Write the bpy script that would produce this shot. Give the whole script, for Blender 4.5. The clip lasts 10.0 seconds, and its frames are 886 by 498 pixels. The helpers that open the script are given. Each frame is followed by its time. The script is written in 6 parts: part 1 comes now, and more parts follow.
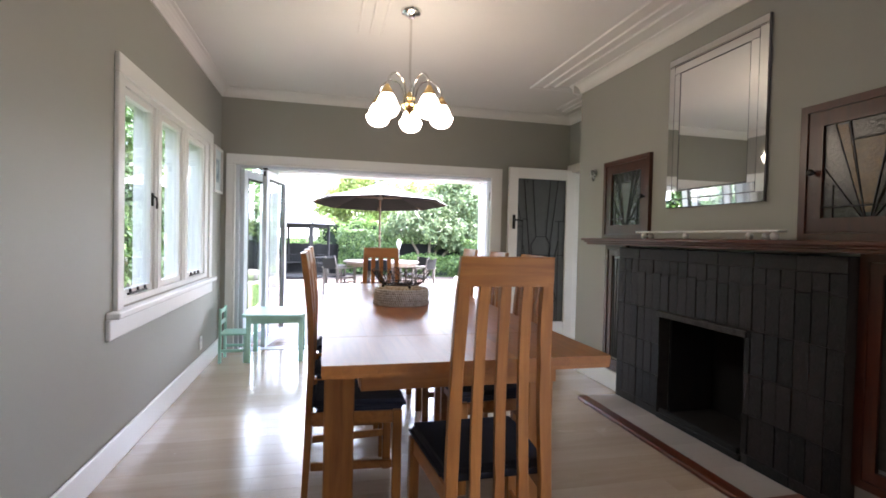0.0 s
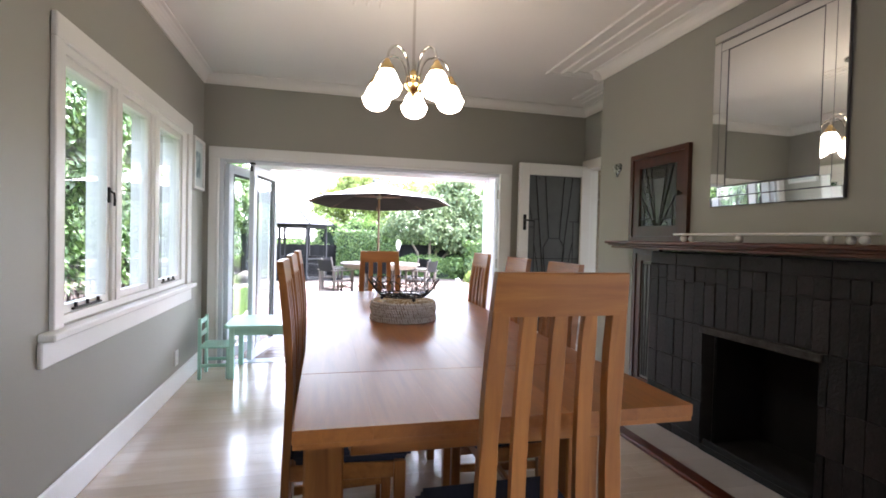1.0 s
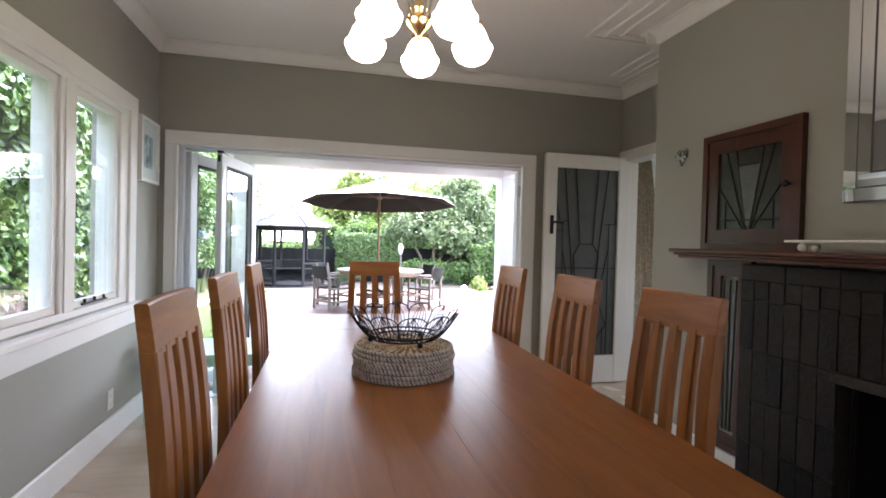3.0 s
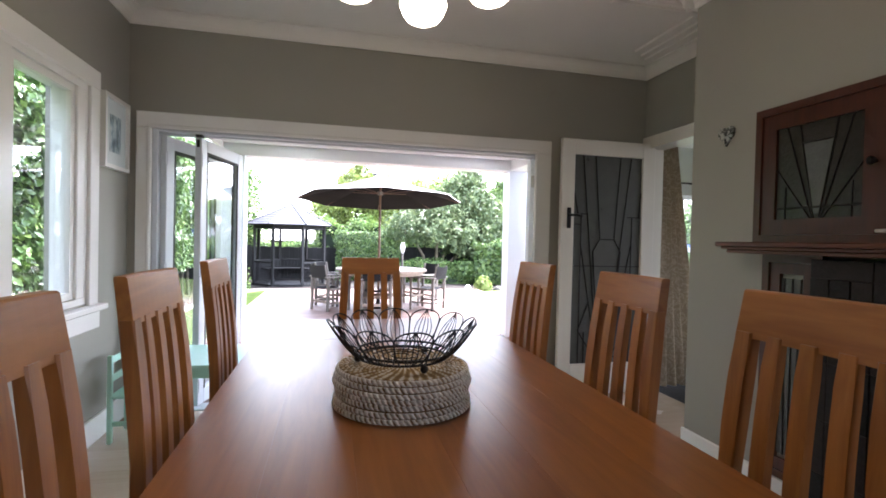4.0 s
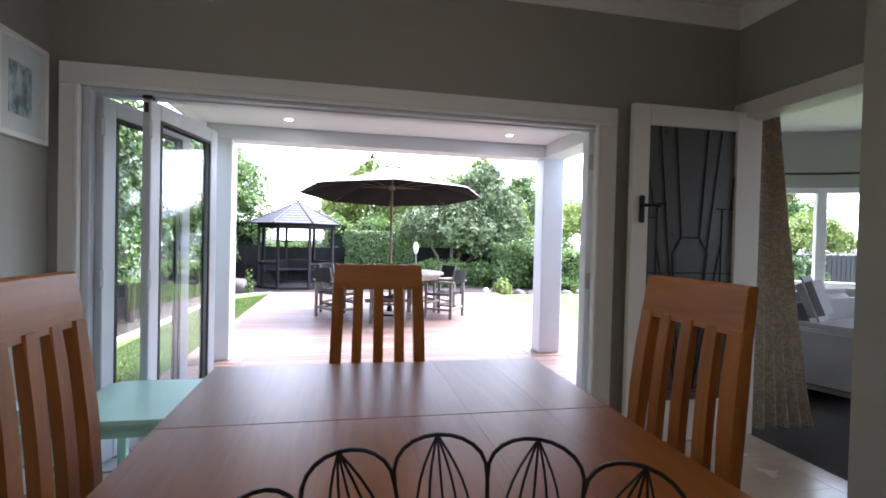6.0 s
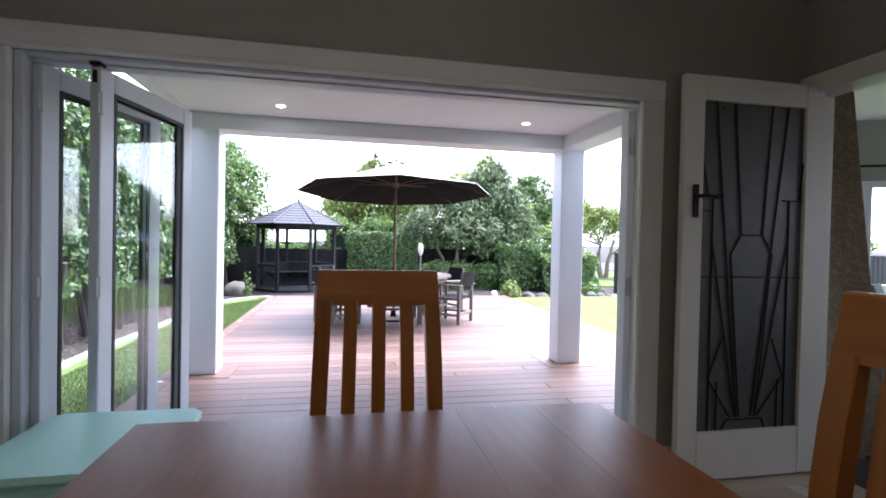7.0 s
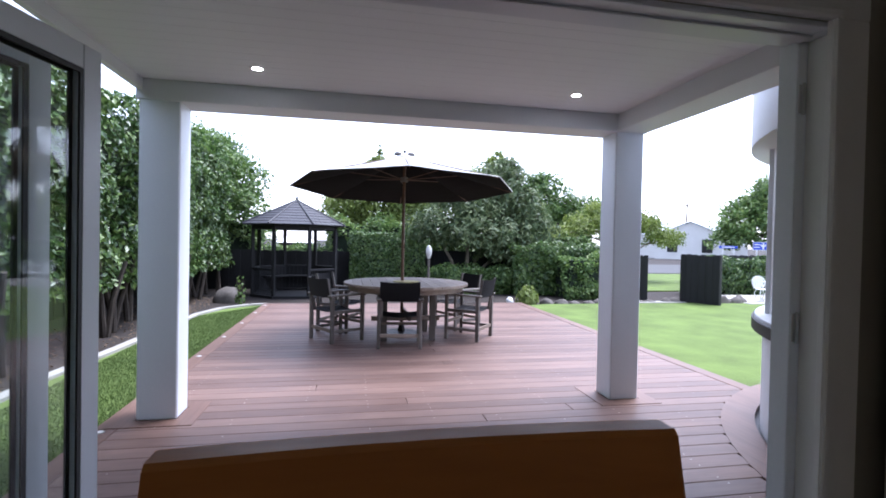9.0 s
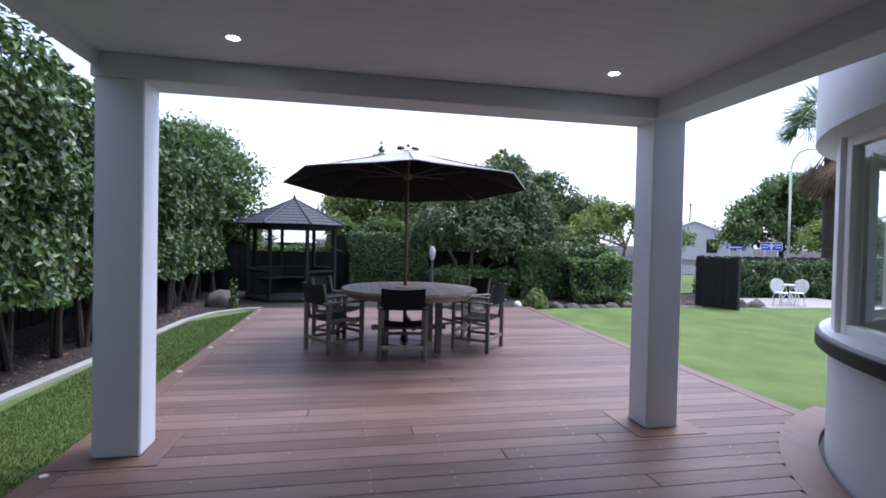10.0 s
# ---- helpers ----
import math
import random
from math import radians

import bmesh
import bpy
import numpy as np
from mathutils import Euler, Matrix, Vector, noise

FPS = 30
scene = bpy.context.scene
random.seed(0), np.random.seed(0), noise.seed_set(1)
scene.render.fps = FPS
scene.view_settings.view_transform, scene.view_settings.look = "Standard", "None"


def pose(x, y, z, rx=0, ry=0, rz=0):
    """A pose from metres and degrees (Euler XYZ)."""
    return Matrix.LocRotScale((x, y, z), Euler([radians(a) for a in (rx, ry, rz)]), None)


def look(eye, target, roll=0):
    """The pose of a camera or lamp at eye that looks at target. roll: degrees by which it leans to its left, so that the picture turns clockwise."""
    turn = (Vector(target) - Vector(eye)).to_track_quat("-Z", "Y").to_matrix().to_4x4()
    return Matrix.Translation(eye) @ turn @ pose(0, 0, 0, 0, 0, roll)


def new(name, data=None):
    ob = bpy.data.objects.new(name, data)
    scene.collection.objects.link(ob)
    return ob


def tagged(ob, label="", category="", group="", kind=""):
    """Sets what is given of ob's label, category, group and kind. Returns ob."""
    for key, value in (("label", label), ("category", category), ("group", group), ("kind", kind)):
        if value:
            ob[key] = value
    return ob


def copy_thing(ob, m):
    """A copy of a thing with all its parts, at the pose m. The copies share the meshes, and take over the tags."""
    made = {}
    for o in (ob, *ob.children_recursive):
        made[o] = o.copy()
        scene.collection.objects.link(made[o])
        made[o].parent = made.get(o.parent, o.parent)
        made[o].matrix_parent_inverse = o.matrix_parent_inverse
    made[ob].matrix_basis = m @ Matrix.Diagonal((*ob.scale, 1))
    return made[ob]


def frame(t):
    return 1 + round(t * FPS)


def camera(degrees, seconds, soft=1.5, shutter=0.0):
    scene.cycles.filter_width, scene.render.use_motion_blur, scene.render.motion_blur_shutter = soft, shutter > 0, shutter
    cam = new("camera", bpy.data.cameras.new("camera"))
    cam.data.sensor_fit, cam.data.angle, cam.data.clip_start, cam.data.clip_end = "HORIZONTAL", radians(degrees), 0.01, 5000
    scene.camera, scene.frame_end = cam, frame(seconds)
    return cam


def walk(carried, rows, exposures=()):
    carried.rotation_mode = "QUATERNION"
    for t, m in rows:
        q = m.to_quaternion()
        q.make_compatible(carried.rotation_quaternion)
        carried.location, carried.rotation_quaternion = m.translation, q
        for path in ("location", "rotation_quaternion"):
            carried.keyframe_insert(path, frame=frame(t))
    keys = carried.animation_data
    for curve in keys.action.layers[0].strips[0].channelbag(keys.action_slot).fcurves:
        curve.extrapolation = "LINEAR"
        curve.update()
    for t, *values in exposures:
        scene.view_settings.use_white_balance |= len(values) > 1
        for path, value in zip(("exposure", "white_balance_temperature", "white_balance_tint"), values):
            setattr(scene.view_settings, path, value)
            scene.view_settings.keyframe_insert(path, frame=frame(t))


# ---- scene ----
cam = camera(84.8, 10.0, 1.75)
PATH = [
    (0, (1.031, -5.237, 1.191), (1.499, -3.293, 1.145), 1.3),
    (0.5, (1.074, -5.021, 1.177), (1.539, -3.076, 1.139), 1.4),
    (1, (1.083, -4.781, 1.203), (1.555, -2.838, 1.159), 1.4),
    (1.5, (1.124, -4.556, 1.206), (1.592, -2.611, 1.166), 1.4),
    (2, (1.17, -4.331, 1.217), (1.633, -2.386, 1.181), 1.5),
    (2.5, (1.199, -4.128, 1.227), (1.66, -2.183, 1.195), 1.5),
    (4, (1.294, -3.543, 1.189), (1.744, -1.595, 1.155), 1.4),
    (4.5, (1.341, -3.318, 1.167), (1.776, -1.366, 1.136), 1.4),
    (5, (1.355, -3.076, 1.166), (1.78, -1.122, 1.133), 1.4),
    (5.5, (1.362, -2.864, 1.179), (1.776, -0.908, 1.144), 1.5),
    (7, (1.42, -2.183, 1.165), (1.81, -0.222, 1.135), 1.2),
    (7.5, (1.434, -1.95, 1.156), (1.818, 0.012, 1.13), 1.4),
    (8, (1.439, -1.694, 1.161), (1.82, 0.269, 1.131), 1.3),
    (8.5, (1.436, -1.456, 1.166), (1.816, 0.508, 1.138), 1.3),
    (9, (1.452, -1.214, 1.202), (1.828, 0.75, 1.172), 1.2),
    (9.5, (1.462, -0.974, 1.242), (1.835, 0.991, 1.207), 1.3),
    (10, (1.481, -0.697, 1.236), (1.853, 1.268, 1.202), 1.3),
]
EXPOSURES = [(0.0, 5.03, 5980, 18), (2.5, 4.76, 6030, 18), (4.0, 4.52, 6020, 18), (4.5, 4.39, 5980, 18), (5.5, 4.03, 5850, 19), (7.0, 3.36, 5700, 20), (7.5, 3.15, 5650, 20), (8.5, 2.53, 5600, 20), (9.0, 2.3, 5600, 20), (9.5, 1.94, 5500, 20), (10.0, 1.54, 5480, 20)]
walk(cam, [(t, look(e, g, r)) for t, e, g, r in PATH], EXPOSURES)

# ---- light ----
world = bpy.data.worlds.new("overcast_sky")
scene.world = world
world.use_nodes = True
wt = world.node_tree
wt.nodes.clear()
w_out = wt.nodes.new("ShaderNodeOutputWorld")
w_bg = wt.nodes.new("ShaderNodeBackground")
w_sky = wt.nodes.new("ShaderNodeTexSky")
w_sky.sky_type = "NISHITA"
w_sky.sun_disc = False
w_sky.sun_elevation = radians(68)
w_sky.sun_rotation = radians(60)
w_sky.dust_density = 1.5
w_bw = wt.nodes.new("ShaderNodeRGBToBW")
w_mix = wt.nodes.new("ShaderNodeMix")
w_mix.data_type = "RGBA"
w_mix.inputs[0].default_value = 0.7
wt.links.new(w_sky.outputs[0], w_bw.inputs[0])
wt.links.new(w_sky.outputs[0], w_mix.inputs[6])
wt.links.new(w_bw.outputs[0], w_mix.inputs[7])
wt.links.new(w_mix.outputs[2], w_bg.inputs[0])
w_bg.inputs[1].default_value = 0.15
wt.links.new(w_bg.outputs[0], w_out.inputs[0])

sun_data = bpy.data.lights.new("sun", "SUN")
sun_data.energy = 1.2
sun_data.angle = radians(30)
sun_data.color = (1.0, 0.97, 0.92)
sun = new("sun", sun_data)
sun.matrix_world = look((0, 0, 30), (-30 * math.sin(radians(60)) * 0.40, -30 * math.cos(radians(60)) * 0.40, 0))

# added fill daylight at an unseen side window behind the start of the walk
side_fill = bpy.data.lights.new("added_side_daylight", "AREA")
side_fill.shape = "RECTANGLE"
side_fill.size, side_fill.size_y = 1.35, 1.25
side_fill.energy = 0.08
side_fill.color = (0.93, 0.97, 1.0)
wl = new("added_side_daylight", side_fill)
wl.matrix_world = look((3.90, -6.05, 1.5), (0.0, -6.05, 1.2))
# added lamp in an unseen side opening, to brighten the lounge
lounge_light = bpy.data.lights.new("added_lounge_daylight", "AREA")
lounge_light.shape = "RECTANGLE"
lounge_light.size, lounge_light.size_y = 1.9, 1.25
lounge_light.energy = 1.0
lounge_light.color = (0.93, 0.97, 1.0)
ll = new("added_lounge_daylight", lounge_light)
ll.matrix_world = look((8.08, -1.6, 1.5), (4.0, -0.6, 1.1))

# ---- materials ----


def nodes_of(name):
    m = bpy.data.materials.new(name)
    m.use_nodes = True
    nt = m.node_tree
    b = nt.nodes["Principled BSDF"]
    return m, nt, b


def ramp(nt, fac, stops):
    r = nt.nodes.new("ShaderNodeValToRGB")
    els = r.color_ramp.elements
    while len(els) < len(stops):
        els.new(0.5)
    for e, (p, c) in zip(els, stops):
        e.position = p
        e.color = (*c, 1)
    nt.links.new(fac, r.inputs[0])
    return r.outputs[0]


def coords(nt, scale=(1, 1, 1), kind="Object"):
    tc = nt.nodes.new("ShaderNodeTexCoord")
    mp = nt.nodes.new("ShaderNodeMapping")
    mp.inputs["Scale"].default_value = scale
    nt.links.new(tc.outputs[kind], mp.inputs[0])
    return mp.outputs[0]


def noise_tex(nt, vec, scale, detail=4.0, rough=0.55, dist=0.0):
    n = nt.nodes.new("ShaderNodeTexNoise")
    n.inputs["Scale"].default_value = scale
    n.inputs["Detail"].default_value = detail
    n.inputs["Roughness"].default_value = rough
    n.inputs["Distortion"].default_value = dist
    nt.links.new(vec, n.inputs["Vector"])
    return n.outputs["Fac"]


def bump_to(nt, b, height, strength, dist=0.01):
    bp = nt.nodes.new("ShaderNodeBump")
    bp.inputs["Strength"].default_value = strength
    bp.inputs["Distance"].default_value = dist
    nt.links.new(height, bp.inputs["Height"])
    nt.links.new(bp.outputs[0], b.inputs["Normal"])


def math_node(nt, op, a, b):
    n = nt.nodes.new("ShaderNodeMath")
    n.operation = op
    for i, v in enumerate((a, b)):
        if isinstance(v, (int, float)):
            n.inputs[i].default_value = v
        else:
            nt.links.new(v, n.inputs[i])
    return n.outputs[0]


def dim(c, k):
    return tuple(min(1.0, v * k) for v in c)


def plain(name, col, rough=0.5, var=0.08, scale=3.0, fine=60.0, bump=0.05, metallic=0.0, rand=0.0, spec=0.5):
    """Paint, plaster, metal: a colour with broad and fine unevenness, and a fine relief."""
    m, nt, b = nodes_of(name)
    v = coords(nt)
    n1 = noise_tex(nt, v, scale)
    n2 = noise_tex(nt, v, fine, 3)
    f = math_node(nt, "ADD", math_node(nt, "MULTIPLY", n1, 0.65), math_node(nt, "MULTIPLY", n2, 0.35))
    if rand:
        oi = nt.nodes.new("ShaderNodeObjectInfo")
        f = math_node(nt, "ADD", math_node(nt, "MULTIPLY", f, 1 - rand), math_node(nt, "MULTIPLY", oi.outputs["Random"], rand))
    c = ramp(nt, f, [(0.3, dim(col, 1 - var)), (0.7, dim(col, 1 + var))])
    nt.links.new(c, b.inputs["Base Color"])
    rr = math_node(nt, "ADD", rough - 0.06, math_node(nt, "MULTIPLY", n1, 0.12))
    nt.links.new(rr, b.inputs["Roughness"])
    b.inputs["Metallic"].default_value = metallic
    b.inputs["Specular IOR Level"].default_value = spec
    if bump:
        bump_to(nt, b, n2, bump, 0.004)
    return m


def wood(name, dark, light, rough=0.4, axis="z", rand=0.35, bump=0.08, grain=1.0, kind="Object", coat=0.0, soft=0.22, blot=0.25, haze=0.18):
    """Wood with grain along one axis; each piece takes a tone of its own."""
    m, nt, b = nodes_of(name)
    long = {"x": (1.2, 14, 14), "y": (14, 1.2, 14), "z": (14, 14, 1.2)}[axis]
    oi = nt.nodes.new("ShaderNodeObjectInfo")

    def shifted(scale):
        """Coordinates moved along by the piece's own random value, so that no two pieces share their grain."""
        add = nt.nodes.new("ShaderNodeVectorMath")
        add.operation = "ADD"
        nt.links.new(coords(nt, scale, kind), add.inputs[0])
        nt.links.new(math_node(nt, "MULTIPLY", oi.outputs["Random"], 43.0), add.inputs[1])
        return add.outputs[0]

    v = shifted(tuple(s * grain for s in long))
    n1 = noise_tex(nt, v, 1.6, 5, 0.6, 0.9)
    v2 = shifted(tuple(s * grain * 3 for s in long))
    n2 = noise_tex(nt, v2, 2.0, 2, 0.5)
    v3 = shifted((1, 1, 1))
    n3 = noise_tex(nt, v3, 2.2, 3)
    f = math_node(nt, "ADD", math_node(nt, "MULTIPLY", n1, 0.85 - blot), math_node(nt, "MULTIPLY", n2, 0.15))
    f = math_node(nt, "ADD", f, math_node(nt, "MULTIPLY", n3, blot))
    f = math_node(nt, "ADD", math_node(nt, "MULTIPLY", f, 1 - rand * 0.5), math_node(nt, "MULTIPLY", math_node(nt, "SUBTRACT", oi.outputs["Random"], 0.25), rand * 0.5))
    mid = tuple((a + c) / 2 for a, c in zip(dark, light))
    c = ramp(nt, f, [(0.5 - soft, dark), (0.5, mid), (0.5 + soft, light)])
    nt.links.new(c, b.inputs["Base Color"])
    nt.links.new(math_node(nt, "ADD", rough - haze / 2, math_node(nt, "MULTIPLY", n3, haze)), b.inputs["Roughness"])
    b.inputs["Coat Weight"].default_value = coat
    b.inputs["Coat Roughness"].default_value = 0.15
    if bump:
        bump_to(nt, b, n2, bump, 0.003)
    return m


def leaf_mat(name, a, bcol, c, rough=0.45, trans=0.3):
    """Leaves: each one takes its own green; some light comes through."""
    m, nt, b = nodes_of(name)
    g = nt.nodes.new("ShaderNodeNewGeometry")
    v = coords(nt)
    n = noise_tex(nt, v, 1.1, 3)
    f = math_node(nt, "ADD", math_node(nt, "MULTIPLY", g.outputs["Random Per Island"], 0.6), math_node(nt, "MULTIPLY", n, 0.4))
    col = ramp(nt, f, [(0.2, a), (0.5, bcol), (0.8, c)])
    nt.links.new(col, b.inputs["Base Color"])
    b.inputs["Roughness"].default_value = rough
    t = nt.nodes.new("ShaderNodeBsdfTranslucent")
    nt.links.new(col, t.inputs[0])
    mx = nt.nodes.new("ShaderNodeMixShader")
    mx.inputs[0].default_value = trans
    nt.links.new(b.outputs[0], mx.inputs[1])
    nt.links.new(t.outputs[0], mx.inputs[2])
    nt.links.new(mx.outputs[0], nt.nodes["Material Output"].inputs[0])
    return m


def glass_mat(name, tint=(1, 1, 1), gloss=1.0, rough=0.0):
    m = bpy.data.materials.new(name)
    m.use_nodes = True
    nt = m.node_tree
    nt.nodes.clear()
    out = nt.nodes.new("ShaderNodeOutputMaterial")
    tr = nt.nodes.new("ShaderNodeBsdfTransparent")
    tr.inputs[0].default_value = (*tint, 1)
    gl = nt.nodes.new("ShaderNodeBsdfGlossy")
    gl.inputs["Roughness"].default_value = rough
    lw = nt.nodes.new("ShaderNodeLayerWeight")
    lw.inputs["Blend"].default_value = 0.5
    edge = math_node(nt, "POWER", lw.outputs["Facing"], 4.0)
    amount = math_node(nt, "ADD", 0.04, math_node(nt, "MULTIPLY", edge, 0.7))
    mx = nt.nodes.new("ShaderNodeMixShader")
    nt.links.new(math_node(nt, "MULTIPLY", amount, gloss), mx.inputs[0])
    nt.links.new(tr.outputs[0], mx.inputs[1])
    nt.links.new(gl.outputs[0], mx.inputs[2])
    nt.links.new(mx.outputs[0], out.inputs[0])
    return m


def glow(name, col, strength):
    m, nt, b = nodes_of(name)
    b.inputs["Base Color"].default_value = (0.9, 0.9, 0.88, 1)
    b.inputs["Emission Color"].default_value = (*col, 1)
    b.inputs["Emission Strength"].default_value = strength
    return m


WALL = plain("grey_wall_paint", (0.33, 0.325, 0.285), 0.55, 0.04, 1.2, 160, 0.04)
CEIL = plain("ceiling_paint", (0.80, 0.78, 0.74), 0.7, 0.03, 1.0, 120, 0.03)
WHITE = plain("white_gloss_paint", (0.80, 0.80, 0.78), 0.32, 0.03, 2.0, 90, 0.03)
CREAM = plain("cream_door_paint", (0.74, 0.71, 0.64), 0.4, 0.04, 2.0, 90, 0.03)
ALU = plain("powder_coated_frame", (0.62, 0.655, 0.70), 0.35, 0.03, 2.0, 90, 0.02)
EXT = plain("exterior_white_plaster", (0.74, 0.76, 0.78), 0.7, 0.05, 1.5, 70, 0.18)
EXTP = plain("porch_white_paint", (0.74, 0.77, 0.80), 0.55, 0.04, 1.5, 90, 0.06)
# Lit copy of the porch paint: outdoor light put into a paler, bluer colour.
LITP = plain("porch_paint_lit", (0.80, 0.85, 0.90), 0.5, 0.04, 1.5, 90, 0.06)
BLACK = plain("black_paint", (0.012, 0.012, 0.013), 0.45, 0.2, 3, 60, 0.1)
IRON = plain("black_iron", (0.02, 0.018, 0.018), 0.42, 0.2, 8, 120, 0.1, 0.6)
RUBBER = plain("black_seal", (0.015, 0.015, 0.016), 0.6)
STEEL = plain("steel", (0.55, 0.55, 0.56), 0.3, 0.05, 5, 80, 0.02, 1.0)
BRASS = plain("brass", (0.72, 0.52, 0.24), 0.22, 0.1, 6, 80, 0.02, 1.0)
CHROME = plain("chrome", (0.75, 0.73, 0.70), 0.14, 0.05, 6, 80, 0.01, 1.0)
OAK = wood("golden_oak", (0.225, 0.077, 0.013), (0.455, 0.183, 0.038), 0.38, "z", 0.3, 0.06, 1.0, "Object", 0.0, 0.16)
OAKY = wood("golden_oak_tabletop", (0.145, 0.045, 0.009), (0.43, 0.165, 0.035), 0.32, "y", 0.35, 0.03, 1.3, "Object", 0.0, 0.36, 0.2, 0.12)
OAKX = wood("golden_oak_rail", (0.225, 0.077, 0.013), (0.455, 0.183, 0.038), 0.38, "x", 0.3, 0.06, 1.0, "Object", 0.0, 0.16)
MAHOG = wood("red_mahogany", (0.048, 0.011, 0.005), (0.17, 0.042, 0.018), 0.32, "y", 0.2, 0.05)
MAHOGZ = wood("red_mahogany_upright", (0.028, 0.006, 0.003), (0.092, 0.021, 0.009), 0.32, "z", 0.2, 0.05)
FLOORW = wood("pale_floorboard", (0.45, 0.355, 0.26), (0.60, 0.49, 0.375), 0.24, "x", 0.5, 0.02, 0.7, "Object", 0.5)
SEATF = plain("navy_seat_fabric", (0.016, 0.018, 0.032), 0.85, 0.25, 10, 400, 0.4)
MINT = plain("mint_paint", (0.43, 0.74, 0.64), 0.4, 0.05, 3, 70, 0.05)
BRICK = plain("dark_glazed_brick", (0.0105, 0.0072, 0.0062), 0.55, 0.85, 16, 70, 1.0, 0.0, 0.3, 0.25)
MORTAR = plain("dark_mortar", (0.030, 0.026, 0.024), 0.9, 0.3, 20, 120, 0.5)
SOOT = plain("sooty_firebox", (0.006, 0.006, 0.006), 0.9, 0.3)
HEARTH = plain("pale_hearth_tile", (0.42, 0.39, 0.36), 0.4, 0.08, 5, 80, 0.05, 0, 0.3)
DECK = wood("weathered_deck_board", (0.100, 0.057, 0.045), (0.238, 0.152, 0.121), 0.50, "x", 0.5, 0.2, 0.8, "Object", 0.0, 0.20, 0.4)
DECKY = wood("weathered_deck_border", (0.105, 0.056, 0.041), (0.23, 0.140, 0.106), 0.48, "y", 0.4, 0.15, 0.8)
TEAK = wood("grey_weathered_teak", (0.10, 0.088, 0.078), (0.26, 0.23, 0.20), 0.65, "z", 0.5, 0.15)
TEAKX = wood("grey_weathered_teak_top", (0.20, 0.155, 0.12), (0.40, 0.33, 0.27), 0.6, "x", 0.5, 0.15)
CANVAS = plain("charcoal_canvas", (0.018, 0.018, 0.02), 0.85, 0.2, 8, 300, 0.3)
FENCEB = wood("black_stained_fence", (0.0035, 0.0035, 0.004), (0.010, 0.010, 0.0115), 0.7, "z", 0.5, 0.2)
SHINGLE = wood("dark_roof_shingle", (0.022, 0.023, 0.03), (0.06, 0.061, 0.074), 0.6, "z", 0.7, 0.3)
GRASS = plain("lawn_grass", (0.108, 0.157, 0.040), 0.9, 0.38, 1.7, 60, 1.0, 0.0, 0.0, 0.2)
SOIL = plain("bark_soil", (0.024, 0.018, 0.014), 0.95, 0.5, 3, 40, 1.0)
CONC = plain("pale_concrete", (0.33, 0.32, 0.295), 0.8, 0.12, 3, 60, 0.4)
ASPH = plain("asphalt", (0.055, 0.056, 0.058), 0.85, 0.2, 2, 90, 0.4)
STONE = plain("grey_boulder", (0.10, 0.09, 0.078), 0.85, 0.4, 4, 30, 0.9)
BARK = plain("bark", (0.05, 0.04, 0.03), 0.9, 0.4, 8, 50, 0.9)
PALEBARK = plain("pale_bark", (0.20, 0.165, 0.125), 0.85, 0.35, 8, 50, 0.7)
GLASS = glass_mat("clear_glass", (0.97, 0.99, 0.985), 1.0)
LEADG = plain("obscure_leadlight_glass", (0.085, 0.087, 0.082), 0.3, 0.12, 14, 120, 0.5)
AMBERG = plain("amber_leadlight", (0.11, 0.058, 0.016), 0.25, 0.3, 20, 80, 0.4)
CLEARL = plain("pale_leadlight", (0.10, 0.107, 0.106), 0.2, 0.2, 20, 80, 0.5)
DARKG = plain("dark_leadlight", (0.03, 0.028, 0.025), 0.15, 0.3, 20, 80, 0.4)
MIRROR = plain("mirror_silver", (0.86, 0.87, 0.86), 0.02, 0.0, 1, 1, 0.0, 1.0)
HEDGEL = leaf_mat("hedge_leaf", (0.026, 0.062, 0.015), (0.066, 0.13, 0.029), (0.15, 0.22, 0.06), 0.35, 0.25)
TREEL = leaf_mat("tree_leaf", (0.065, 0.125, 0.033), (0.125, 0.215, 0.055), (0.22, 0.31, 0.085), 0.45, 0.35)
LIMEL = leaf_mat("bright_tree_leaf", (0.105, 0.155, 0.033), (0.19, 0.255, 0.055), (0.285, 0.345, 0.09), 0.5, 0.4)
SHRUBL = leaf_mat("grey_green_leaf", (0.054, 0.092, 0.040), (0.108, 0.158, 0.066), (0.185, 0.23, 0.10), 0.55, 0.3)
BACKL = leaf_mat("dark_tree_leaf", (0.04, 0.09, 0.024), (0.095, 0.17, 0.043), (0.175, 0.255, 0.07), 0.5, 0.35)
DRYL = leaf_mat("dry_palm_leaf", (0.10, 0.065, 0.035), (0.17, 0.115, 0.06), (0.25, 0.18, 0.10), 0.7, 0.2)
GRASSB = leaf_mat("grass_blade", (0.06, 0.105, 0.025), (0.082, 0.135, 0.032), (0.108, 0.16, 0.042), 0.8, 0.3)

# ---- mesh helpers ----


def bm_new():
    return bmesh.new()


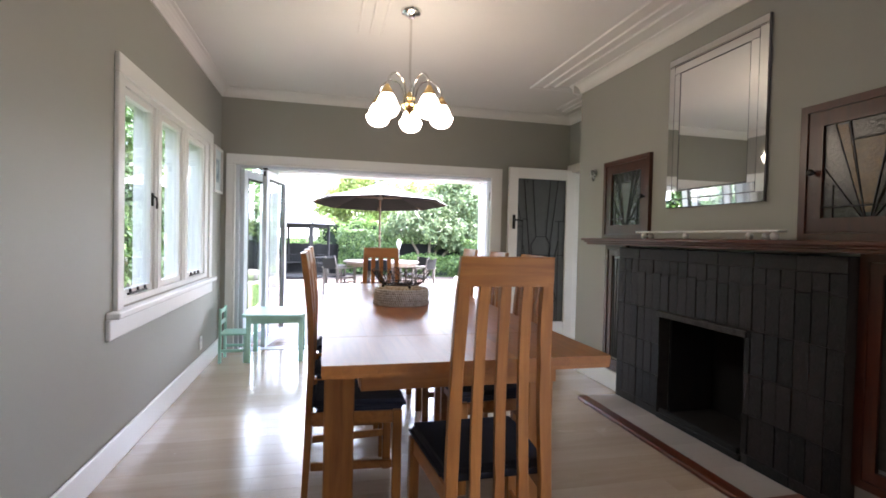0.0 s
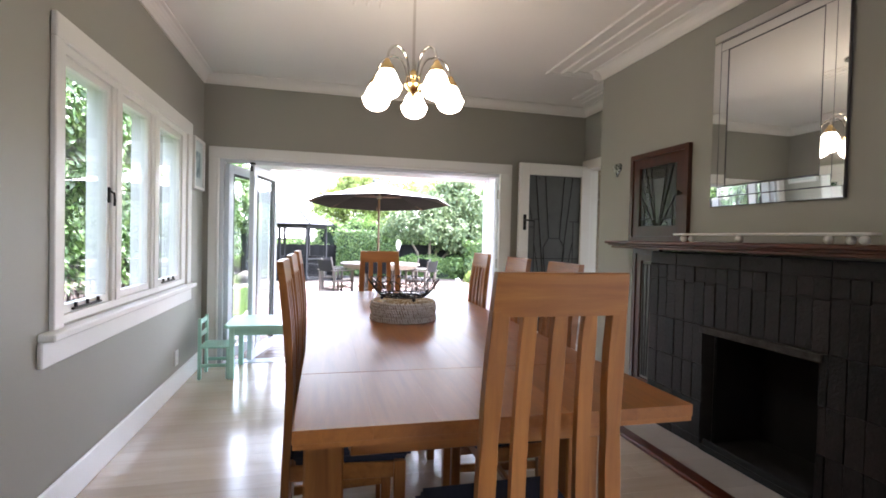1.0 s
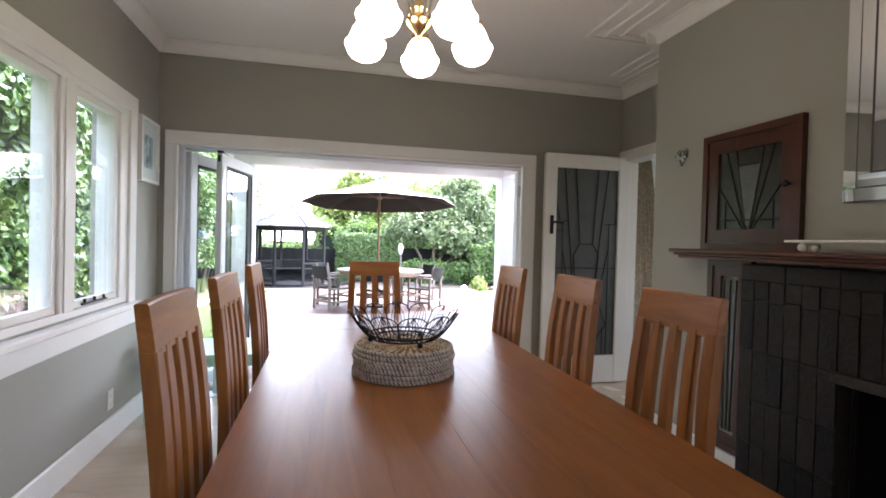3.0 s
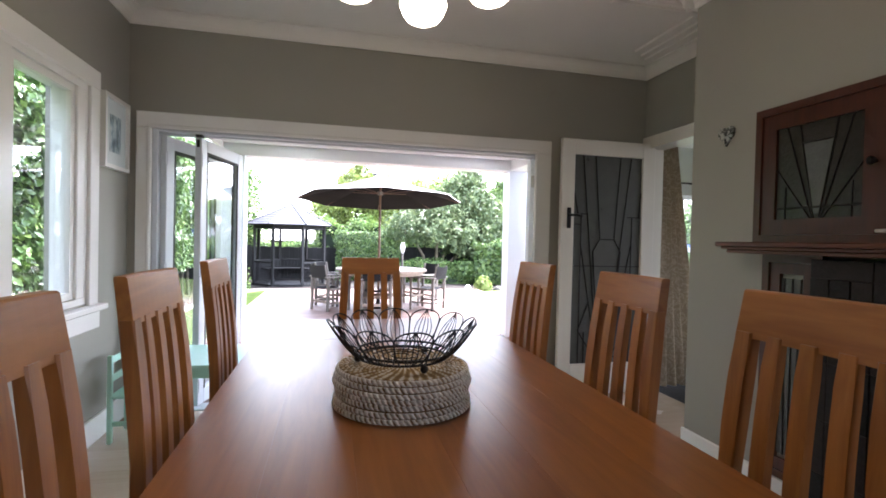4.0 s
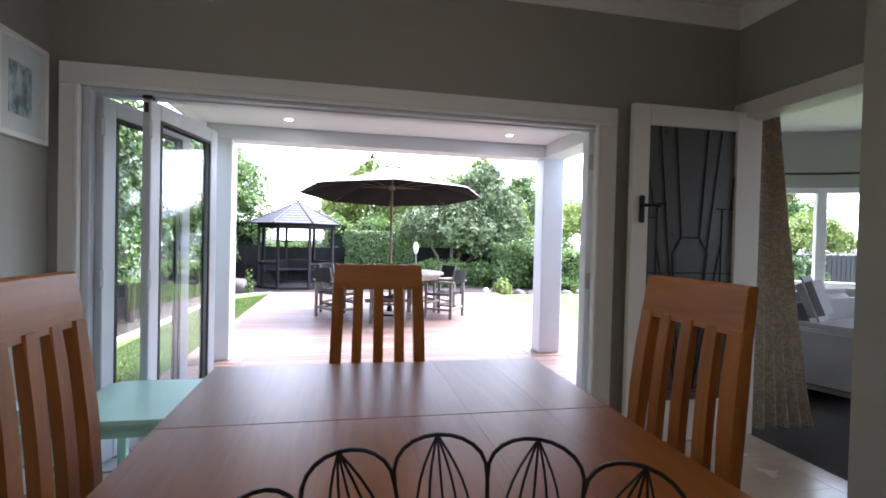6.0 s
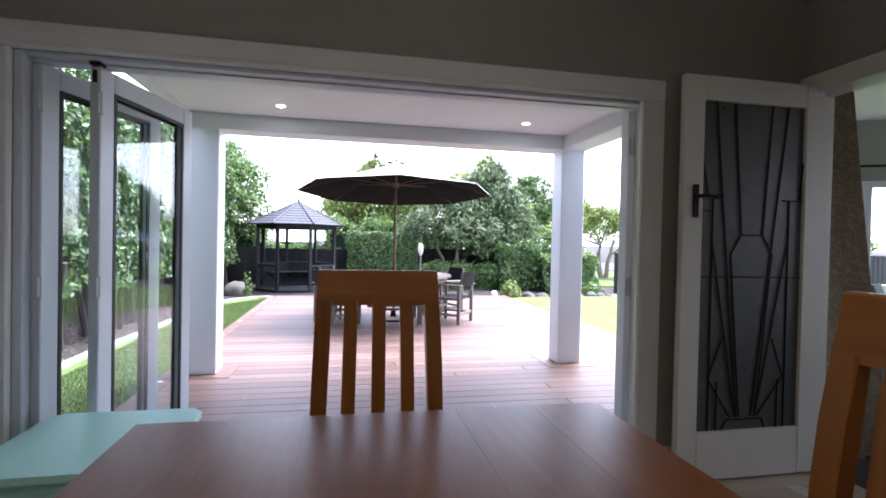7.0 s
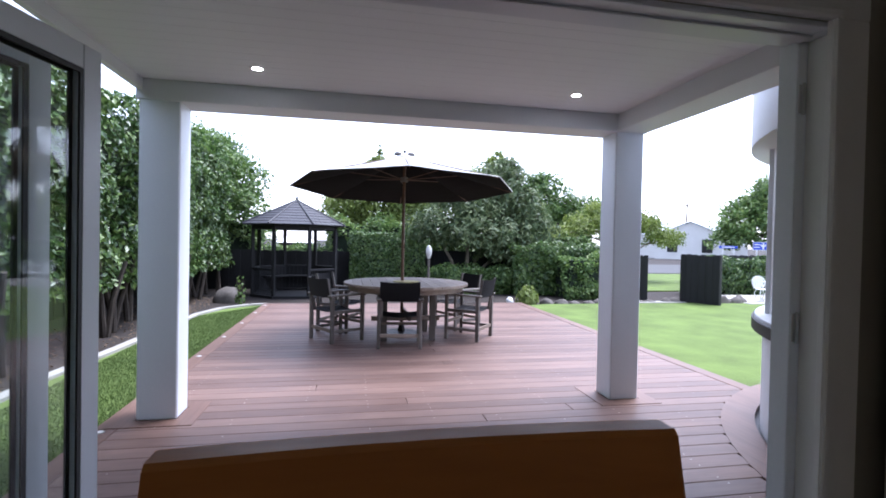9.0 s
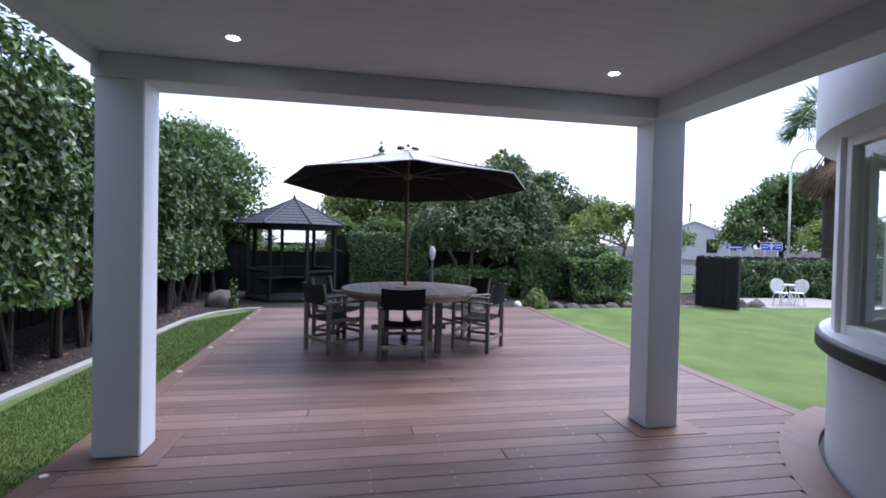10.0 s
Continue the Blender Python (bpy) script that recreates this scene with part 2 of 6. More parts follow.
def bx(bm, lo, hi, bev=0.0, m=None, seg=1):
    """A box between two corners, its edges rounded, added to bm."""
    lo, hi = Vector(lo), Vector(hi)
    c, d = (lo + hi) / 2, hi - lo
    made = bmesh.ops.create_cube(bm, size=1.0, matrix=Matrix.LocRotScale(c, None, (abs(d.x), abs(d.y), abs(d.z))))["verts"]
    if bev:
        edges = list({e for v in made for e in v.link_edges})
        out = bmesh.ops.bevel(bm, geom=edges, offset=min(bev, abs(d.x) * 0.45, abs(d.y) * 0.45, abs(d.z) * 0.45), segments=seg, affect="EDGES", clamp_overlap=True)
        made = list({v for f in out["faces"] for v in f.verts})
    if m is not None:
        bmesh.ops.transform(bm, matrix=m, verts=made)
    return bm


def box(lo, hi, bev=0.0, m=None, seg=1):
    return bx(bm_new(), lo, hi, bev, m, seg)


def rod(bm, p0, p1, r0, r1=None, seg=10, caps=True):
    p0, p1 = Vector(p0), Vector(p1)
    r1 = r0 if r1 is None else r1
    d = p1 - p0
    m = Matrix.Translation((p0 + p1) / 2) @ d.to_track_quat("Z", "Y").to_matrix().to_4x4()
    bmesh.ops.create_cone(bm, cap_ends=caps, segments=seg, radius1=r0, radius2=r1, depth=d.length, matrix=m)
    return bm


def tube(bm, pts, r, seg=8, closed=False, radii=None):
    """A round bar along points."""
    pts = [Vector(p) for p in pts]
    n = len(pts)
    rings = []
    up = Vector((0, 0, 1))
    for i, p in enumerate(pts):
        a = pts[(i - 1) % n] if (closed or i > 0) else p
        c = pts[(i + 1) % n] if (closed or i < n - 1) else p
        t = (c - a).normalized()
        side = t.cross(up)
        if side.length < 0.05:
            side = t.cross(Vector((0, 1, 0)))
        side.normalize()
        nrm = side.cross(t)
        rr = radii[i] if radii else r
        rings.append([bm.verts.new(p + (side * math.cos(k * math.tau / seg) + nrm * math.sin(k * math.tau / seg)) * rr) for k in range(seg)])
    for i in range(n if closed else n - 1):
        a, c = rings[i], rings[(i + 1) % n]
        for k in range(seg):
            bm.faces.new((a[k], a[(k + 1) % seg], c[(k + 1) % seg], c[k]))
    if not closed:
        bm.faces.new(rings[0][::-1])
        bm.faces.new(rings[-1])
    return bm


def lathe(bm, profile, seg=24, at=(0, 0, 0), ring=False):
    """A turned shape from (radius, height) pairs."""
    at = Vector(at)
    rings = [[bm.verts.new(at + Vector((max(r, 0.0004) * math.cos(k * math.tau / seg), max(r, 0.0004) * math.sin(k * math.tau / seg), z))) for k in range(seg)] for r, z in profile]
    for a, c in zip(rings, rings[1:]):
        for k in range(seg):
            bm.faces.new((a[k], a[(k + 1) % seg], c[(k + 1) % seg], c[k]))
    if ring:
        a, c = rings[-1], rings[0]
        for k in range(seg):
            bm.faces.new((a[k], a[(k + 1) % seg], c[(k + 1) % seg], c[k]))
        return bm
    bm.faces.new(rings[0][::-1])
    bm.faces.new(rings[-1])
    return bm


def slab(bm, outline, z0, z1):
    """A flat plate with the given outline of (x, y)."""
    lo = [bm.verts.new((x, y, z0)) for x, y in outline]
    hi = [bm.verts.new((x, y, z1)) for x, y in outline]
    n = len(outline)
    bm.faces.new(lo[::-1])
    bm.faces.new(hi)
    for i in range(n):
        bm.faces.new((lo[i], lo[(i + 1) % n], hi[(i + 1) % n], hi[i]))
    return bm


def mesh_of(name, bm, material, smooth=False):
    bmesh.ops.recalc_face_normals(bm, faces=bm.faces[:])
    me = bpy.data.meshes.new(name)
    bm.to_mesh(me)
    bm.free()
    if material:
        me.materials.append(material)
    if smooth:
        me.shade_smooth()
        me.set_sharp_from_angle(angle=radians(40))
    return me


def part(name, bm, material, parent, label="", smooth=False):
    ob = new(name, mesh_of(name, bm, material, smooth))
    ob.parent = parent
    if label:
        ob["label"] = label
    return ob


def piece(name, me, parent, m):
    """One more object on a shared mesh, under its thing."""
    ob = new(name, me)
    ob.parent = parent
    ob.matrix_local = m
    return ob


def thing(name, label, category, m=None, group="", kind=""):
    ob = new(name)
    ob.empty_display_size = 0.1
    if m is not None:
        ob.matrix_world = m
    return tagged(ob, label, category, group, kind)


def solid(name, bm, material, label="", category="", kind="structure", smooth=False, group=""):
    return tagged(new(name, mesh_of(name, bm, material, smooth)), label, category, group, kind)


def cloud(name, pos, nrm, length, width, material, parent=None, seed=1, droop=0.0, fold=0.25, spread=0.9):
    """Many leaves, each a folded blade of two faces, standing about nrm at pos."""
    rng = np.random.default_rng(seed)
    n = len(pos)
    nrm = nrm + rng.normal(0, spread, (n, 3))
    nrm /= np.linalg.norm(nrm, axis=1)[:, None] + 1e-9
    along = rng.normal(0, 1, (n, 3))
    along[:, 2] -= droop
    along -= nrm * (along * nrm).sum(1)[:, None]
    along /= np.linalg.norm(along, axis=1)[:, None] + 1e-9
    side = np.cross(nrm, along)
    ln = (length * rng.uniform(0.65, 1.25, n))[:, None]
    wd = (width * rng.uniform(0.7, 1.2, n))[:, None]
    v = np.empty((n, 4, 3))
    v[:, 0] = pos - along * ln * 0.5
    v[:, 1] = pos + side * wd * 0.5 + nrm * wd * fold
    v[:, 2] = pos + along * ln * 0.5
    v[:, 3] = pos - side * wd * 0.5 + nrm * wd * fold
    me = bpy.data.meshes.new(name)
    me.vertices.add(n * 4)
    me.vertices.foreach_set("co", v.reshape(-1))
    base = np.arange(n)[:, None] * 4
    tri = np.concatenate([base + np.array([0, 1, 2]), base + np.array([0, 2, 3])], axis=1).reshape(-1)
    me.loops.add(n * 6)
    me.loops.foreach_set("vertex_index", tri.astype(np.int32))
    me.polygons.add(n * 2)
    me.polygons.foreach_set("loop_start", np.arange(0, n * 6, 3, dtype=np.int32))
    me.update()
    me.validate()
    me.materials.append(material)
    ob = new(name, me)
    if parent is not None:
        ob.parent = parent
    return ob


def ring_frame(bm, y0, y1, z0, z1, x0, x1, w, bev=0.004):
    """A rectangular frame of width w in the y-z plane, from x0 to x1 deep, in one piece."""
    out = [(y0, z0), (y1, z0), (y1, z1), (y0, z1)]
    inn = [(y0 + w, z0 + w), (y1 - w, z0 + w), (y1 - w, z1 - w), (y0 + w, z1 - w)]
    v = {}
    for key, loop in (("o", out), ("i", inn)):
        for k, (yy, zz) in enumerate(loop):
            for d, xx in ((0, x0), (1, x1)):
                v[key, k, d] = bm.verts.new((xx, yy, zz))
    for k in range(4):
        j = (k + 1) % 4
        bm.faces.new((v["o", k, 0], v["o", j, 0], v["i", j, 0], v["i", k, 0]))
        bm.faces.new((v["o", k, 1], v["i", k, 1], v["i", j, 1], v["o", j, 1]))
        bm.faces.new((v["o", k, 0], v["o", k, 1], v["o", j, 1], v["o", j, 0]))
        bm.faces.new((v["i", k, 0], v["i", j, 0], v["i", j, 1], v["i", k, 1]))
    if bev:
        sharp = [e for e in {e for q in v.values() for e in q.link_edges} if len(e.link_faces) == 2 and e.calc_face_angle() > 1.0]
        bmesh.ops.bevel(bm, geom=sharp, offset=bev, segments=1, affect="EDGES")
    return bm


# ---- the room ----
CZ = 2.63
LEFT_WIN = (-2.44, -0.54, 0.80, 1.98)
floor_thing = thing("floor", "pale wooden floorboards of the dining room", "floor", kind="structure")
part("subfloor", box((-0.2, -7.0, -0.2), (3.95, 0.2, -0.015)), MORTAR, floor_thing)

bm = bm_new()
y0, y1, z0, z1 = LEFT_WIN
bx(bm, (-0.2, -7.0, -0.2), (0, y0, 3.0))
bx(bm, (-0.2, y1, -0.2), (0, 0.0, 3.0))
bx(bm, (-0.2, y0, -0.2), (0, y1, z0))
bx(bm, (-0.2, y0, z1), (0, y1, 3.0))
solid("wall_west", bm, WALL, "grey painted wall with a wide casement window", "wall")
OPX0, OPX1, OPZ = 0.14, 2.83, 1.88
bm = bm_new()
bx(bm, (-0.2, 0, -0.2), (OPX0, 0.15, 3.0))
bx(bm, (OPX1 + 0.055, 0, -0.2), (3.95, 0.15, 3.0))
bx(bm, (OPX0, 0, OPZ), (OPX1 + 0.055, 0.15, 3.0))
solid("wall_north", bm, WALL, "grey painted wall with a wide folding door opening", "wall")
RX = 3.80
DY0, DY1, DZ = -1.14, -0.05, 1.98
bm = bm_new()
bx(bm, (RX, DY1, -0.2), (RX + 0.12, 0.0, 3.0))
bx(bm, (RX, DY0, DZ), (RX + 0.12, DY1, 3.0))
# Unseen opening, added to let light onto the near west wall.
EY0, EY1, EZ0, EZ1 = -6.75, -5.35, 0.85, 2.15
bx(bm, (RX, EY1, -0.2), (RX + 0.12, DY0, 3.0))
bx(bm, (RX, -7.0, -0.2), (RX + 0.12, EY0, 3.0))
bx(bm, (RX, EY0, -0.2), (RX + 0.12, EY1, EZ0))
bx(bm, (RX, EY0, EZ1), (RX + 0.12, EY1, 3.0))
solid("wall_east", bm, WALL, "grey painted wall with a doorway to the lounge and an added window", "wall")
BX = 3.30
FY0, FY1, FZ = -3.10, -2.42, 0.70
bm = bm_new()
outline = [(-5.0, -0.1), (FY0, -0.1), (FY0, FZ), (FY1, FZ), (FY1, -0.1), (DY0 - 0.01, -0.1), (DY0 - 0.01, 3.0), (-5.0, 3.0)]
fr_, bk_ = [bm.verts.new((BX, yy, zz)) for yy, zz in outline], [bm.verts.new((RX, yy, zz)) for yy, zz in outline]
bm.faces.new(fr_)
bm.faces.new(bk_[::-1])
for k in range(8):
    bm.faces.new((fr_[k], bk_[k], bk_[(k + 1) % 8], fr_[(k + 1) % 8]))
solid("chimney_breast", bm, WALL, "grey painted chimney breast", "wall")
solid("wall_south", box((-0.2, -7.2, -0.2), (3.95, -7.0, 3.0)), WALL, "plain grey end wall", "wall")
# Casing for the added, unseen window opening.
ewin = thing("window_3", "added unseen white window that lets in fill light", "window", kind="structure")
bm = bm_new()
ring_frame(bm, EY0 - 0.09, EY1 + 0.09, EZ0 - 0.09, EZ1 + 0.09, RX - 0.022, RX - 0.001, 0.09)
part("casing", bm, WHITE, ewin)

# ceiling with its cove and stepped plaster mouldings in one mesh
bm = bm_new()
bx(bm, (-0.2, -7.0, CZ), (3.95, 0.2, CZ + 0.15))


def cove(bm, a, b, inward, z=CZ, size=0.085):
    """A hollow plaster cornice between two points of a wall line."""
    a, b, n = Vector((*a, 0)), Vector((*b, 0)), Vector((*inward, 0))
    prof = [(0, -size), (0.012, -size)] + [(0.012 + (size - 0.012) * (1 - math.cos(k * math.pi / 10)), -size + (size - 0.01) * math.sin(k * math.pi / 10)) for k in range(1, 6)] + [(size, 0.002), (0, 0.002)]
    rings = [[bm.verts.new(p + n * u + Vector((0, 0, z + w))) for u, w in prof] for p in (a, b)]
    k = len(prof)
    for i in range(k):
        bm.faces.new((rings[0][i], rings[0][(i + 1) % k], rings[1][(i + 1) % k], rings[1][i]))
    bm.faces.new(rings[0][::-1])
    bm.faces.new(rings[1])


cove(bm, (0, -7), (0, 0), (1, 0))
cove(bm, (0, 0), (RX, 0), (0, -1))
cove(bm, (RX, 0), (RX, DY0), (-1, 0))
cove(bm, (BX, DY0 + 0.07), (BX, -5.0), (-1, 0))
cove(bm, (RX, DY0), (BX - 0.08, DY0), (0, 1))
for off, w in ((0.19, 0.03), (0.28, 0.03), (0.39, 0.035)):
    yo = DY0 + off * 0.45
    bx(bm, (BX - off - w, -5.2, CZ - 0.014), (BX - off, yo, CZ + 0.01), 0.005)
    bx(bm, (BX - off - w, yo, CZ - 0.014), (RX - off * 0.8, yo + w, CZ + 0.01), 0.005)
    bx(bm, (RX - off * 0.8 - w, yo + w, CZ - 0.014), (RX - off * 0.8, -0.10 - off * 0.6, CZ + 0.01), 0.005)
for x in (1.22, 1.30, 1.38):
    bx(bm, (x, -5.6, CZ - 0.009), (x + 0.016, -1.72, CZ + 0.01), 0.003)
solid("ceiling", bm, CEIL, "white plaster ceiling with stepped mouldings and a cove", "ceiling")

# skirting boards
bm = bm_new()
for lo, hi in (((0, -7, 0), (0.018, 0, 0.15)), ((OPX1 + 0.131, -0.018, 0), (RX, 0, 0.15)), ((BX - 0.018, -1.90, 0), (BX, DY0, 0.15)), ((BX - 0.018, -5.0, 0), (BX, -3.78, 0.15)), ((RX - 0.018, -7.0, 0), (RX, -5.0, 0.15)), ((0.018, -7.0, 0), (RX - 0.018, -6.982, 0.15))):
    bx(bm, lo, hi, 0.006)
solid("baseboard", bm, WHITE, "white painted skirting boards", "baseboard")

# ---- casement window in the west wall ----
win = thing("window_1", "white timber window with three casement sashes", "window", kind="structure")
bm = bm_new()
ring_frame(bm, y0 - 0.001, y1 + 0.001, z0, z1, -0.16, 0.004, 0.035)
part("window_frame", bm, WHITE, win)
bm = bm_new()
bx(bm, (0, y0 - 0.065, z0 - 0.02), (0.022, y0 + 0.012, z1 + 0.0), 0.004)
bx(bm, (0, y1 - 0.012, z0 - 0.02), (0.022, y1 + 0.09, z1 + 0.0), 0.004)
bx(bm, (0, y0 - 0.065, z1), (0.024, y1 + 0.09, z1 + 0.10), 0.004)
part("casing", bm, WHITE, win)
part("window_sill", box((-0.03, y0 - 0.14, z0 - 0.045), (0.06, y1 + 0.13, z0 - 0.012), 0.006), WHITE, win)
part("apron", box((0, y0 - 0.15, z0 - 0.15), (0.02, y1 + 0.12, z0 - 0.045), 0.005), WHITE, win)
MULLIONS = ((-1.915, -1.80), (-1.325, -1.19))
SASHES = ((y0 + 0.035, MULLIONS[0][0]), (MULLIONS[0][1], MULLIONS[1][0]), (MULLIONS[1][1], -0.655))
for a, b in MULLIONS:
    part("mullion", box((-0.12, a, z0 + 0.035), (0.006, b, z1 - 0.035), 0.004), WHITE, win)
    part("bead", box((0.006, a + 0.028, z0 + 0.035), (0.013, b - 0.028, z1 - 0.035), 0.003), WHITE, win)
part("jamb_lining", box((-0.12, -0.655, z0 + 0.035), (0.005, y1 - 0.035, z1 - 0.035), 0.004), WHITE, win)
for k, (a, b) in enumerate(SASHES):
    bm = bm_new()
    ring_frame(bm, a + 0.002, b - 0.002, z0 + 0.037, z1 - 0.037, -0.052, -0.010, 0.036)
    sash = part("sash", bm, WHITE, win)
    pane = part("pane", box((-0.034, a + 0.036, z0 + 0.073), (-0.030, b - 0.036, z1 - 0.073)), GLASS, sash)
    pane.visible_shadow = False
    if k == 0:
        bm = box((-0.010, b - 0.030, 1.345), (0.002, b - 0.010, 1.425), 0.003)
        tube(bm, [(0.0, b - 0.02, 1.405), (0.018, b - 0.02, 1.395), (0.02, b - 0.016, 1.36), (0.016, b - 0.008, 1.33)], 0.006, 6)
        part("latch", bm, IRON, sash, "black iron casement latch")
    if k != 1:
        bm = box((-0.010, a + 0.10, z0 + 0.045), (0.004, a + 0.38, z0 + 0.056), 0.003)
        for u in (0.13, 0.24, 0.35):
            rod(bm, (-0.003, a + u, z0 + 0.05), (-0.003, a + u, z0 + 0.076), 0.007, None, 8)
        part("window_stay", bm, IRON, sash, "black iron window stay")

# ---- folding door opening in the north wall ----
bm = bm_new()
bx(bm, (OPX0 - 0.09, -0.024, 0), (OPX0, 0, OPZ + 0.0), 0.004)
bx(bm, (OPX1, -0.024, 0), (OPX1 + 0.13, 0, OPZ + 0.0), 0.004)
bx(bm, (OPX0 - 0.09, -0.026, OPZ), (OPX1 + 0.13, 0, OPZ + 0.105), 0.004)
bx(bm, (OPX0 - 0.022, -0.034, 0), (OPX0, -0.0245, OPZ), 0.004)
bx(bm, (OPX1, -0.034, 0), (OPX1 + 0.022, -0.0245, OPZ), 0.004)
bx(bm, (OPX0 - 0.022, -0.036, OPZ), (OPX1 + 0.022, -0.0265, OPZ + 0.022), 0.004)
solid("trim", bm, WHITE, "white painted casing round the folding door opening", "trim")
bifold = thing("door_1", "white folding glass doors, folded open outwards", "folding door", kind="structure")
bm = bm_new()
bx(bm, (OPX0, 0.0, 0), (OPX0 + 0.035, 0.15, OPZ), 0.003)
bx(bm, (OPX0 + 0.035, 0.0, OPZ - 0.018), (OPX1 + 0.0095, 0.15, OPZ), 0.003)
bx(bm, (OPX1 + 0.0095, 0.0, OPZ - 0.018), (OPX1 + 0.0545, 0.0995, OPZ), 0.003)
part("door_frame", bm, ALU, bifold)
# Outdoor light on this jamb is put into its paler colour.
part("jamb", box((OPX1 + 0.01, 0.10, 0), (OPX1 + 0.0545, 0.172, OPZ), 0.003), LITP, bifold, "pale outer jamb")
part("reveal", box((OPX1 + 0.044, 0.001, 0.0), (OPX1 + 0.0545, 0.0995, OPZ - 0.0185), 0.002), WHITE, bifold)
part("track", box((OPX0 + 0.035, 0.05, OPZ - 0.026), (OPX1 + 0.009, 0.10, OPZ - 0.0185), 0.002), ALU, bifold)
part("threshold", box((OPX0 + 0.035, 0.0, -0.02), (OPX1 + 0.0095, 0.15, 0.006), 0.003), ALU, bifold)


def door_leaf(a, b, hinge_at_a):
    """A glazed leaf that stands from plan point a to plan point b."""
    a, b = Vector((*a, 0)), Vector((*b, 0))
    L = (b - a).length
    ang = math.atan2(b.y - a.y, b.x - a.x)
    m = Matrix.Translation(a) @ Matrix.Rotation(ang, 4, "Z")
    H0, H1, st = 0.02, OPZ - 0.035, 0.085
    bm = bm_new()
    bx(bm, (0, -0.022, H0), (st, 0.022, H1), 0.004, m)
    bx(bm, (L - st, -0.022, H0), (L, 0.022, H1), 0.004, m)
    bx(bm, (st, -0.022, H0), (L - st, 0.022, H0 + 0.10), 0.004, m)
    bx(bm, (st, -0.022, H1 - 0.085), (L - st, 0.022, H1), 0.004, m)
    leaf = part("door_leaf", bm, ALU, bifold)
    bm = bm_new()
    for s in (-1, 1):
        bx(bm, (st, s * 0.019 - 0.004, H0 + 0.10), (st + 0.016, s * 0.019 + 0.004, H1 - 0.085), 0, m)
        bx(bm, (L - st - 0.016, s * 0.019 - 0.004, H0 + 0.10), (L - st, s * 0.019 + 0.004, H1 - 0.085), 0, m)
        bx(bm, (st + 0.016, s * 0.019 - 0.004, H1 - 0.101), (L - st - 0.016, s * 0.019 + 0.004, H1 - 0.085), 0, m)
    part("seal", bm, RUBBER, leaf)
    pane = part("pane", box((st + 0.004, -0.004, H0 + 0.104), (L - st - 0.004, 0.004, H1 - 0.09), 0, m), GLASS, leaf)
    pane.visible_shadow = False
    x = 0.0 if hinge_at_a else L
    for z in (0.16, 0.95, H1 - 0.15):
        bm = rod(bm_new(), m @ Vector((x, -0.026, z - 0.045)), m @ Vector((x, -0.026, z + 0.045)), 0.006, None, 8)
        bx(bm, (x - 0.016, -0.026, z - 0.04), (x + 0.016, -0.0225, z + 0.04), 0.001, m)
        part("hinge", bm, ALU, leaf)
    return leaf


door_leaf((0.195, 0.045), (0.40, 0.72), True)
leafb = door_leaf((0.41, 0.03), (0.555, 0.72), True)
for z in (0.16, 0.95, OPZ - 0.20):
    bm = rod(bm_new(), (OPX1 + 0.03, 0.094, z - 0.05), (OPX1 + 0.03, 0.094, z + 0.05), 0.005, None, 8)
    bx(bm, (OPX1 + 0.014, 0.0955, z - 0.045), (OPX1 + 0.042, 0.0998, z + 0.045), 0.001)
    part("hinge", bm, STEEL, bifold)
bm = box((0.395, 0.01, OPZ - 0.034), (0.44, 0.06, OPZ - 0.019), 0.003)
rod(bm, (0.41, 0.035, OPZ - 0.10), (0.41, 0.035, OPZ - 0.05), 0.012)
part("roller", bm, IRON, bifold)

# ---- porch, deck and grounds ----
GZ = -0.10
bm = bm_new()
slab(bm, [(-400, -300), (500, -300), (500, 600), (-400, 600)], GZ - 0.5, GZ - 0.05)
solid("ground", bm, SOIL, "bare dark earth of the garden", "ground")
lawn_e = slab(bm_new(), [(4.95, 2.2), (8.4, 0.4), (30, 0.4), (30, 8.6), (14, 8.75), (8, 8.6), (5.6, 8.5), (4.95, 8.3)], GZ - 0.3, GZ + 0.02)
solid("lawn", lawn_e, GRASS, "mown green lawn beside the deck", "lawn")
KERB = [(-1.12, -7.0), (-1.12, 0.0), (-1.10, 3.6), (-1.02, 4.8), (-0.97, 6.2), (-0.92, 7.3), (-0.72, 8.0), (-0.35, 8.42), (-0.08, 8.5)]
solid("lawn_strip", slab(bm_new(), [(-0.05, -7.0), (-0.05, 8.5)] + KERB[::-1], GZ - 0.3, GZ + 0.02), GRASS, "narrow strip of green lawn along the deck", "lawn")
bm = bm_new()
for (xa, ya), (xb, yb) in zip(KERB, KERB[1:]):
    d = Vector((xb - xa, yb - ya, 0))
    n = Vector((-d.y, d.x, 0)).normalized() * 0.11
    q = [(xa, ya), (xb, yb), (xb + n.x, yb + n.y), (xa + n.x, ya + n.y)]
    slab(bm, q, GZ - 0.2, GZ + 0.05)
solid("kerb", bm, CONC, "pale concrete mowing edge round the lawn", "kerb")
porch = thing("porch", "white porch roof on two square columns", "porch", kind="structure")
part("column", box((0.085, 2.28, -0.02), (0.335, 2.50, 2.10), 0.008), LITP, porch)
part("column", box((3.485, 2.28, -0.02), (3.725, 2.50, 2.10), 0.008), LITP, porch)
for lo, hi in (((0.07, 2.262, 2.09), (3.74, 2.52, 2.23)), ((3.485, 0.15, 2.092), (3.735, 2.26, 2.23)), ((0.075, 0.15, 2.15), (0.115, 2.26, 2.23))):
    part("beam", box(lo, hi, 0.004), EXTP, porch)
soffit = part("soffit", box((0.06, 0.15, 2.235), (3.76, 2.54, 2.40)), EXTP, porch)
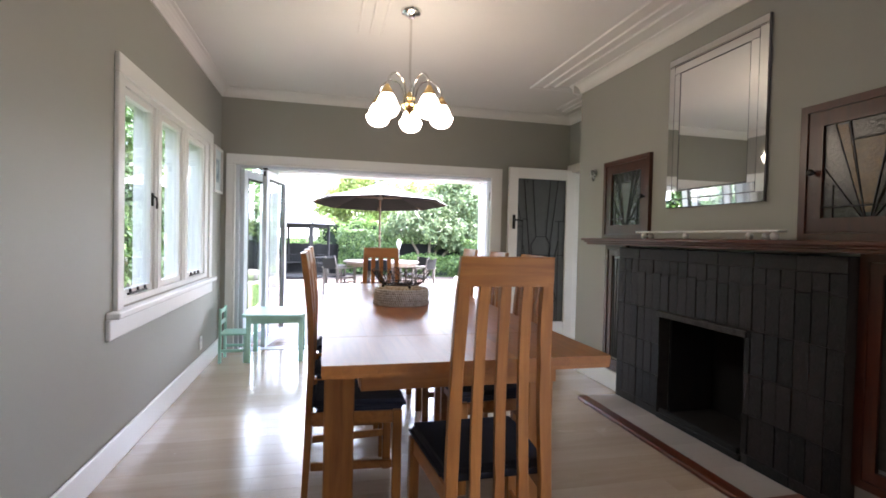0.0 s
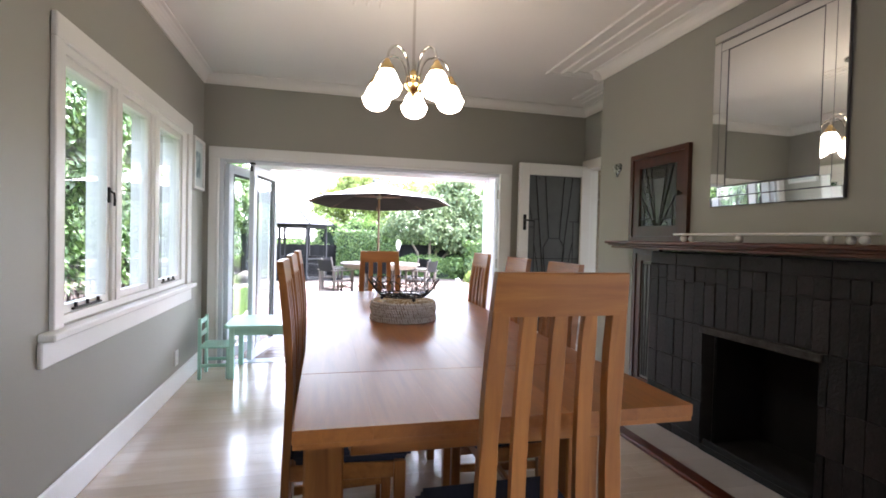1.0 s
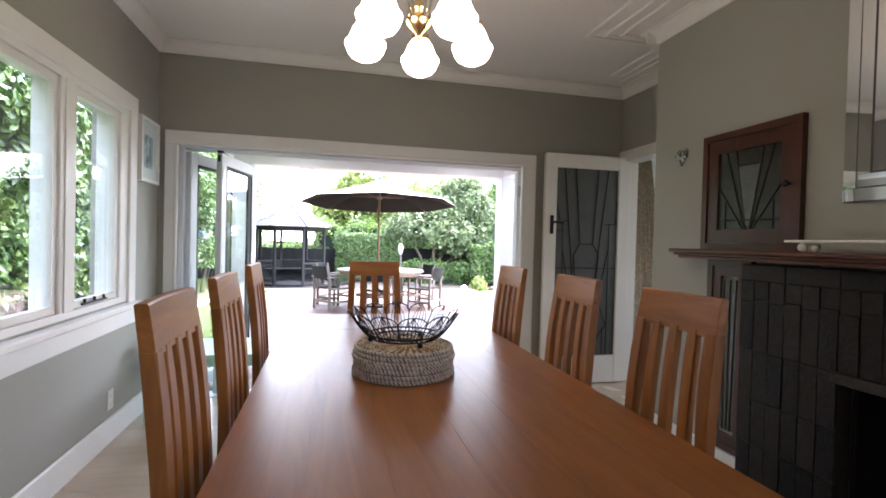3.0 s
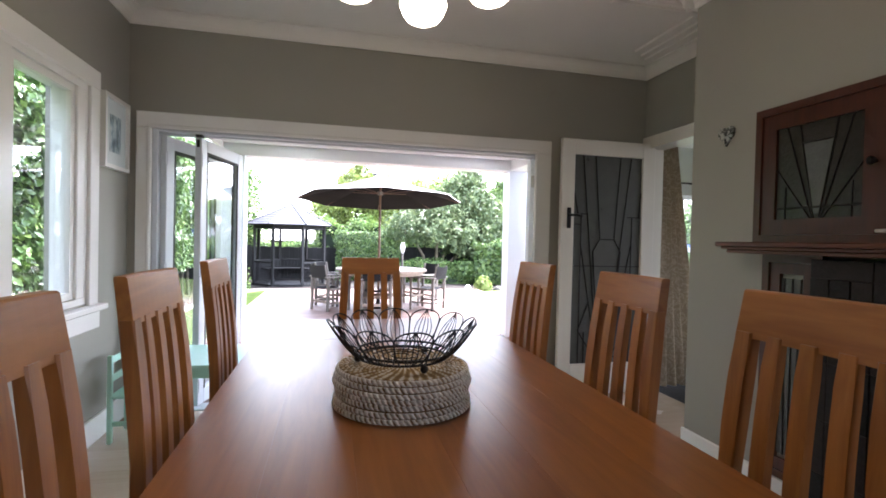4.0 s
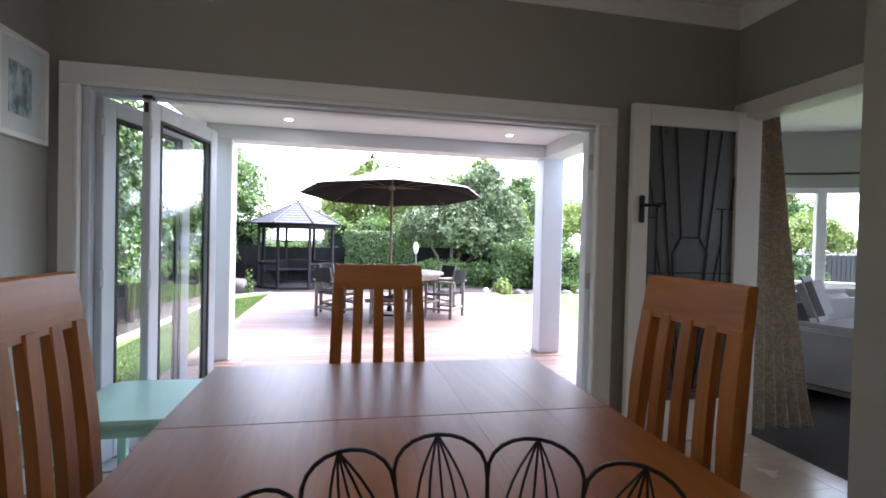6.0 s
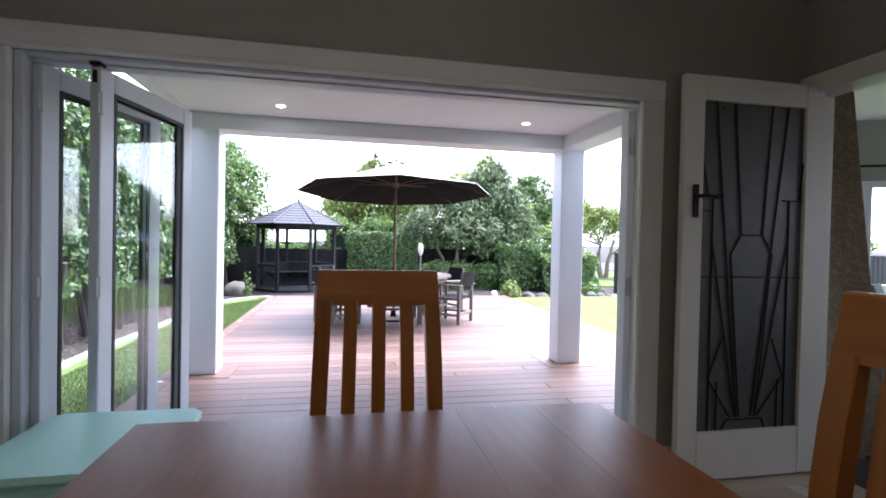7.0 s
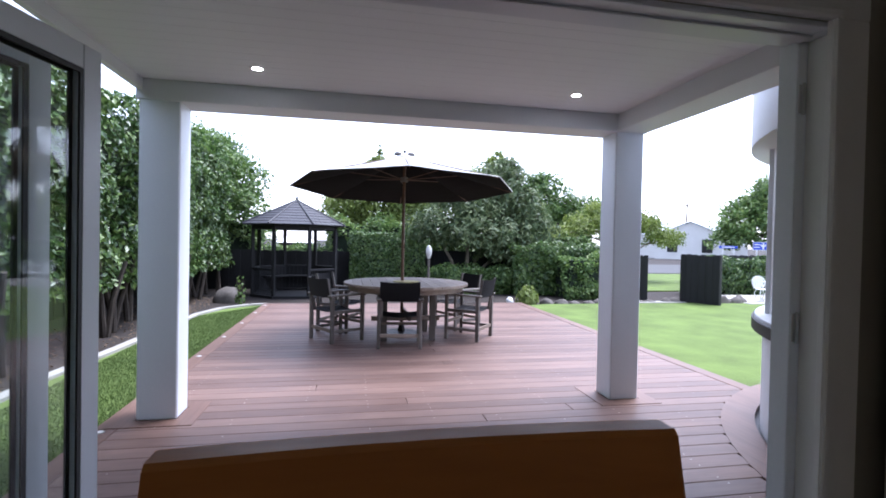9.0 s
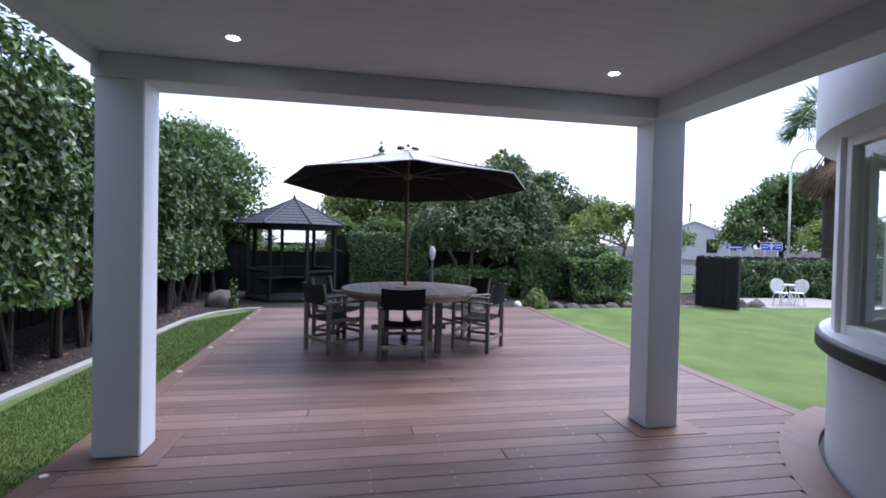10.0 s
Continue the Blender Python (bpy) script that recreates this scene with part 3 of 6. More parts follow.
me = mesh_of("soffit_board", box((0.112, 0.0003, 2.222), (3.60, 0.0997, 2.2345), 0.0008), EXTP)
for k in range(21):
    piece("soffit_board", me, soffit, Matrix.Translation((0, 0.155 + 0.1 * k, 0)))
for x in (0.884, 2.951):
    lamp = thing("downlight", "small round white recessed downlight, lit", "downlight", pose(x, 1.89, 2.222), "porch downlights")
    part("rim", lathe(bm_new(), [(0.030, -0.002), (0.046, -0.004), (0.047, 0.0), (0.047, 0.004), (0.030, 0.004)], 24, (0, 0, 0), True), WHITE, lamp)
    part("bulb", lathe(bm_new(), [(0.0, -0.001), (0.029, -0.001), (0.029, 0.003), (0.0, 0.003)], 20), glow("downlight_glow", (1, 0.97, 0.9), 14), lamp)

# ---- dining table and chairs ----
table = thing("dining_table", "long golden oak extending dining table with square legs", "table", pose(1.512, -2.43, 0))
TH = 0.795
for ya, yb in ((-1.31, -0.885), (-0.882, 0.82), (0.823, 1.29)):
    top = part("tabletop", box((-0.488, ya + 0.002, TH - 0.042), (0.488, yb - 0.002, TH - 0.006)), OAKY, table)
    xs = [-0.49, -0.32, -0.17, 0.0, 0.15, 0.33, 0.49]
    for xa, xb in zip(xs, xs[1:]):
        part("plank", box((xa, ya, TH - 0.03), (xb, yb, TH), 0.0004), OAKY, top)
for s in (-1, 1):
    part("apron", box((s * 0.352 - 0.011, -1.13, TH - 0.13), (s * 0.352 + 0.011, 1.13, TH - 0.043), 0.003), OAKY, table)
    part("apron", box((-0.36, s * 1.15 - 0.012, TH - 0.13), (0.36, s * 1.15 + 0.012, TH - 0.043), 0.003), OAKX, table)
    for u in (-0.845, 0.785):
        part("leg", box((s * 0.422 - 0.058, u - 0.058, 0), (s * 0.422 + 0.058, u + 0.058, TH - 0.043), 0.006), OAK, table)


def curved_bar(x, w, t, z0, z1, y_of, x_of, n=10):
    """An upright slat, bent along its height."""
    bm = bm_new()
    rings = []
    for i in range(n + 1):
        z = z0 + (z1 - z0) * i / n
        xc, yc = x_of(x, z), y_of(z)
        rings.append([bm.verts.new((xc + a * w / 2, yc + b * t / 2, z)) for a, b in ((-1, -1), (1, -1), (1, 1), (-1, 1))])
    for a, c in zip(rings, rings[1:]):
        for k in range(4):
            bm.faces.new((a[k], a[(k + 1) % 4], c[(k + 1) % 4], c[k]))
    bm.faces.new(rings[0][::-1])
    bm.faces.new(rings[-1])
    bmesh.ops.bevel(bm, geom=[e for e in bm.edges if abs(e.verts[0].co.z - e.verts[1].co.z) > 0.02], offset=0.004, segments=1, affect="EDGES")
    return bm


def make_chair(m):
    """A high-backed dining chair that faces +y; its back stands at y = 0 over the origin."""
    ch = thing("dining_chair", "high-backed golden oak dining chair with dark seat", "chair", m, "chairs round the dining table")

    def y_of(z):
        if z < 0.45:
            return -0.05 * (0.45 - z) ** 1.5
        u = (z - 0.45) / 0.66
        return 0.012 * math.sin(u * math.pi) - 0.032 * u * u

    def x_of(x, z):
        return x * (1.0 - 0.15 * max(0, z - 0.42) / 0.68)

    for s in (-1, 1):
        part("back_leg", curved_bar(s * 0.168, 0.042, 0.027, 0.0, 1.03, y_of, x_of, 12), OAK, ch)
        part("front_leg", box((s * 0.212 - 0.02, 0.36, 0), (s * 0.212 + 0.02, 0.40, 0.43), 0.004), OAK, ch)
        for nm, hw, z0, z1 in (("side_rail", 0.011, 0.37, 0.425), ("stretcher", 0.009, 0.17, 0.205)):
            bm = box((-hw, 0.012, z0), (hw, 0.367, z1), 0.003)
            for v in bm.verts:
                v.co.x += s * (0.172 + 0.036 * v.co.y / 0.38)
            part(nm, bm, OAKX, ch)
    part("stretcher", box((-0.17, 0.18, 0.175), (0.17, 0.20, 0.20), 0.003), OAKX, ch)
    part("front_rail", box((-0.19, 0.37, 0.37), (0.19, 0.39, 0.425), 0.003), OAKX, ch)
    part("back_rail", box((-0.155, -0.012, 0.25), (0.155, 0.012, 0.30), 0.003), OAKX, ch)
    for x in (-0.086, 0.0, 0.086):
        part("slat", curved_bar(x, 0.036, 0.018, 0.285, 1.03, y_of, x_of, 14), OAK, ch)
    # wide, slightly hollowed top rail
    bm = bm_new()
    rings = []
    for i in range(11):
        u = -1 + i / 5
        hollow = -0.007 * (1 - u * u)
        ring = []
        for z, dy in ((1.020, -0.012), (1.020, 0.012), (1.06, 0.012), (1.105, 0.011), (1.108, 0.008), (1.108, -0.008), (1.105, -0.011)):
            w = 0.161 if z > 1.05 else 0.166
            ring.append(bm.verts.new((u * w, y_of(z) + hollow + dy, z)))
        rings.append(ring)
    for a, c in zip(rings, rings[1:]):
        for k in range(7):
            bm.faces.new((a[k], a[(k + 1) % 7], c[(k + 1) % 7], c[k]))
    bm.faces.new(rings[0][::-1])
    bm.faces.new(rings[-1])
    part("top_rail", bm, OAKX, ch)
    # upholstered seat
    bm = box((-0.195, 0.012, 0.425), (0.195, 0.42, 0.475), 0.02, None, 3)
    for v in bm.verts:
        v.co.x *= 1 + 0.20 * v.co.y / 0.42
    part("seat", bm, SEATF, ch, "padded navy fabric seat", True)
    ch.scale = (0.91, 1, 1)
    return ch


chair = make_chair(pose(1.562, -3.838, 0, 0, 0, 0.5))
for x, y, r in ((2.04, -1.80, 91), (2.04, -2.405, 90), (2.04, -2.912, 90), (0.962, -1.862, -90), (0.965, -2.443, -91), (0.968, -2.945, -90)):
    side_chair = copy_thing(chair, pose(x, y, 0, 0, 0, r))
    side_chair.scale = (0.845, 1.0, 1.003)
end_chair = copy_thing(chair, pose(1.503, -0.974, 0, 0, 0, 181))
end_chair.scale = (0.925, 1.0, 0.983)
chair.scale = (0.92, 1.0, 1.028)

# ---- leadlight door, open along the north wall ----
door = thing("door_2", "cream leadlight door standing open against the wall", "door", kind="structure")
DX0, DX1, DYF = 3.015, 3.832, -0.102
GX0, GX1, GZ0, GZ1 = 3.125, 3.718, 0.25, 1.885
bm = bm_new()
bx(bm, (DX0, DYF, 0.01), (GX0, DYF + 0.04, 2.005), 0.004)
bx(bm, (GX1, DYF, 0.01), (DX1, DYF + 0.04, 2.005), 0.004)
bx(bm, (GX0, DYF, 0.01), (GX1, DYF + 0.04, GZ0), 0.003)
bx(bm, (GX0, DYF, GZ1), (GX1, DYF + 0.04, 2.005), 0.003)
part("door_leaf", bm, CREAM, door)
pane = part("pane", box((GX0, DYF + 0.018, GZ0), (GX1, DYF + 0.022, GZ1)), LEADG, door, "dull obscure leadlight glass")
LEADS = [((.13, 0), (.39, .96)), ((.31, 0), (.40, .40)), ((.68, 0), (.61, .40)), ((.84, 0), (.54, .96)), ((.40, .40), (.61, .40)), ((.40, .40), (.30, .46)), ((.61, .40), (.71, .46)), ((.30, .46), (.42, .96)), ((.71, .46), (.58, .96)), ((0, .53), (1, .53)), ((.12, .28), (.12, 1)), ((.12, .28), (.22, .28)), ((0, .16), (.07, .28)), ((0, .33), (.12, .33)), ((.80, .29), (1, .29)), ((.87, .29), (.87, 1)), ((1, .17), (.97, .29)), ((.26, .70), (.11, .84)), ((.11, .84), (.33, .96)), ((.73, .72), (.85, .84)), ((.85, .84), (.60, .96)), ((.12, .43), (.38, .96)), ((.86, .43), (.58, .96)), ((.20, .85), (.20, 1)), ((.80, .85), (.80, 1)), ((.30, .97), (.65, .97)), ((.30, .97), (.25, 1)), ((.65, .97), (.68, 1))]
for (ua, va), (ub, vb) in LEADS:
    a = (GX0 + ua * (GX1 - GX0), DYF + 0.016, GZ1 - va * (GZ1 - GZ0))
    b = (GX0 + ub * (GX1 - GX0), DYF + 0.016, GZ1 - vb * (GZ1 - GZ0))
    part("lead_strip", rod(bm_new(), a, b, 0.0045, None, 6), IRON, door)
bm = box((3.063, DYF - 0.008, 1.31), (3.098, DYF, 1.47), 0.012, None, 2)
rod(bm, (3.08, DYF - 0.05, 1.41), (3.08, DYF, 1.41), 0.010)
tube(bm, [(3.08, DYF - 0.05, 1.41), (3.12, DYF - 0.052, 1.412), (3.165, DYF - 0.05, 1.405)], 0.009)
part("door_handle", bm, IRON, door, "black iron lever handle")
bm = bm_new()
bx(bm, (RX - 0.02, DY1 - 0.005, 0), (RX + 0.14, DY1 + 0.09, DZ - 0.006), 0.002)
bx(bm, (RX - 0.02, DY0, DZ - 0.006), (RX + 0.14, DY1 + 0.09, DZ + 0.09), 0.002)
solid("door_frame", bm, CREAM, "cream painted frame of the lounge doorway", "door frame")

# ---- the lounge with its round bay, seen through the doorway ----
solid("lounge_floor", slab(bm_new(), [(RX + 0.12, -3.6), (8.02, -3.6)] + [(5.9 + 2.1 * math.cos(radians(a)), 0.3 + 2.1 * math.sin(radians(a))) for a in range(0, 171, 6)], -0.2, -0.012), plain("dark_carpet", (0.03, 0.026, 0.024), 0.95, 0.2, 4, 200, 0.6), "dark carpet of the lounge", "carpet")
part("threshold", box((RX - 0.02, DY0, -0.1), (RX + 0.122, DY1, 0.001)), FLOORW, floor_thing)
BC, BR = Vector((5.9, 0.3, 0)), 2.12


def arc_wall(bm, r0, r1, a0, a1, z0, z1, n):
    """A curved wall round the bay's centre, between two angles in degrees."""
    pts = []
    for i in range(n + 1):
        a = radians(a0 + (a1 - a0) * i / n)
        c, s = math.cos(a), math.sin(a)
        pts.append([bm.verts.new((BC.x + r * c, BC.y + r * s, z)) for r, z in ((r0, z0), (r1, z0), (r1, z1), (r0, z1))])
    for p, q in zip(pts, pts[1:]):
        for k in range(4):
            bm.faces.new((p[k], p[(k + 1) % 4], q[(k + 1) % 4], q[k]))
    bm.faces.new(pts[0][::-1])
    bm.faces.new(pts[-1])


BSILL, BHEAD = 0.74, 1.90
bay = thing("bay_wall", "white plastered round bay with a black sill band", "bay wall", kind="structure")
bm = bm_new()
arc_wall(bm, BR - 0.15, BR, 0, 183, -0.2, BSILL - 0.09, 60)
part("lower_wall", bm, EXT, bay, "", True)
bm = bm_new()
arc_wall(bm, BR - 0.15, BR + 0.10, 0, 178, BHEAD, 3.3, 60)
part("upper_wall", bm, EXT, bay, "", True)
bm = bm_new()
WINS = ((22, 112), (138, 173))
for a0, a1 in ((0, WINS[0][0]), (WINS[0][1], WINS[1][0]), (WINS[1][1], 182)):
    arc_wall(bm, BR - 0.15, BR - 0.01, a0, a1, BSILL, BHEAD, max(2, int((a1 - a0) / 4)))
part("pier", bm, EXT, bay, "", True)
bm = bm_new()
arc_wall(bm, BR - 0.15, BR + 0.05, 0, 180, BSILL - 0.02, BSILL + 0.003, 60)
part("sill", bm, EXTP, bay, "", True)
bm = bm_new()
arc_wall(bm, BR - 0.12, BR + 0.07, 0, 180, BSILL - 0.09, BSILL - 0.02, 60)
part("band", bm, RUBBER, bay, "black painted band under the sill", True)
bay_in = bm_new()
arc_wall(bay_in, BR - 0.17, BR - 0.155, 0, 183, -0.1, BSILL, 48)
arc_wall(bay_in, BR - 0.17, BR - 0.155, 0, 183, BHEAD, 2.7, 48)
solid("lounge_wall", bay_in, plain("lounge_wall_paint", (0.42, 0.42, 0.36), 0.6, 0.04, 1.2, 120, 0.03), "pale grey-green wall of the lounge", "wall", smooth=True)
# The unseen opening on the east side is added for the lounge lamp.
bm = bm_new()
bx(bm, (8.02, -3.6, -0.2), (8.2, -2.6, 3.0))
bx(bm, (8.02, -0.6, -0.2), (8.2, 0.3, 3.0))
bx(bm, (8.02, -2.6, -0.2), (8.2, -0.6, 0.8))
bx(bm, (8.02, -2.6, 2.15), (8.2, -0.6, 3.0))
bx(bm, (RX + 0.12, -3.75, -0.2), (8.2, -3.6, 3.0))
solid("wall_lounge_back", bm, WALL, "plain walls of the lounge with an added unseen opening", "wall")
solid("ceiling_lounge", slab(bm_new(), [(RX + 0.12, -3.6), (8.02, -3.6)] + [(5.9 + 2.1 * math.cos(radians(a)), 0.3 + 2.1 * math.sin(radians(a))) for a in range(0, 171, 6)], 2.55, 2.7), CEIL, "white lounge ceiling", "ceiling")
solid("roof_lounge", slab(bm_new(), [(RX, -4), (8.3, -4), (8.3, 1.5), (7.2, 2.3), (4.6, 2.3), (RX, 0.5)], 3.2, 3.3), CONC, "flat roof over the lounge", "roof")
for (a0, a1), count in ((WINS[0], 7), (WINS[1], 1)):
    bw = thing("window_2", "white timber bay window with tall panes", "window", kind="structure")
    step = (a1 - a0) / count
    for k in range(count):
        p = [BC + Vector((math.cos(radians(a)), math.sin(radians(a)), 0)) * (BR - 0.07) for a in (a0 + k * step, a0 + (k + 1) * step)]
        d = p[1] - p[0]
        m = Matrix.Translation(p[0]) @ Matrix.Rotation(math.atan2(d.y, d.x), 4, "Z")
        L = d.length
        bm = bm_new()
        bx(bm, (0, -0.035, BSILL), (0.055, 0.035, BHEAD), 0.004, m)
        bx(bm, (L - 0.055, -0.035, BSILL), (L, 0.035, BHEAD), 0.004, m)
        bx(bm, (0.055, -0.035, BSILL), (L - 0.055, 0.035, BSILL + 0.06), 0.004, m)
        bx(bm, (0.055, -0.035, BHEAD - 0.06), (L - 0.055, 0.035, BHEAD), 0.004, m)
        fr = part("window_frame", bm, WHITE, bw)
        pn = part("pane", box((0.055, -0.003, BSILL + 0.06), (L - 0.055, 0.003, BHEAD - 0.06), 0, m), GLASS, fr)
        pn.visible_shadow = False
rail = thing("curtain_rod", "dark curtain rod above the bay window", "curtain rod")
bm = bm_new()
tube(bm, [(BC.x + (BR - 0.26) * math.cos(radians(a)), BC.y + (BR - 0.26) * math.sin(radians(a)), 2.05) for a in range(52, 116, 4)], 0.012, 8)
part("rod", bm, IRON, rail)
for a in (54, 84, 112):
    c, s = math.cos(radians(a)), math.sin(radians(a))
    part("bracket", rod(bm_new(), (BC.x + (BR - 0.26) * c, BC.y + (BR - 0.26) * s, 2.05), (BC.x + (BR - 0.16) * c, BC.y + (BR - 0.16) * s, 2.05), 0.008), IRON, rail)

# curtain drawn beside the doorway
m_curt, nt, b = nodes_of("patterned_taupe_curtain")
v = coords(nt)
wv = noise_tex(nt, v, 9, 2, 0.5, 2.5)
nt.links.new(ramp(nt, wv, [(0.42, (0.40, 0.34, 0.26)), (0.5, (0.56, 0.49, 0.40)), (0.58, (0.40, 0.34, 0.26))]), b.inputs["Base Color"])
b.inputs["Roughness"].default_value = 0.9
curtain = thing("curtain", "long taupe patterned curtain beside the doorway", "curtain", pose(3.943, 0.0, 0.02))
bm = bm_new()
rows_c = []
for i in range(25):
    z = 2.0 * i / 24
    wid = 0.48 - 0.35 * (z / 2.0) ** 0.8
    rows_c.append([bm.verts.new((0.02 + wid * k / 40, 0.03 * math.sin(k / 40 * math.tau * 5) * (1 - 0.5 * z / 2) - 0.02, z)) for k in range(41)])
for p, q in zip(rows_c, rows_c[1:]):
    for k in range(40):
        bm.faces.new((p[k], p[k + 1], q[k + 1], q[k]))
bmesh.ops.solidify(bm, geom=bm.faces[:], thickness=0.004)
part("drape", bm, m_curt, curtain, "", True)
part("heading", box((0.0, -0.03, 1.99), (0.13, 0.03, 2.03), 0.01), m_curt, curtain)

sofa_m = plain("grey_upholstery", (0.34, 0.33, 0.33), 0.85, 0.08, 5, 250, 0.3)
sofa = thing("sofa", "pale grey upholstered sofa with a scatter cushion", "sofa", pose(5.75, 0.75, 0, 0, 0, 20))
part("base", box((-0.75, -0.4, 0.08), (0.75, 0.4, 0.42), 0.05, None, 3), sofa_m, sofa, "", True)
part("backrest", box((-0.75, 0.22, 0.40), (0.75, 0.46, 0.80), 0.08, None, 3), sofa_m, sofa, "", True)
part("armrest", box((-0.86, -0.42, 0.08), (-0.68, 0.44, 0.60), 0.06, None, 3), sofa_m, sofa, "", True)
part("armrest", box((0.68, -0.42, 0.08), (0.86, 0.44, 0.60), 0.06, None, 3), sofa_m, sofa, "", True)
part("seat_cushion", box((-0.66, -0.42, 0.42), (0.66, 0.24, 0.54), 0.05, None, 3), sofa_m, sofa, "", True)
for x, y in ((-0.75, -0.35), (0.75, -0.35), (-0.75, 0.35), (0.75, 0.35)):
    part("foot", box((x - 0.03, y - 0.03, 0), (x + 0.03, y + 0.03, 0.08), 0.005), BLACK, sofa)
cushion = tagged(new("cushion", mesh_of("cushion", box((-0.22, -0.06, -0.2), (0.22, 0.06, 0.2), 0.058, None, 4), sofa_m, True)), "soft grey cushion leaning on the sofa back", "cushion")
cushion.matrix_world = pose(5.32, 0.75, 0.76, -20, 0, 30)

# ---- fireplace ----
fire = thing("fireplace", "dark brick fireplace with an empty black firebox", "fireplace", pose(BX, -2.76, 0))
m0 = Matrix.Translation((0, 2.76, 0))
BY0, BY1, BTOP = -3.62, -1.94, 1.15
for lo, hi in (((-0.078, BY0, 0), (0.0, FY0, BTOP)), ((-0.078, FY1, 0), (0.0, BY1, BTOP)), ((-0.078, FY0, FZ), (0.0, FY1, BTOP))):
    part("mortar_bed", box(lo, hi, 0, m0), MORTAR, fire)
for lo, hi in (((0.0, FY0 + 0.001, 0.02), (0.36, FY0 + 0.02, FZ - 0.02)), ((0.0, FY1 - 0.02, 0.02), (0.36, FY1 - 0.001, FZ - 0.02)), ((0.34, FY0 + 0.02, 0.02), (0.375, FY1 - 0.02, FZ - 0.02)), ((0.0, FY0 + 0.001, FZ - 0.02), (0.36, FY1 - 0.001, FZ - 0.001))):
    part("firebox_lining", box(lo, hi, 0, m0), SOOT, fire)
part("firebox_floor", box((-0.09, FY0 + 0.001, 0.0), (0.36, FY1 - 0.001, 0.05), 0.004, m0), SOOT, fire)
part("grate", box((-0.085, FY0 + 0.02, 0.05), (-0.06, FY1 - 0.02, 0.085), 0.006, m0), SOOT, fire)
part("lintel", box((-0.098, FY0 - 0.02, FZ - 0.006), (-0.078, FY1 + 0.02, FZ + 0.035), 0.004, m0), plain("worn_lintel", (0.032, 0.028, 0.027), 0.85, 0.85, 18, 60, 0.9), fire)

hearth = thing("hearth", "pale tiled hearth with a red wood border", "hearth")
HX0 = 2.885
bm = bm_new()
bx(bm, (HX0, -3.52, 0.001), (HX0 + 0.085, -1.96, 0.026), 0.006)
bx(bm, (HX0 + 0.085, -3.52, 0.001), (3.22, -3.435, 0.026), 0.006)
part("border", bm, MAHOG, hearth)
bm = bm_new()
bx(bm, (HX0 + 0.086, -3.434, 0.0), (3.222, -1.945, 0.016))
part("tile_bed", bm, CONC, hearth)

mantel = thing("mantel_shelf", "red-brown timber mantel shelf on the chimney breast", "mantel", pose(BX, -2.76, 1.165))
bm = bm_new()
for z0_, z1_, x_, inset in ((0.0, 0.018, 0.155, 0.035), (0.018, 0.032, 0.172, 0.018), (0.032, 0.052, 0.19, 0.0)):
    bx(bm, (-x_, -1.22 + inset, z0_), (0.0, 1.22 - inset, z1_), 0.004)
part("shelf", bm, MAHOG, mantel)


def leadlight(name, label, y0c, y1c, z0c, z1c, glass, centre, fan, knob_y):
    """A timber-framed leadlight cupboard door set on the chimney breast."""
    cab = thing(name, label, "cabinet", pose(BX, (y0c + y1c) / 2, z0c))
    w, h = (y1c - y0c) / 2, z1c - z0c
    bm = bm_new()
    ring_frame(bm, -w, w, 0, h, -0.03, 0.0, 0.035, 0.005)
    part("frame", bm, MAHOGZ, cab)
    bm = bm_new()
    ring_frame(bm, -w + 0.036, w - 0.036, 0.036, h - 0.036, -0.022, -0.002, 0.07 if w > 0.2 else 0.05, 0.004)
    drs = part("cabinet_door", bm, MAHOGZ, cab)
    g0, g1, gz0, gz1 = -w + 0.105, w - 0.105, 0.105, h - 0.105
    if w <= 0.2:
        g0, g1 = -w + 0.085, w - 0.085
    part("pane", box((-0.010, g0, gz0), (-0.006, g1, gz1)), glass, drs, "leadlight glass")
    gw, gh = g1 - g0, gz1 - gz0
    if centre:
        bm = bm_new()
        q = [(-0.0105, g0 + gw * u, gz0 + gh * t) for u, t in ((0.47, 0.05), (0.53, 0.05), (0.70, 0.80), (0.30, 0.80))]
        vs = [bm.verts.new(c) for c in q] + [bm.verts.new((c[0] - 0.002, c[1], c[2])) for c in q]
        bm.faces.new(vs[:4])
        bm.faces.new(vs[4:])
        for k in range(4):
            bm.faces.new((vs[k], vs[(k + 1) % 4], vs[4 + (k + 1) % 4], vs[4 + k]))
        part("pane", bm, centre, drs, "textured centre glass")
    for (ua, va), (ub, vb) in fan:
        part("lead_strip", rod(bm_new(), (-0.0125, g0 + gw * ua, gz0 + gh * va), (-0.0125, g0 + gw * ub, gz0 + gh * vb), 0.004, None, 6), IRON, drs)
    if knob_y is not None:
        bm = lathe(bm_new(), [(0.006, 0), (0.006, 0.014), (0.015, 0.02), (0.017, 0.028), (0.010, 0.036)], 14)
        bmesh.ops.transform(bm, matrix=Matrix.Translation((-0.022, knob_y, h * 0.5)) @ Matrix.Rotation(radians(-90), 4, "Y"), verts=bm.verts[:])
        part("knob", bm, IRON, drs)
    return cab


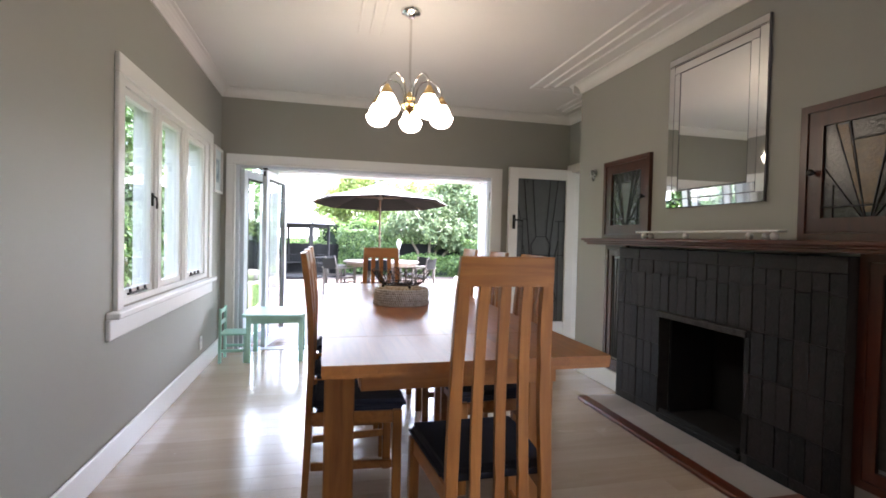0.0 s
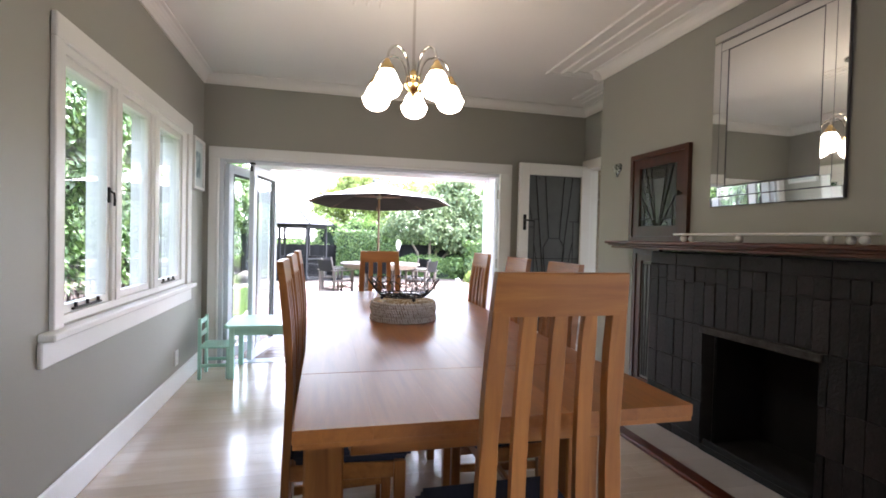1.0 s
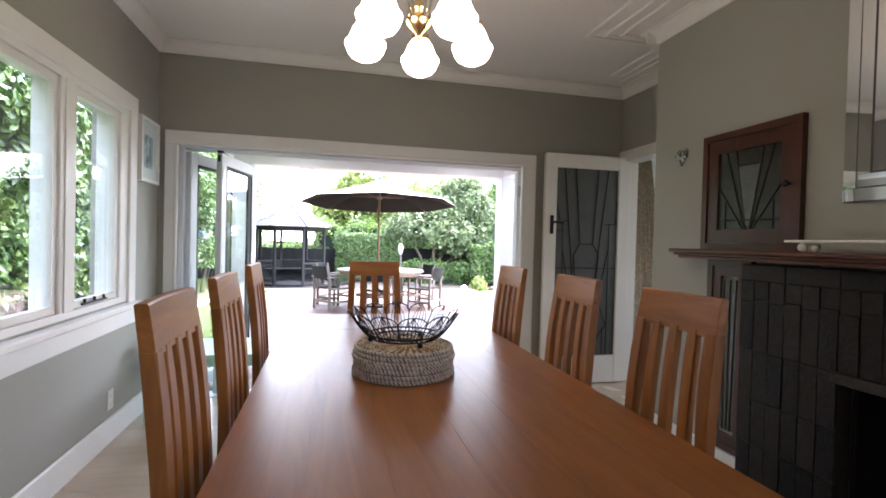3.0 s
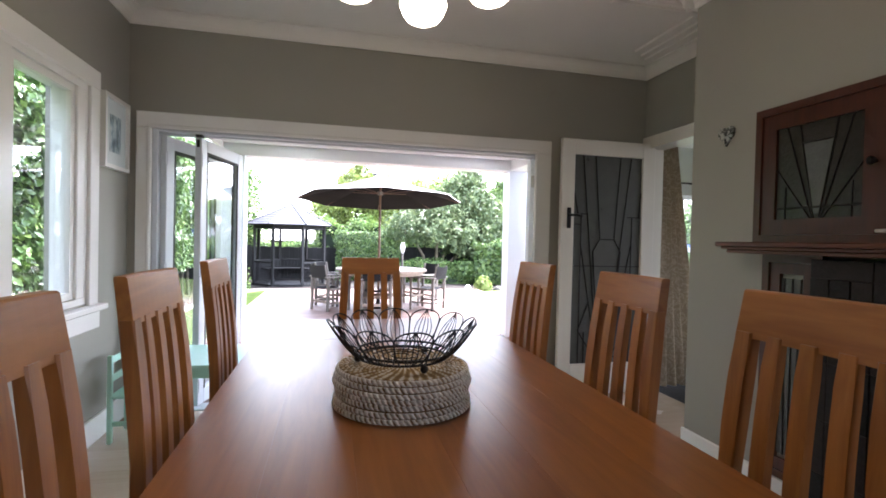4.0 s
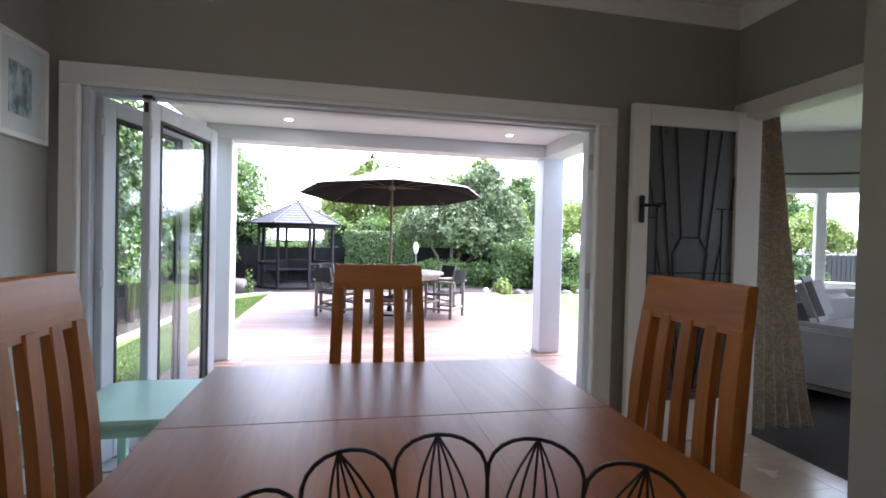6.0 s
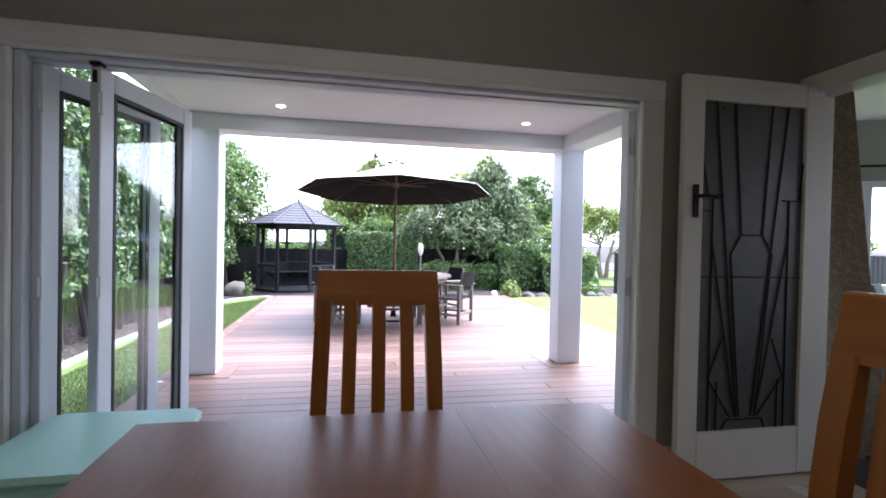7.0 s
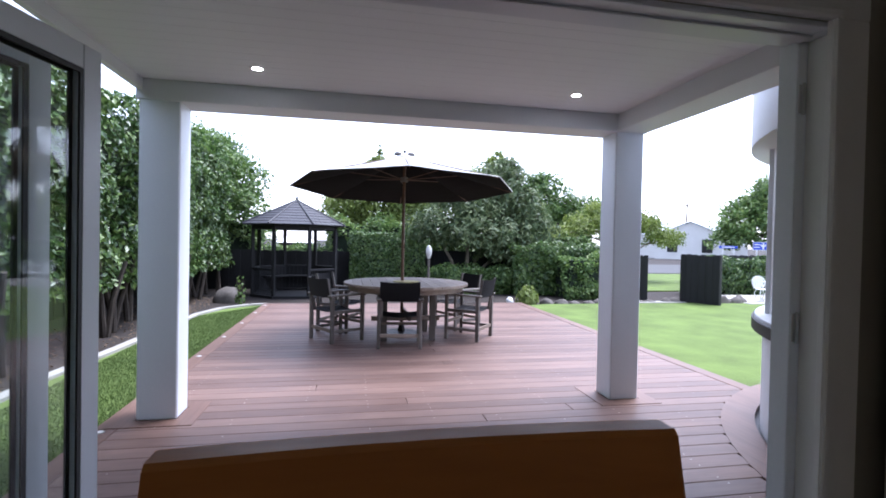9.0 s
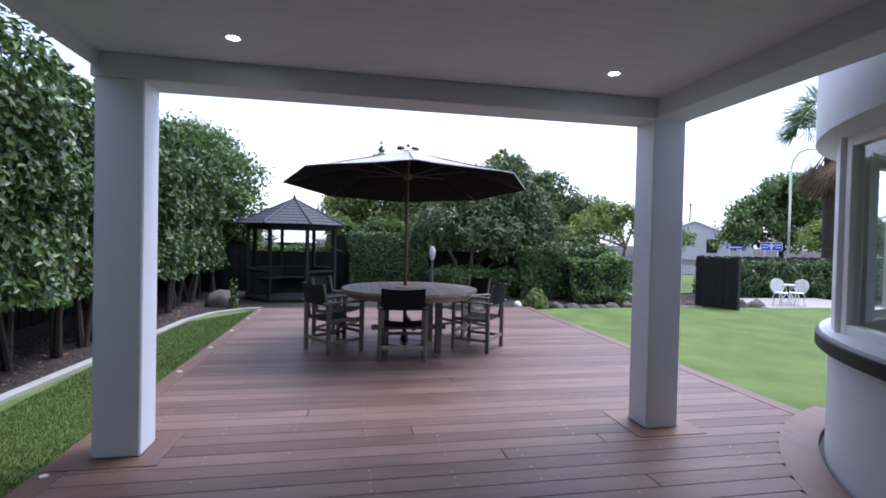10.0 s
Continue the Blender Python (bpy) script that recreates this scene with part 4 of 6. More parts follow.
FAN = [((.47, .0), (.28, 1)), ((.53, .0), (.72, 1)), ((.45, 0), (.12, 1)), ((.55, 0), (.88, 1)), ((.30, .80), (.70, .80)), ((.43, 0), (.0, .55)), ((.57, 0), (1, .55)), ((0, .12), (1, .12)), ((.12, 0), (.12, .35)), ((.88, 0), (.88, .35))]
cabl = leadlight("wall_cabinet", "red-brown wall cupboard with a fan leadlight door", -2.19, -1.60, 1.217, 1.84, DARKG, CLEARL, FAN, -0.235)
cabr = leadlight("wall_cabinet", "red-brown wall cupboard with amber leadlight glass", -3.94, -3.33, 1.217, 1.86, DARKG, AMBERG, FAN, 0.235)
bm = bm_new()
for a0, a1 in ((.74, .88), (.04, .16)):
    q = [(-0.0106, -0.2 + 0.4 * u, 0.105 + 0.43 * t) for u, t in ((.55 if a0 > .5 else .45, .05), (a0, .98), (a1, .98), (.57 if a0 > .5 else .43, .05))]
    vs = [bm.verts.new(c) for c in q] + [bm.verts.new((c[0] - 0.002, c[1], c[2])) for c in q]
    bm.faces.new(vs[:4])
    bm.faces.new(vs[4:])
    for k in range(4):
        bm.faces.new((vs[k], vs[(k + 1) % 4], vs[4 + (k + 1) % 4], vs[4 + k]))
part("pane", bm, AMBERG, cabr, "amber glass rays")
TALL = [((.3, 0), (.15, 1)), ((.5, 0), (.5, 1)), ((.7, 0), (.85, 1))]
leadlight("side_cabinet", "tall narrow leadlight cupboard beside the fireplace", -1.945, -1.66, 0.16, 1.163, CLEARL, None, TALL, None)
leadlight("side_cabinet", "tall narrow leadlight cupboard beside the fireplace", -3.94, -3.625, 0.16, 1.163, DARKG, None, TALL, None)

# ---- mirror, shelf rack and heart on the chimney breast ----
mirror = thing("wall_mirror", "large rectangular wall mirror with silvery glass border", "mirror", pose(BX, -2.745, 1.425))
mirror.scale = (1.0, 0.967, 0.99)
part("backing", box((-0.018, -0.395, 0), (0.0, 0.395, 1.005), 0.002), plain("mirror_backing", (0.12, 0.12, 0.13), 0.4), mirror)
edges = [(-0.392, -0.335), (-0.331, -0.275)]
lo, hi = 0.055, 0.95


def tilt_strip(y0s, y1s, z0s, z1s, dx0, dx1, across):
    """A mirror strip whose face slopes a little, as a bevel does."""
    bm = bm_new()
    c = [(y0s, z0s), (y1s, z0s), (y1s, z1s), (y0s, z1s)]
    front = []
    for k, (yy, zz) in enumerate(c):
        far = (k in (1, 2)) if across == "y" else (k in (2, 3))
        front.append(bm.verts.new((-0.019 - (dx1 if far else dx0), yy, zz)))
    back = [bm.verts.new((-0.018, yy, zz)) for yy, zz in c]
    bm.faces.new(front)
    bm.faces.new(back[::-1])
    for k in range(4):
        bm.faces.new((front[k], front[(k + 1) % 4], back[(k + 1) % 4], back[k]))
    return bm


W, H = 0.392, 1.002
bands = [0.0, 0.052, 0.056, 0.108]
part("centre_glass", tilt_strip(-W + 0.115, W - 0.115, 0.118, H - 0.115, 0.003, 0.003, "y"), MIRROR, mirror)
for i in (0, 2):
    a, c = bands[i], bands[i + 1]
    d0, d1 = (0.001, 0.004) if i == 0 else (0.003, 0.006)
    for s in (-1, 1):
        ya, yb = sorted((s * (W - a), s * (W - c)))
        o, n_ = (d0, d1) if s < 0 else (d1, d0)
        part("border_strip", tilt_strip(ya, yb, c + 0.002, H - c - 0.002, o, n_, "y"), MIRROR, mirror)
    part("border_strip", tilt_strip(-W + a, W - a, a + 0.002, c, d0, d1, "z"), MIRROR, mirror)
    part("border_strip", tilt_strip(-W + a, W - a, H - c, H - a - 0.002, d1, d0, "z"), MIRROR, mirror)

rack = thing("mantel_rack", "long white painted rack on small round feet", "rack", pose(3.18, -2.778, 1.217))
part("bar", box((-0.03, -0.558, 0.038), (0.03, 0.558, 0.05), 0.004), WHITE, rack)
for x, ys in ((-0.016, (0.478, 0.078, -0.382, -0.525)), (0.016, (0.45, -0.45))):
    for y in ys:
        bm = bm_new()
        bmesh.ops.create_uvsphere(bm, u_segments=14, v_segments=10, radius=0.0195, matrix=Matrix.Translation((x, y, 0.0195)))
        part("foot", bm, WHITE, rack, "", True)
heart = thing("wall_heart", "small silvery patterned heart hung on the wall", "wall ornament", pose(BX, -1.398, 1.775))
bm = bm_new()
front, back = [], []
cv = bm.verts.new((-0.03, 0, 0.0))
for k in range(32):
    a = k * math.tau / 32
    hx = 16 * math.sin(a) ** 3
    hz = 13 * math.cos(a) - 5 * math.cos(2 * a) - 2 * math.cos(3 * a) - math.cos(4 * a)
    front.append(bm.verts.new((-0.014, hx * 0.0033, hz * 0.0035)))
    back.append(bm.verts.new((-0.001, hx * 0.0033, hz * 0.0035)))
for k in range(32):
    bm.faces.new((cv, front[k], front[(k + 1) % 32]))
    bm.faces.new((front[k], back[k], back[(k + 1) % 32], front[(k + 1) % 32]))
bm.faces.new(back)
m_h, nt, b = nodes_of("mottled_silver")
nt.links.new(ramp(nt, noise_tex(nt, coords(nt), 45, 3, 0.6, 1.0), [(0.42, (0.05, 0.05, 0.05)), (0.52, (0.5, 0.5, 0.48))]), b.inputs["Base Color"])
b.inputs["Roughness"].default_value = 0.3
b.inputs["Metallic"].default_value = 0.5
part("plate", bm, m_h, heart, "", True)

# ---- things on the west wall ----
pic = thing("picture", "white framed pale blue print on the wall", "picture", pose(0, -0.23, 1.57))
bm = bm_new()
ring_frame(bm, -0.17, 0.17, 0, 0.43, 0.0, 0.03, 0.022, 0.004)
part("frame", bm, WHITE, pic)
part("mat_board", box((0.0, -0.15, 0.02), (0.012, 0.15, 0.41)), plain("mat_board", (0.62, 0.68, 0.68), 0.7), pic)
m_p, nt, b = nodes_of("pale_seaside_print")
nt.links.new(ramp(nt, noise_tex(nt, coords(nt, (1, 6, 3)), 3, 4), [(0.35, (0.10, 0.16, 0.19)), (0.5, (0.36, 0.46, 0.50)), (0.65, (0.62, 0.66, 0.64))]), b.inputs["Base Color"])
b.inputs["Roughness"].default_value = 0.5
part("print", box((0.012, -0.075, 0.10), (0.014, 0.075, 0.32)), m_p, pic)
outlet = thing("wall_socket", "white plastic wall socket above the skirting", "socket", pose(0, -0.76, 0.25))
part("plate", box((0, -0.036, -0.058), (0.010, 0.036, 0.058), 0.004), WHITE, outlet)
for z in (-0.025, 0.025):
    part("switch", box((0.010, -0.012, z - 0.012), (0.015, 0.012, z + 0.012), 0.002), WHITE, outlet)

# ---- mint children's table and chairs ----
kt = thing("kids_table", "low mint green painted children's table", "table", pose(0.58, -0.272, 0))
part("tabletop", slab(bm_new(), [(-0.25, -0.29), (0.23, -0.29), (0.27, -0.24), (0.27, 0.22), (0.23, 0.27), (-0.25, 0.27), (-0.29, 0.22), (-0.29, -0.24)], 0.425, 0.448), MINT, kt)
for x in (-1, 1):
    for y in (-1, 1):
        part("leg", box((x * 0.23 - 0.02, y * 0.235 - 0.02, 0), (x * 0.23 + 0.02, y * 0.235 + 0.02, 0.425), 0.004), MINT, kt)
    part("rail", box((x * 0.23 - 0.01, -0.215, 0.36), (x * 0.23 + 0.01, 0.215, 0.424), 0.003), MINT, kt)
    part("rail", box((-0.21, x * 0.235 - 0.01, 0.36), (0.21, x * 0.235 + 0.01, 0.424), 0.003), MINT, kt)
kc = thing("kids_chair", "small mint green painted children's chair", "chair", pose(0.215, -0.37, 0, 0, 0, -90))
part("seat", box((-0.13, -0.12, 0.255), (0.13, 0.13, 0.272), 0.005), MINT, kc)
for x in (-1, 1):
    part("back_post", box((x * 0.118 - 0.013, -0.125, 0), (x * 0.118 + 0.013, -0.10, 0.50), 0.004), MINT, kc)
    part("front_leg", box((x * 0.118 - 0.013, 0.09, 0), (x * 0.118 + 0.013, 0.115, 0.255), 0.004), MINT, kc)
    part("side_rail", box((x * 0.118 - 0.008, -0.10, 0.10), (x * 0.118 + 0.008, 0.09, 0.125), 0.003), MINT, kc)
for z in (0.345, 0.45):
    part("back_slat", box((-0.105, -0.118, z), (0.105, -0.106, z + 0.04), 0.003), MINT, kc)
part("front_rail", box((-0.105, 0.095, 0.10), (0.105, 0.11, 0.125), 0.003), MINT, kc)

# ---- chandelier ----
chand = thing("chandelier", "brass five-arm chandelier with opal glass shades, lit", "chandelier", pose(1.532, -2.15, 0))
part("ceiling_rose", lathe(bm_new(), [(0.0, CZ - 0.05), (0.018, CZ - 0.048), (0.03, CZ - 0.03), (0.06, CZ - 0.018), (0.066, CZ - 0.004), (0.066, CZ + 0.004), (0.0, CZ + 0.004)], 28), CHROME, chand, "", True)
part("stem", rod(bm_new(), (0, 0, 2.06), (0, 0, CZ - 0.04), 0.0075, None, 12), CHROME, chand, "", True)
part("hub", lathe(bm_new(), [(0.0, 1.965), (0.008, 1.97), (0.012, 1.985), (0.03, 2.0), (0.047, 2.02), (0.05, 2.032), (0.028, 2.045), (0.024, 2.06), (0.034, 2.075), (0.02, 2.10), (0.009, 2.115), (0.0, 2.116)], 24), BRASS, chand, "polished brass hub", True)
OPAL = glow("opal_shade_glow", (1.0, 0.84, 0.60), 0.58)
for k in range(5):
    a = radians(78 + 72 * k)
    c, s = math.cos(a), math.sin(a)
    pts = []
    for i in range(19):
        u = i / 18
        if u < 0.45:
            w = u / 0.45
            r, z = 0.035 + 0.075 * w * w, 2.03 + 0.165 * math.sin(w * math.pi / 2)
        else:
            w = (u - 0.45) / 0.55
            r, z = 0.11 + 0.0525 * (1 - math.cos(w * math.pi)), 2.195 - 0.095 * w * w + 0.02 * math.sin(w * math.pi)
        pts.append((r * c, r * s, z))
    arm = part("arm", tube(bm_new(), pts, 0.0062, 8), CHROME, chand, "", True)
    ro = 0.215
    part("gallery", lathe(bm_new(), [(0.006, 2.115), (0.014, 2.11), (0.022, 2.09), (0.036, 2.075), (0.038, 2.055), (0.034, 2.055), (0.0, 2.075)], 20, (ro * c, ro * s, -0.005)), BRASS, arm, "brass shade holder", True)
    prof = [(0.0, 1.905), (0.03, 1.908), (0.055, 1.921), (0.068, 1.938), (0.074, 1.955), (0.079, 1.965), (0.078, 1.976), (0.068, 1.986), (0.062, 2.0), (0.05, 2.03), (0.036, 2.05), (0.034, 2.058), (0.0, 2.058)]
    part("shade", lathe(bm_new(), prof, 22, (ro * c, ro * s, 0)), OPAL, arm, "lit opal glass shade", True)

# ---- rope stand and wire bowl on the table ----
m_rope, nt, b = nodes_of("white_and_straw_rope")
tc = nt.nodes.new("ShaderNodeTexCoord")
sp = nt.nodes.new("ShaderNodeSeparateXYZ")
nt.links.new(tc.outputs["Object"], sp.inputs[0])
ang = math_node(nt, "ARCTAN2", sp.outputs[1], sp.outputs[0])
turn = math_node(nt, "MULTIPLY", math_node(nt, "FLOOR", math_node(nt, "DIVIDE", sp.outputs[2], 0.0134), 0.0), 2.3)
twist = math_node(nt, "ADD", turn, 0.0)
slant = math_node(nt, "MULTIPLY", math_node(nt, "MODULO", sp.outputs[2], 0.0134), 330.0)
twist = math_node(nt, "ADD", twist, math_node(nt, "ADD", math_node(nt, "MULTIPLY", ang, 82.0), slant))
strip = math_node(nt, "SINE", twist, 0.0)
mixn = math_node(nt, "ADD", math_node(nt, "MULTIPLY", strip, 0.24), noise_tex(nt, coords(nt), 60, 3))
nt.links.new(ramp(nt, mixn, [(0.22, (0.27, 0.19, 0.11)), (0.33, (0.56, 0.50, 0.42)), (0.45, (0.76, 0.74, 0.70))]), b.inputs["Base Color"])
b.inputs["Roughness"].default_value = 0.85
bump_to(nt, b, strip, 0.7, 0.004)
m_straw, nt, b = nodes_of("straw_rope")
tc = nt.nodes.new("ShaderNodeTexCoord")
sp = nt.nodes.new("ShaderNodeSeparateXYZ")
nt.links.new(tc.outputs["Object"], sp.inputs[0])
rad = math_node(nt, "SQRT", math_node(nt, "ADD", math_node(nt, "MULTIPLY", sp.outputs[0], sp.outputs[0]), math_node(nt, "MULTIPLY", sp.outputs[1], sp.outputs[1])), 0.0)
spokes = math_node(nt, "SINE", math_node(nt, "ADD", math_node(nt, "MULTIPLY", math_node(nt, "ARCTAN2", sp.outputs[1], sp.outputs[0]), 44.0), math_node(nt, "MULTIPLY", rad, 60.0)), 0.0)
mixs = math_node(nt, "ADD", math_node(nt, "MULTIPLY", spokes, 0.17), noise_tex(nt, coords(nt), 45, 4))
nt.links.new(ramp(nt, mixs, [(0.36, (0.20, 0.12, 0.05)), (0.54, (0.36, 0.25, 0.12)), (0.66, (0.64, 0.60, 0.52))]), b.inputs["Base Color"])
b.inputs["Roughness"].default_value = 0.85
bump_to(nt, b, noise_tex(nt, coords(nt), 150, 2), 0.6, 0.003)
stand = thing("rope_stand", "round rope-wrapped stand, white and straw coloured", "stand", pose(1.47, -2.375, TH))
part("core", lathe(bm_new(), [(0.0, 0.002), (0.152, 0.002), (0.154, 0.088), (0.0, 0.088)], 40), plain("straw", (0.26, 0.17, 0.08), 0.9, 0.2, 30), stand)
for k in range(7):
    r = 0.158 + 0.004 * math.sin(k * 1.7 + 1)
    part("rope_coil", tube(bm_new(), [(r * math.cos(i * math.tau / 64), r * math.sin(i * math.tau / 64), 0.0072 + k * 0.0134) for i in range(64)], 0.0065, 8, True), m_rope, stand, "", True)
for k in range(12):
    r = 0.147 - k * 0.0118
    part("top_coil", tube(bm_new(), [(r * math.cos(i * math.tau / 56), r * math.sin(i * math.tau / 56), 0.0905) for i in range(56)], 0.0066, 8, True), m_straw, stand, "straw-coloured coil", True)
bowl = thing("wire_bowl", "black wire fruit bowl with looped petal sides", "bowl", pose(1.467, -2.388, TH + 0.098))


def bowl_pt(a, s):
    r = 0.103 + 0.076 * s ** 0.85
    return Vector((r * math.cos(a), r * math.sin(a), 0.018 + 0.088 * s ** 1.25))


for r, z in ((0.105, 0.018), (0.112, 0.030)):
    part("base_ring", tube(bm_new(), [(r * math.cos(i * math.tau / 48), r * math.sin(i * math.tau / 48), z) for i in range(48)], 0.0028, 6, True), IRON, bowl)
PET = 12


def petal_line(ca, f, n, top):
    """One wire of a petal: from the base ring up to the arched rim."""
    half = math.pi / PET
    return [bowl_pt(ca + half * f * (0.72 + 0.28 * min(1, 1.6 * j / n)), top * j / n) for j in range(n + 1)]


for k in range(PET):
    ca = k * math.tau / PET
    half = math.pi / PET
    bm = bm_new()
    left = petal_line(ca, -1.0, 5, 0.70)
    arch = [bowl_pt(ca - half * math.cos(i * math.pi / 12), 0.70 + 0.30 * math.sin(i * math.pi / 12) ** 0.8) for i in range(1, 12)]
    tube(bm, left + arch + petal_line(ca, 1.0, 5, 0.70)[::-1], 0.0019, 6)
    # ribs that leave the foot together, bow apart and meet again at the crown of the petal
    for f in (-0.62, -0.32, 0.0, 0.32, 0.62):
        tube(bm, [bowl_pt(ca + half * f * math.sin(math.pi * (j / 10) ** 0.85), j / 10) for j in range(11)], 0.0012, 5)
    part("petal", bm, IRON, bowl)
part("base_grid", tube(bm_new(), [((0.015 + 0.09 * i / 90) * math.cos(i * 0.28), (0.015 + 0.09 * i / 90) * math.sin(i * 0.28), 0.018) for i in range(91)], 0.0016, 5), IRON, bowl)
for k in range(3):
    a = radians(169 + 120 * k)
    bm = bm_new()
    bmesh.ops.create_uvsphere(bm, u_segments=12, v_segments=8, radius=0.0095, matrix=Matrix.Translation((0.106 * math.cos(a), 0.106 * math.sin(a), 0.0095)))
    part("foot", bm, IRON, bowl, "", True)

# ---- table, chairs and umbrella on the deck ----
DZ0 = -0.02
ot = thing("garden_table", "round weathered teak garden table", "table", pose(2.17, 5.0, DZ0))
for k in range(14):
    bm = bm_new()
    x0, x1 = -0.79 + k * 1.58 / 14 + 0.002, -0.79 + (k + 1) * 1.58 / 14 - 0.002
    ys = []
    pts = []
    for i in range(7):
        x = x0 + (x1 - x0) * i / 6
        pts.append((x, math.sqrt(max(0.0, 0.79 ** 2 - x * x)) + 0.004))
    slab(bm, pts[::-1] + [(x, -y) for x, y in pts], 0.665, 0.695)
    part("slat", bm, TEAKX, ot)
bm = lathe(bm_new(), [(0.70, 0.60), (0.73, 0.60), (0.73, 0.664), (0.70, 0.664)], 40, (0, 0, 0), True)
part("apron", bm, TEAKX, ot)
for k in range(4):
    a = radians(45 + 90 * k)
    part("leg", box((0.42 * math.cos(a) - 0.035, 0.42 * math.sin(a) - 0.035, 0), (0.42 * math.cos(a) + 0.035, 0.42 * math.sin(a) + 0.035, 0.664), 0.005), TEAK, ot)
part("stretcher", box((-0.44, -0.02, 0.20), (0.44, 0.02, 0.26), 0.004), TEAKX, ot)
part("stretcher", box((-0.02, -0.44, 0.262), (0.02, 0.44, 0.32), 0.004), TEAK, ot)
part("hub_disc", lathe(bm_new(), [(0.03, 0.696), (0.17, 0.696), (0.17, 0.706), (0.03, 0.706)], 28), plain("straw_mat", (0.42, 0.36, 0.16), 0.8, 0.2, 20), ot)

dc = thing("garden_chair", "grey weathered folding armchair with charcoal canvas", "chair", pose(2.015, 4.24, DZ0, 0, 0, -5), "chairs round the garden table")
CW = 0.235
for s in (-1, 1):
    part("back_leg", box((s * CW - 0.018, -0.022, 0), (s * CW + 0.018, 0.022, 0.56), 0.004), TEAK, dc)
    part("front_leg", box((s * CW - 0.018, 0.40, 0), (s * CW + 0.018, 0.44, 0.55), 0.004), TEAK, dc)
    part("armrest", box((s * CW - 0.032, -0.05, 0.551), (s * CW + 0.032, 0.47, 0.573), 0.006), TEAK, dc)
    part("side_rail", box((s * CW - 0.012, 0.02, 0.345), (s * CW + 0.012, 0.40, 0.385), 0.003), TEAK, dc)
    part("side_stretcher", box((s * CW - 0.012, 0.02, 0.12), (s * CW + 0.012, 0.40, 0.155), 0.003), TEAK, dc)
    bm = bm_new()
    bx(bm, (s * (CW - 0.03) - 0.014, -0.014, 0), (s * (CW - 0.03) + 0.014, 0.014, 0.42), 0.003, Matrix.Translation((0, 0.03, 0.35)) @ Matrix.Rotation(radians(11), 4, "X"))
    part("back_post", bm, TEAK, dc)
part("stretcher", box((-CW + 0.018, -0.012, 0.13), (CW - 0.018, 0.012, 0.17), 0.003), TEAKX, dc)
part("stretcher", box((-CW + 0.018, 0.41, 0.20), (CW - 0.018, 0.43, 0.235), 0.003), TEAKX, dc)
bm = bm_new()
rr = []
for i in range(13):
    u = -1 + i / 6
    rr.append([bm.verts.new((u * (CW - 0.012), yy, 0.375 - 0.022 * (1 - u * u))) for yy in (0.02, 0.15, 0.28, 0.41)])
for p, q in zip(rr, rr[1:]):
    for k in range(3):
        bm.faces.new((p[k], p[k + 1], q[k + 1], q[k]))
bmesh.ops.solidify(bm, geom=bm.faces[:], thickness=0.012)
part("seat", bm, CANVAS, dc, "charcoal canvas seat", True)
bm = bm_new()
rr = []
for i in range(13):
    u = -1 + i / 6
    rr.append([bm.verts.new((u * (CW - 0.012), 0.01 - (z - 0.35) * 0.2 - 0.02 * (1 - u * u), z - 0.012 * (1 - u * u) * (1 if z > 0.7 else 0))) for z in (0.54, 0.60, 0.68, 0.765)])
for p, q in zip(rr, rr[1:]):
    for k in range(3):
        bm.faces.new((p[k], p[k + 1], q[k + 1], q[k]))
bmesh.ops.solidify(bm, geom=bm.faces[:], thickness=0.010)
part("backrest", bm, CANVAS, dc, "charcoal canvas back sling", True)
for x, y, r in ((1.13, 4.76, -56), (3.14, 4.72, 53), (1.16, 5.62, -118), (3.16, 5.66, 116)):
    copy_thing(dc, pose(x, y, DZ0, 0, 0, r))

UMBW = wood("umbrella_pole_wood", (0.07, 0.035, 0.018), (0.15, 0.075, 0.038), 0.45)
umb = thing("garden_umbrella", "large market umbrella, cloth coloured lit pale above and shaded black beneath", "umbrella", pose(2.13, 5.12, DZ0))
part("pole", rod(bm_new(), (0, 0, 0), (0, 0, 2.32), 0.021, None, 14), UMBW, umb, "brown timber pole", True)
part("base_plate", lathe(bm_new(), [(0, 0), (0.23, 0), (0.23, 0.03), (0.05, 0.05), (0.03, 0.16), (0, 0.16)], 28), IRON, umb, "", True)
UR, UZ0, UZ1 = 1.46, 1.905, 2.345
UPH = radians(41)
LEAN = 0.055
bm = bm_new()
NS = 6
cols = []
for k in range(8):
    a0 = UPH + k * math.tau / 8
    for j in range(NS):
        f = j / NS
        p0 = Vector((math.cos(a0), math.sin(a0), 0))
        p1 = Vector((math.cos(a0 + math.tau / 8), math.sin(a0 + math.tau / 8), 0))
        d = p0.lerp(p1, f)
        col = []
        for i in range(9):
            t = 0.03 + 0.97 * i / 8
            sag = -0.028 * math.sin(f * math.pi) * math.sin(t * math.pi) - 0.03 * math.sin(t * math.pi)
            col.append(bm.verts.new((d.x * UR * t, d.y * UR * t, UZ1 - (UZ1 - UZ0) * t + sag)))
        cols.append(col)
for p, q in zip(cols, cols[1:] + cols[:1]):
    for k in range(8):
        bm.faces.new((p[k], q[k], q[k + 1], p[k + 1]))
bmesh.ops.solidify(bm, geom=bm.faces[:], thickness=0.004)
# One cloth in two colours: sky-lit top and shaded underside are painted in.
m_can = plain("canvas_lit_top", (0.82, 0.81, 0.785), 0.8, 0.15, 5, 300, 0.2)
m_under = plain("canvas_shaded_underside", (0.014, 0.013, 0.0125), 0.85, 0.2, 5, 300, 0.2, 0.0, 0.0, 0.2)
shaded_side = bm.copy()
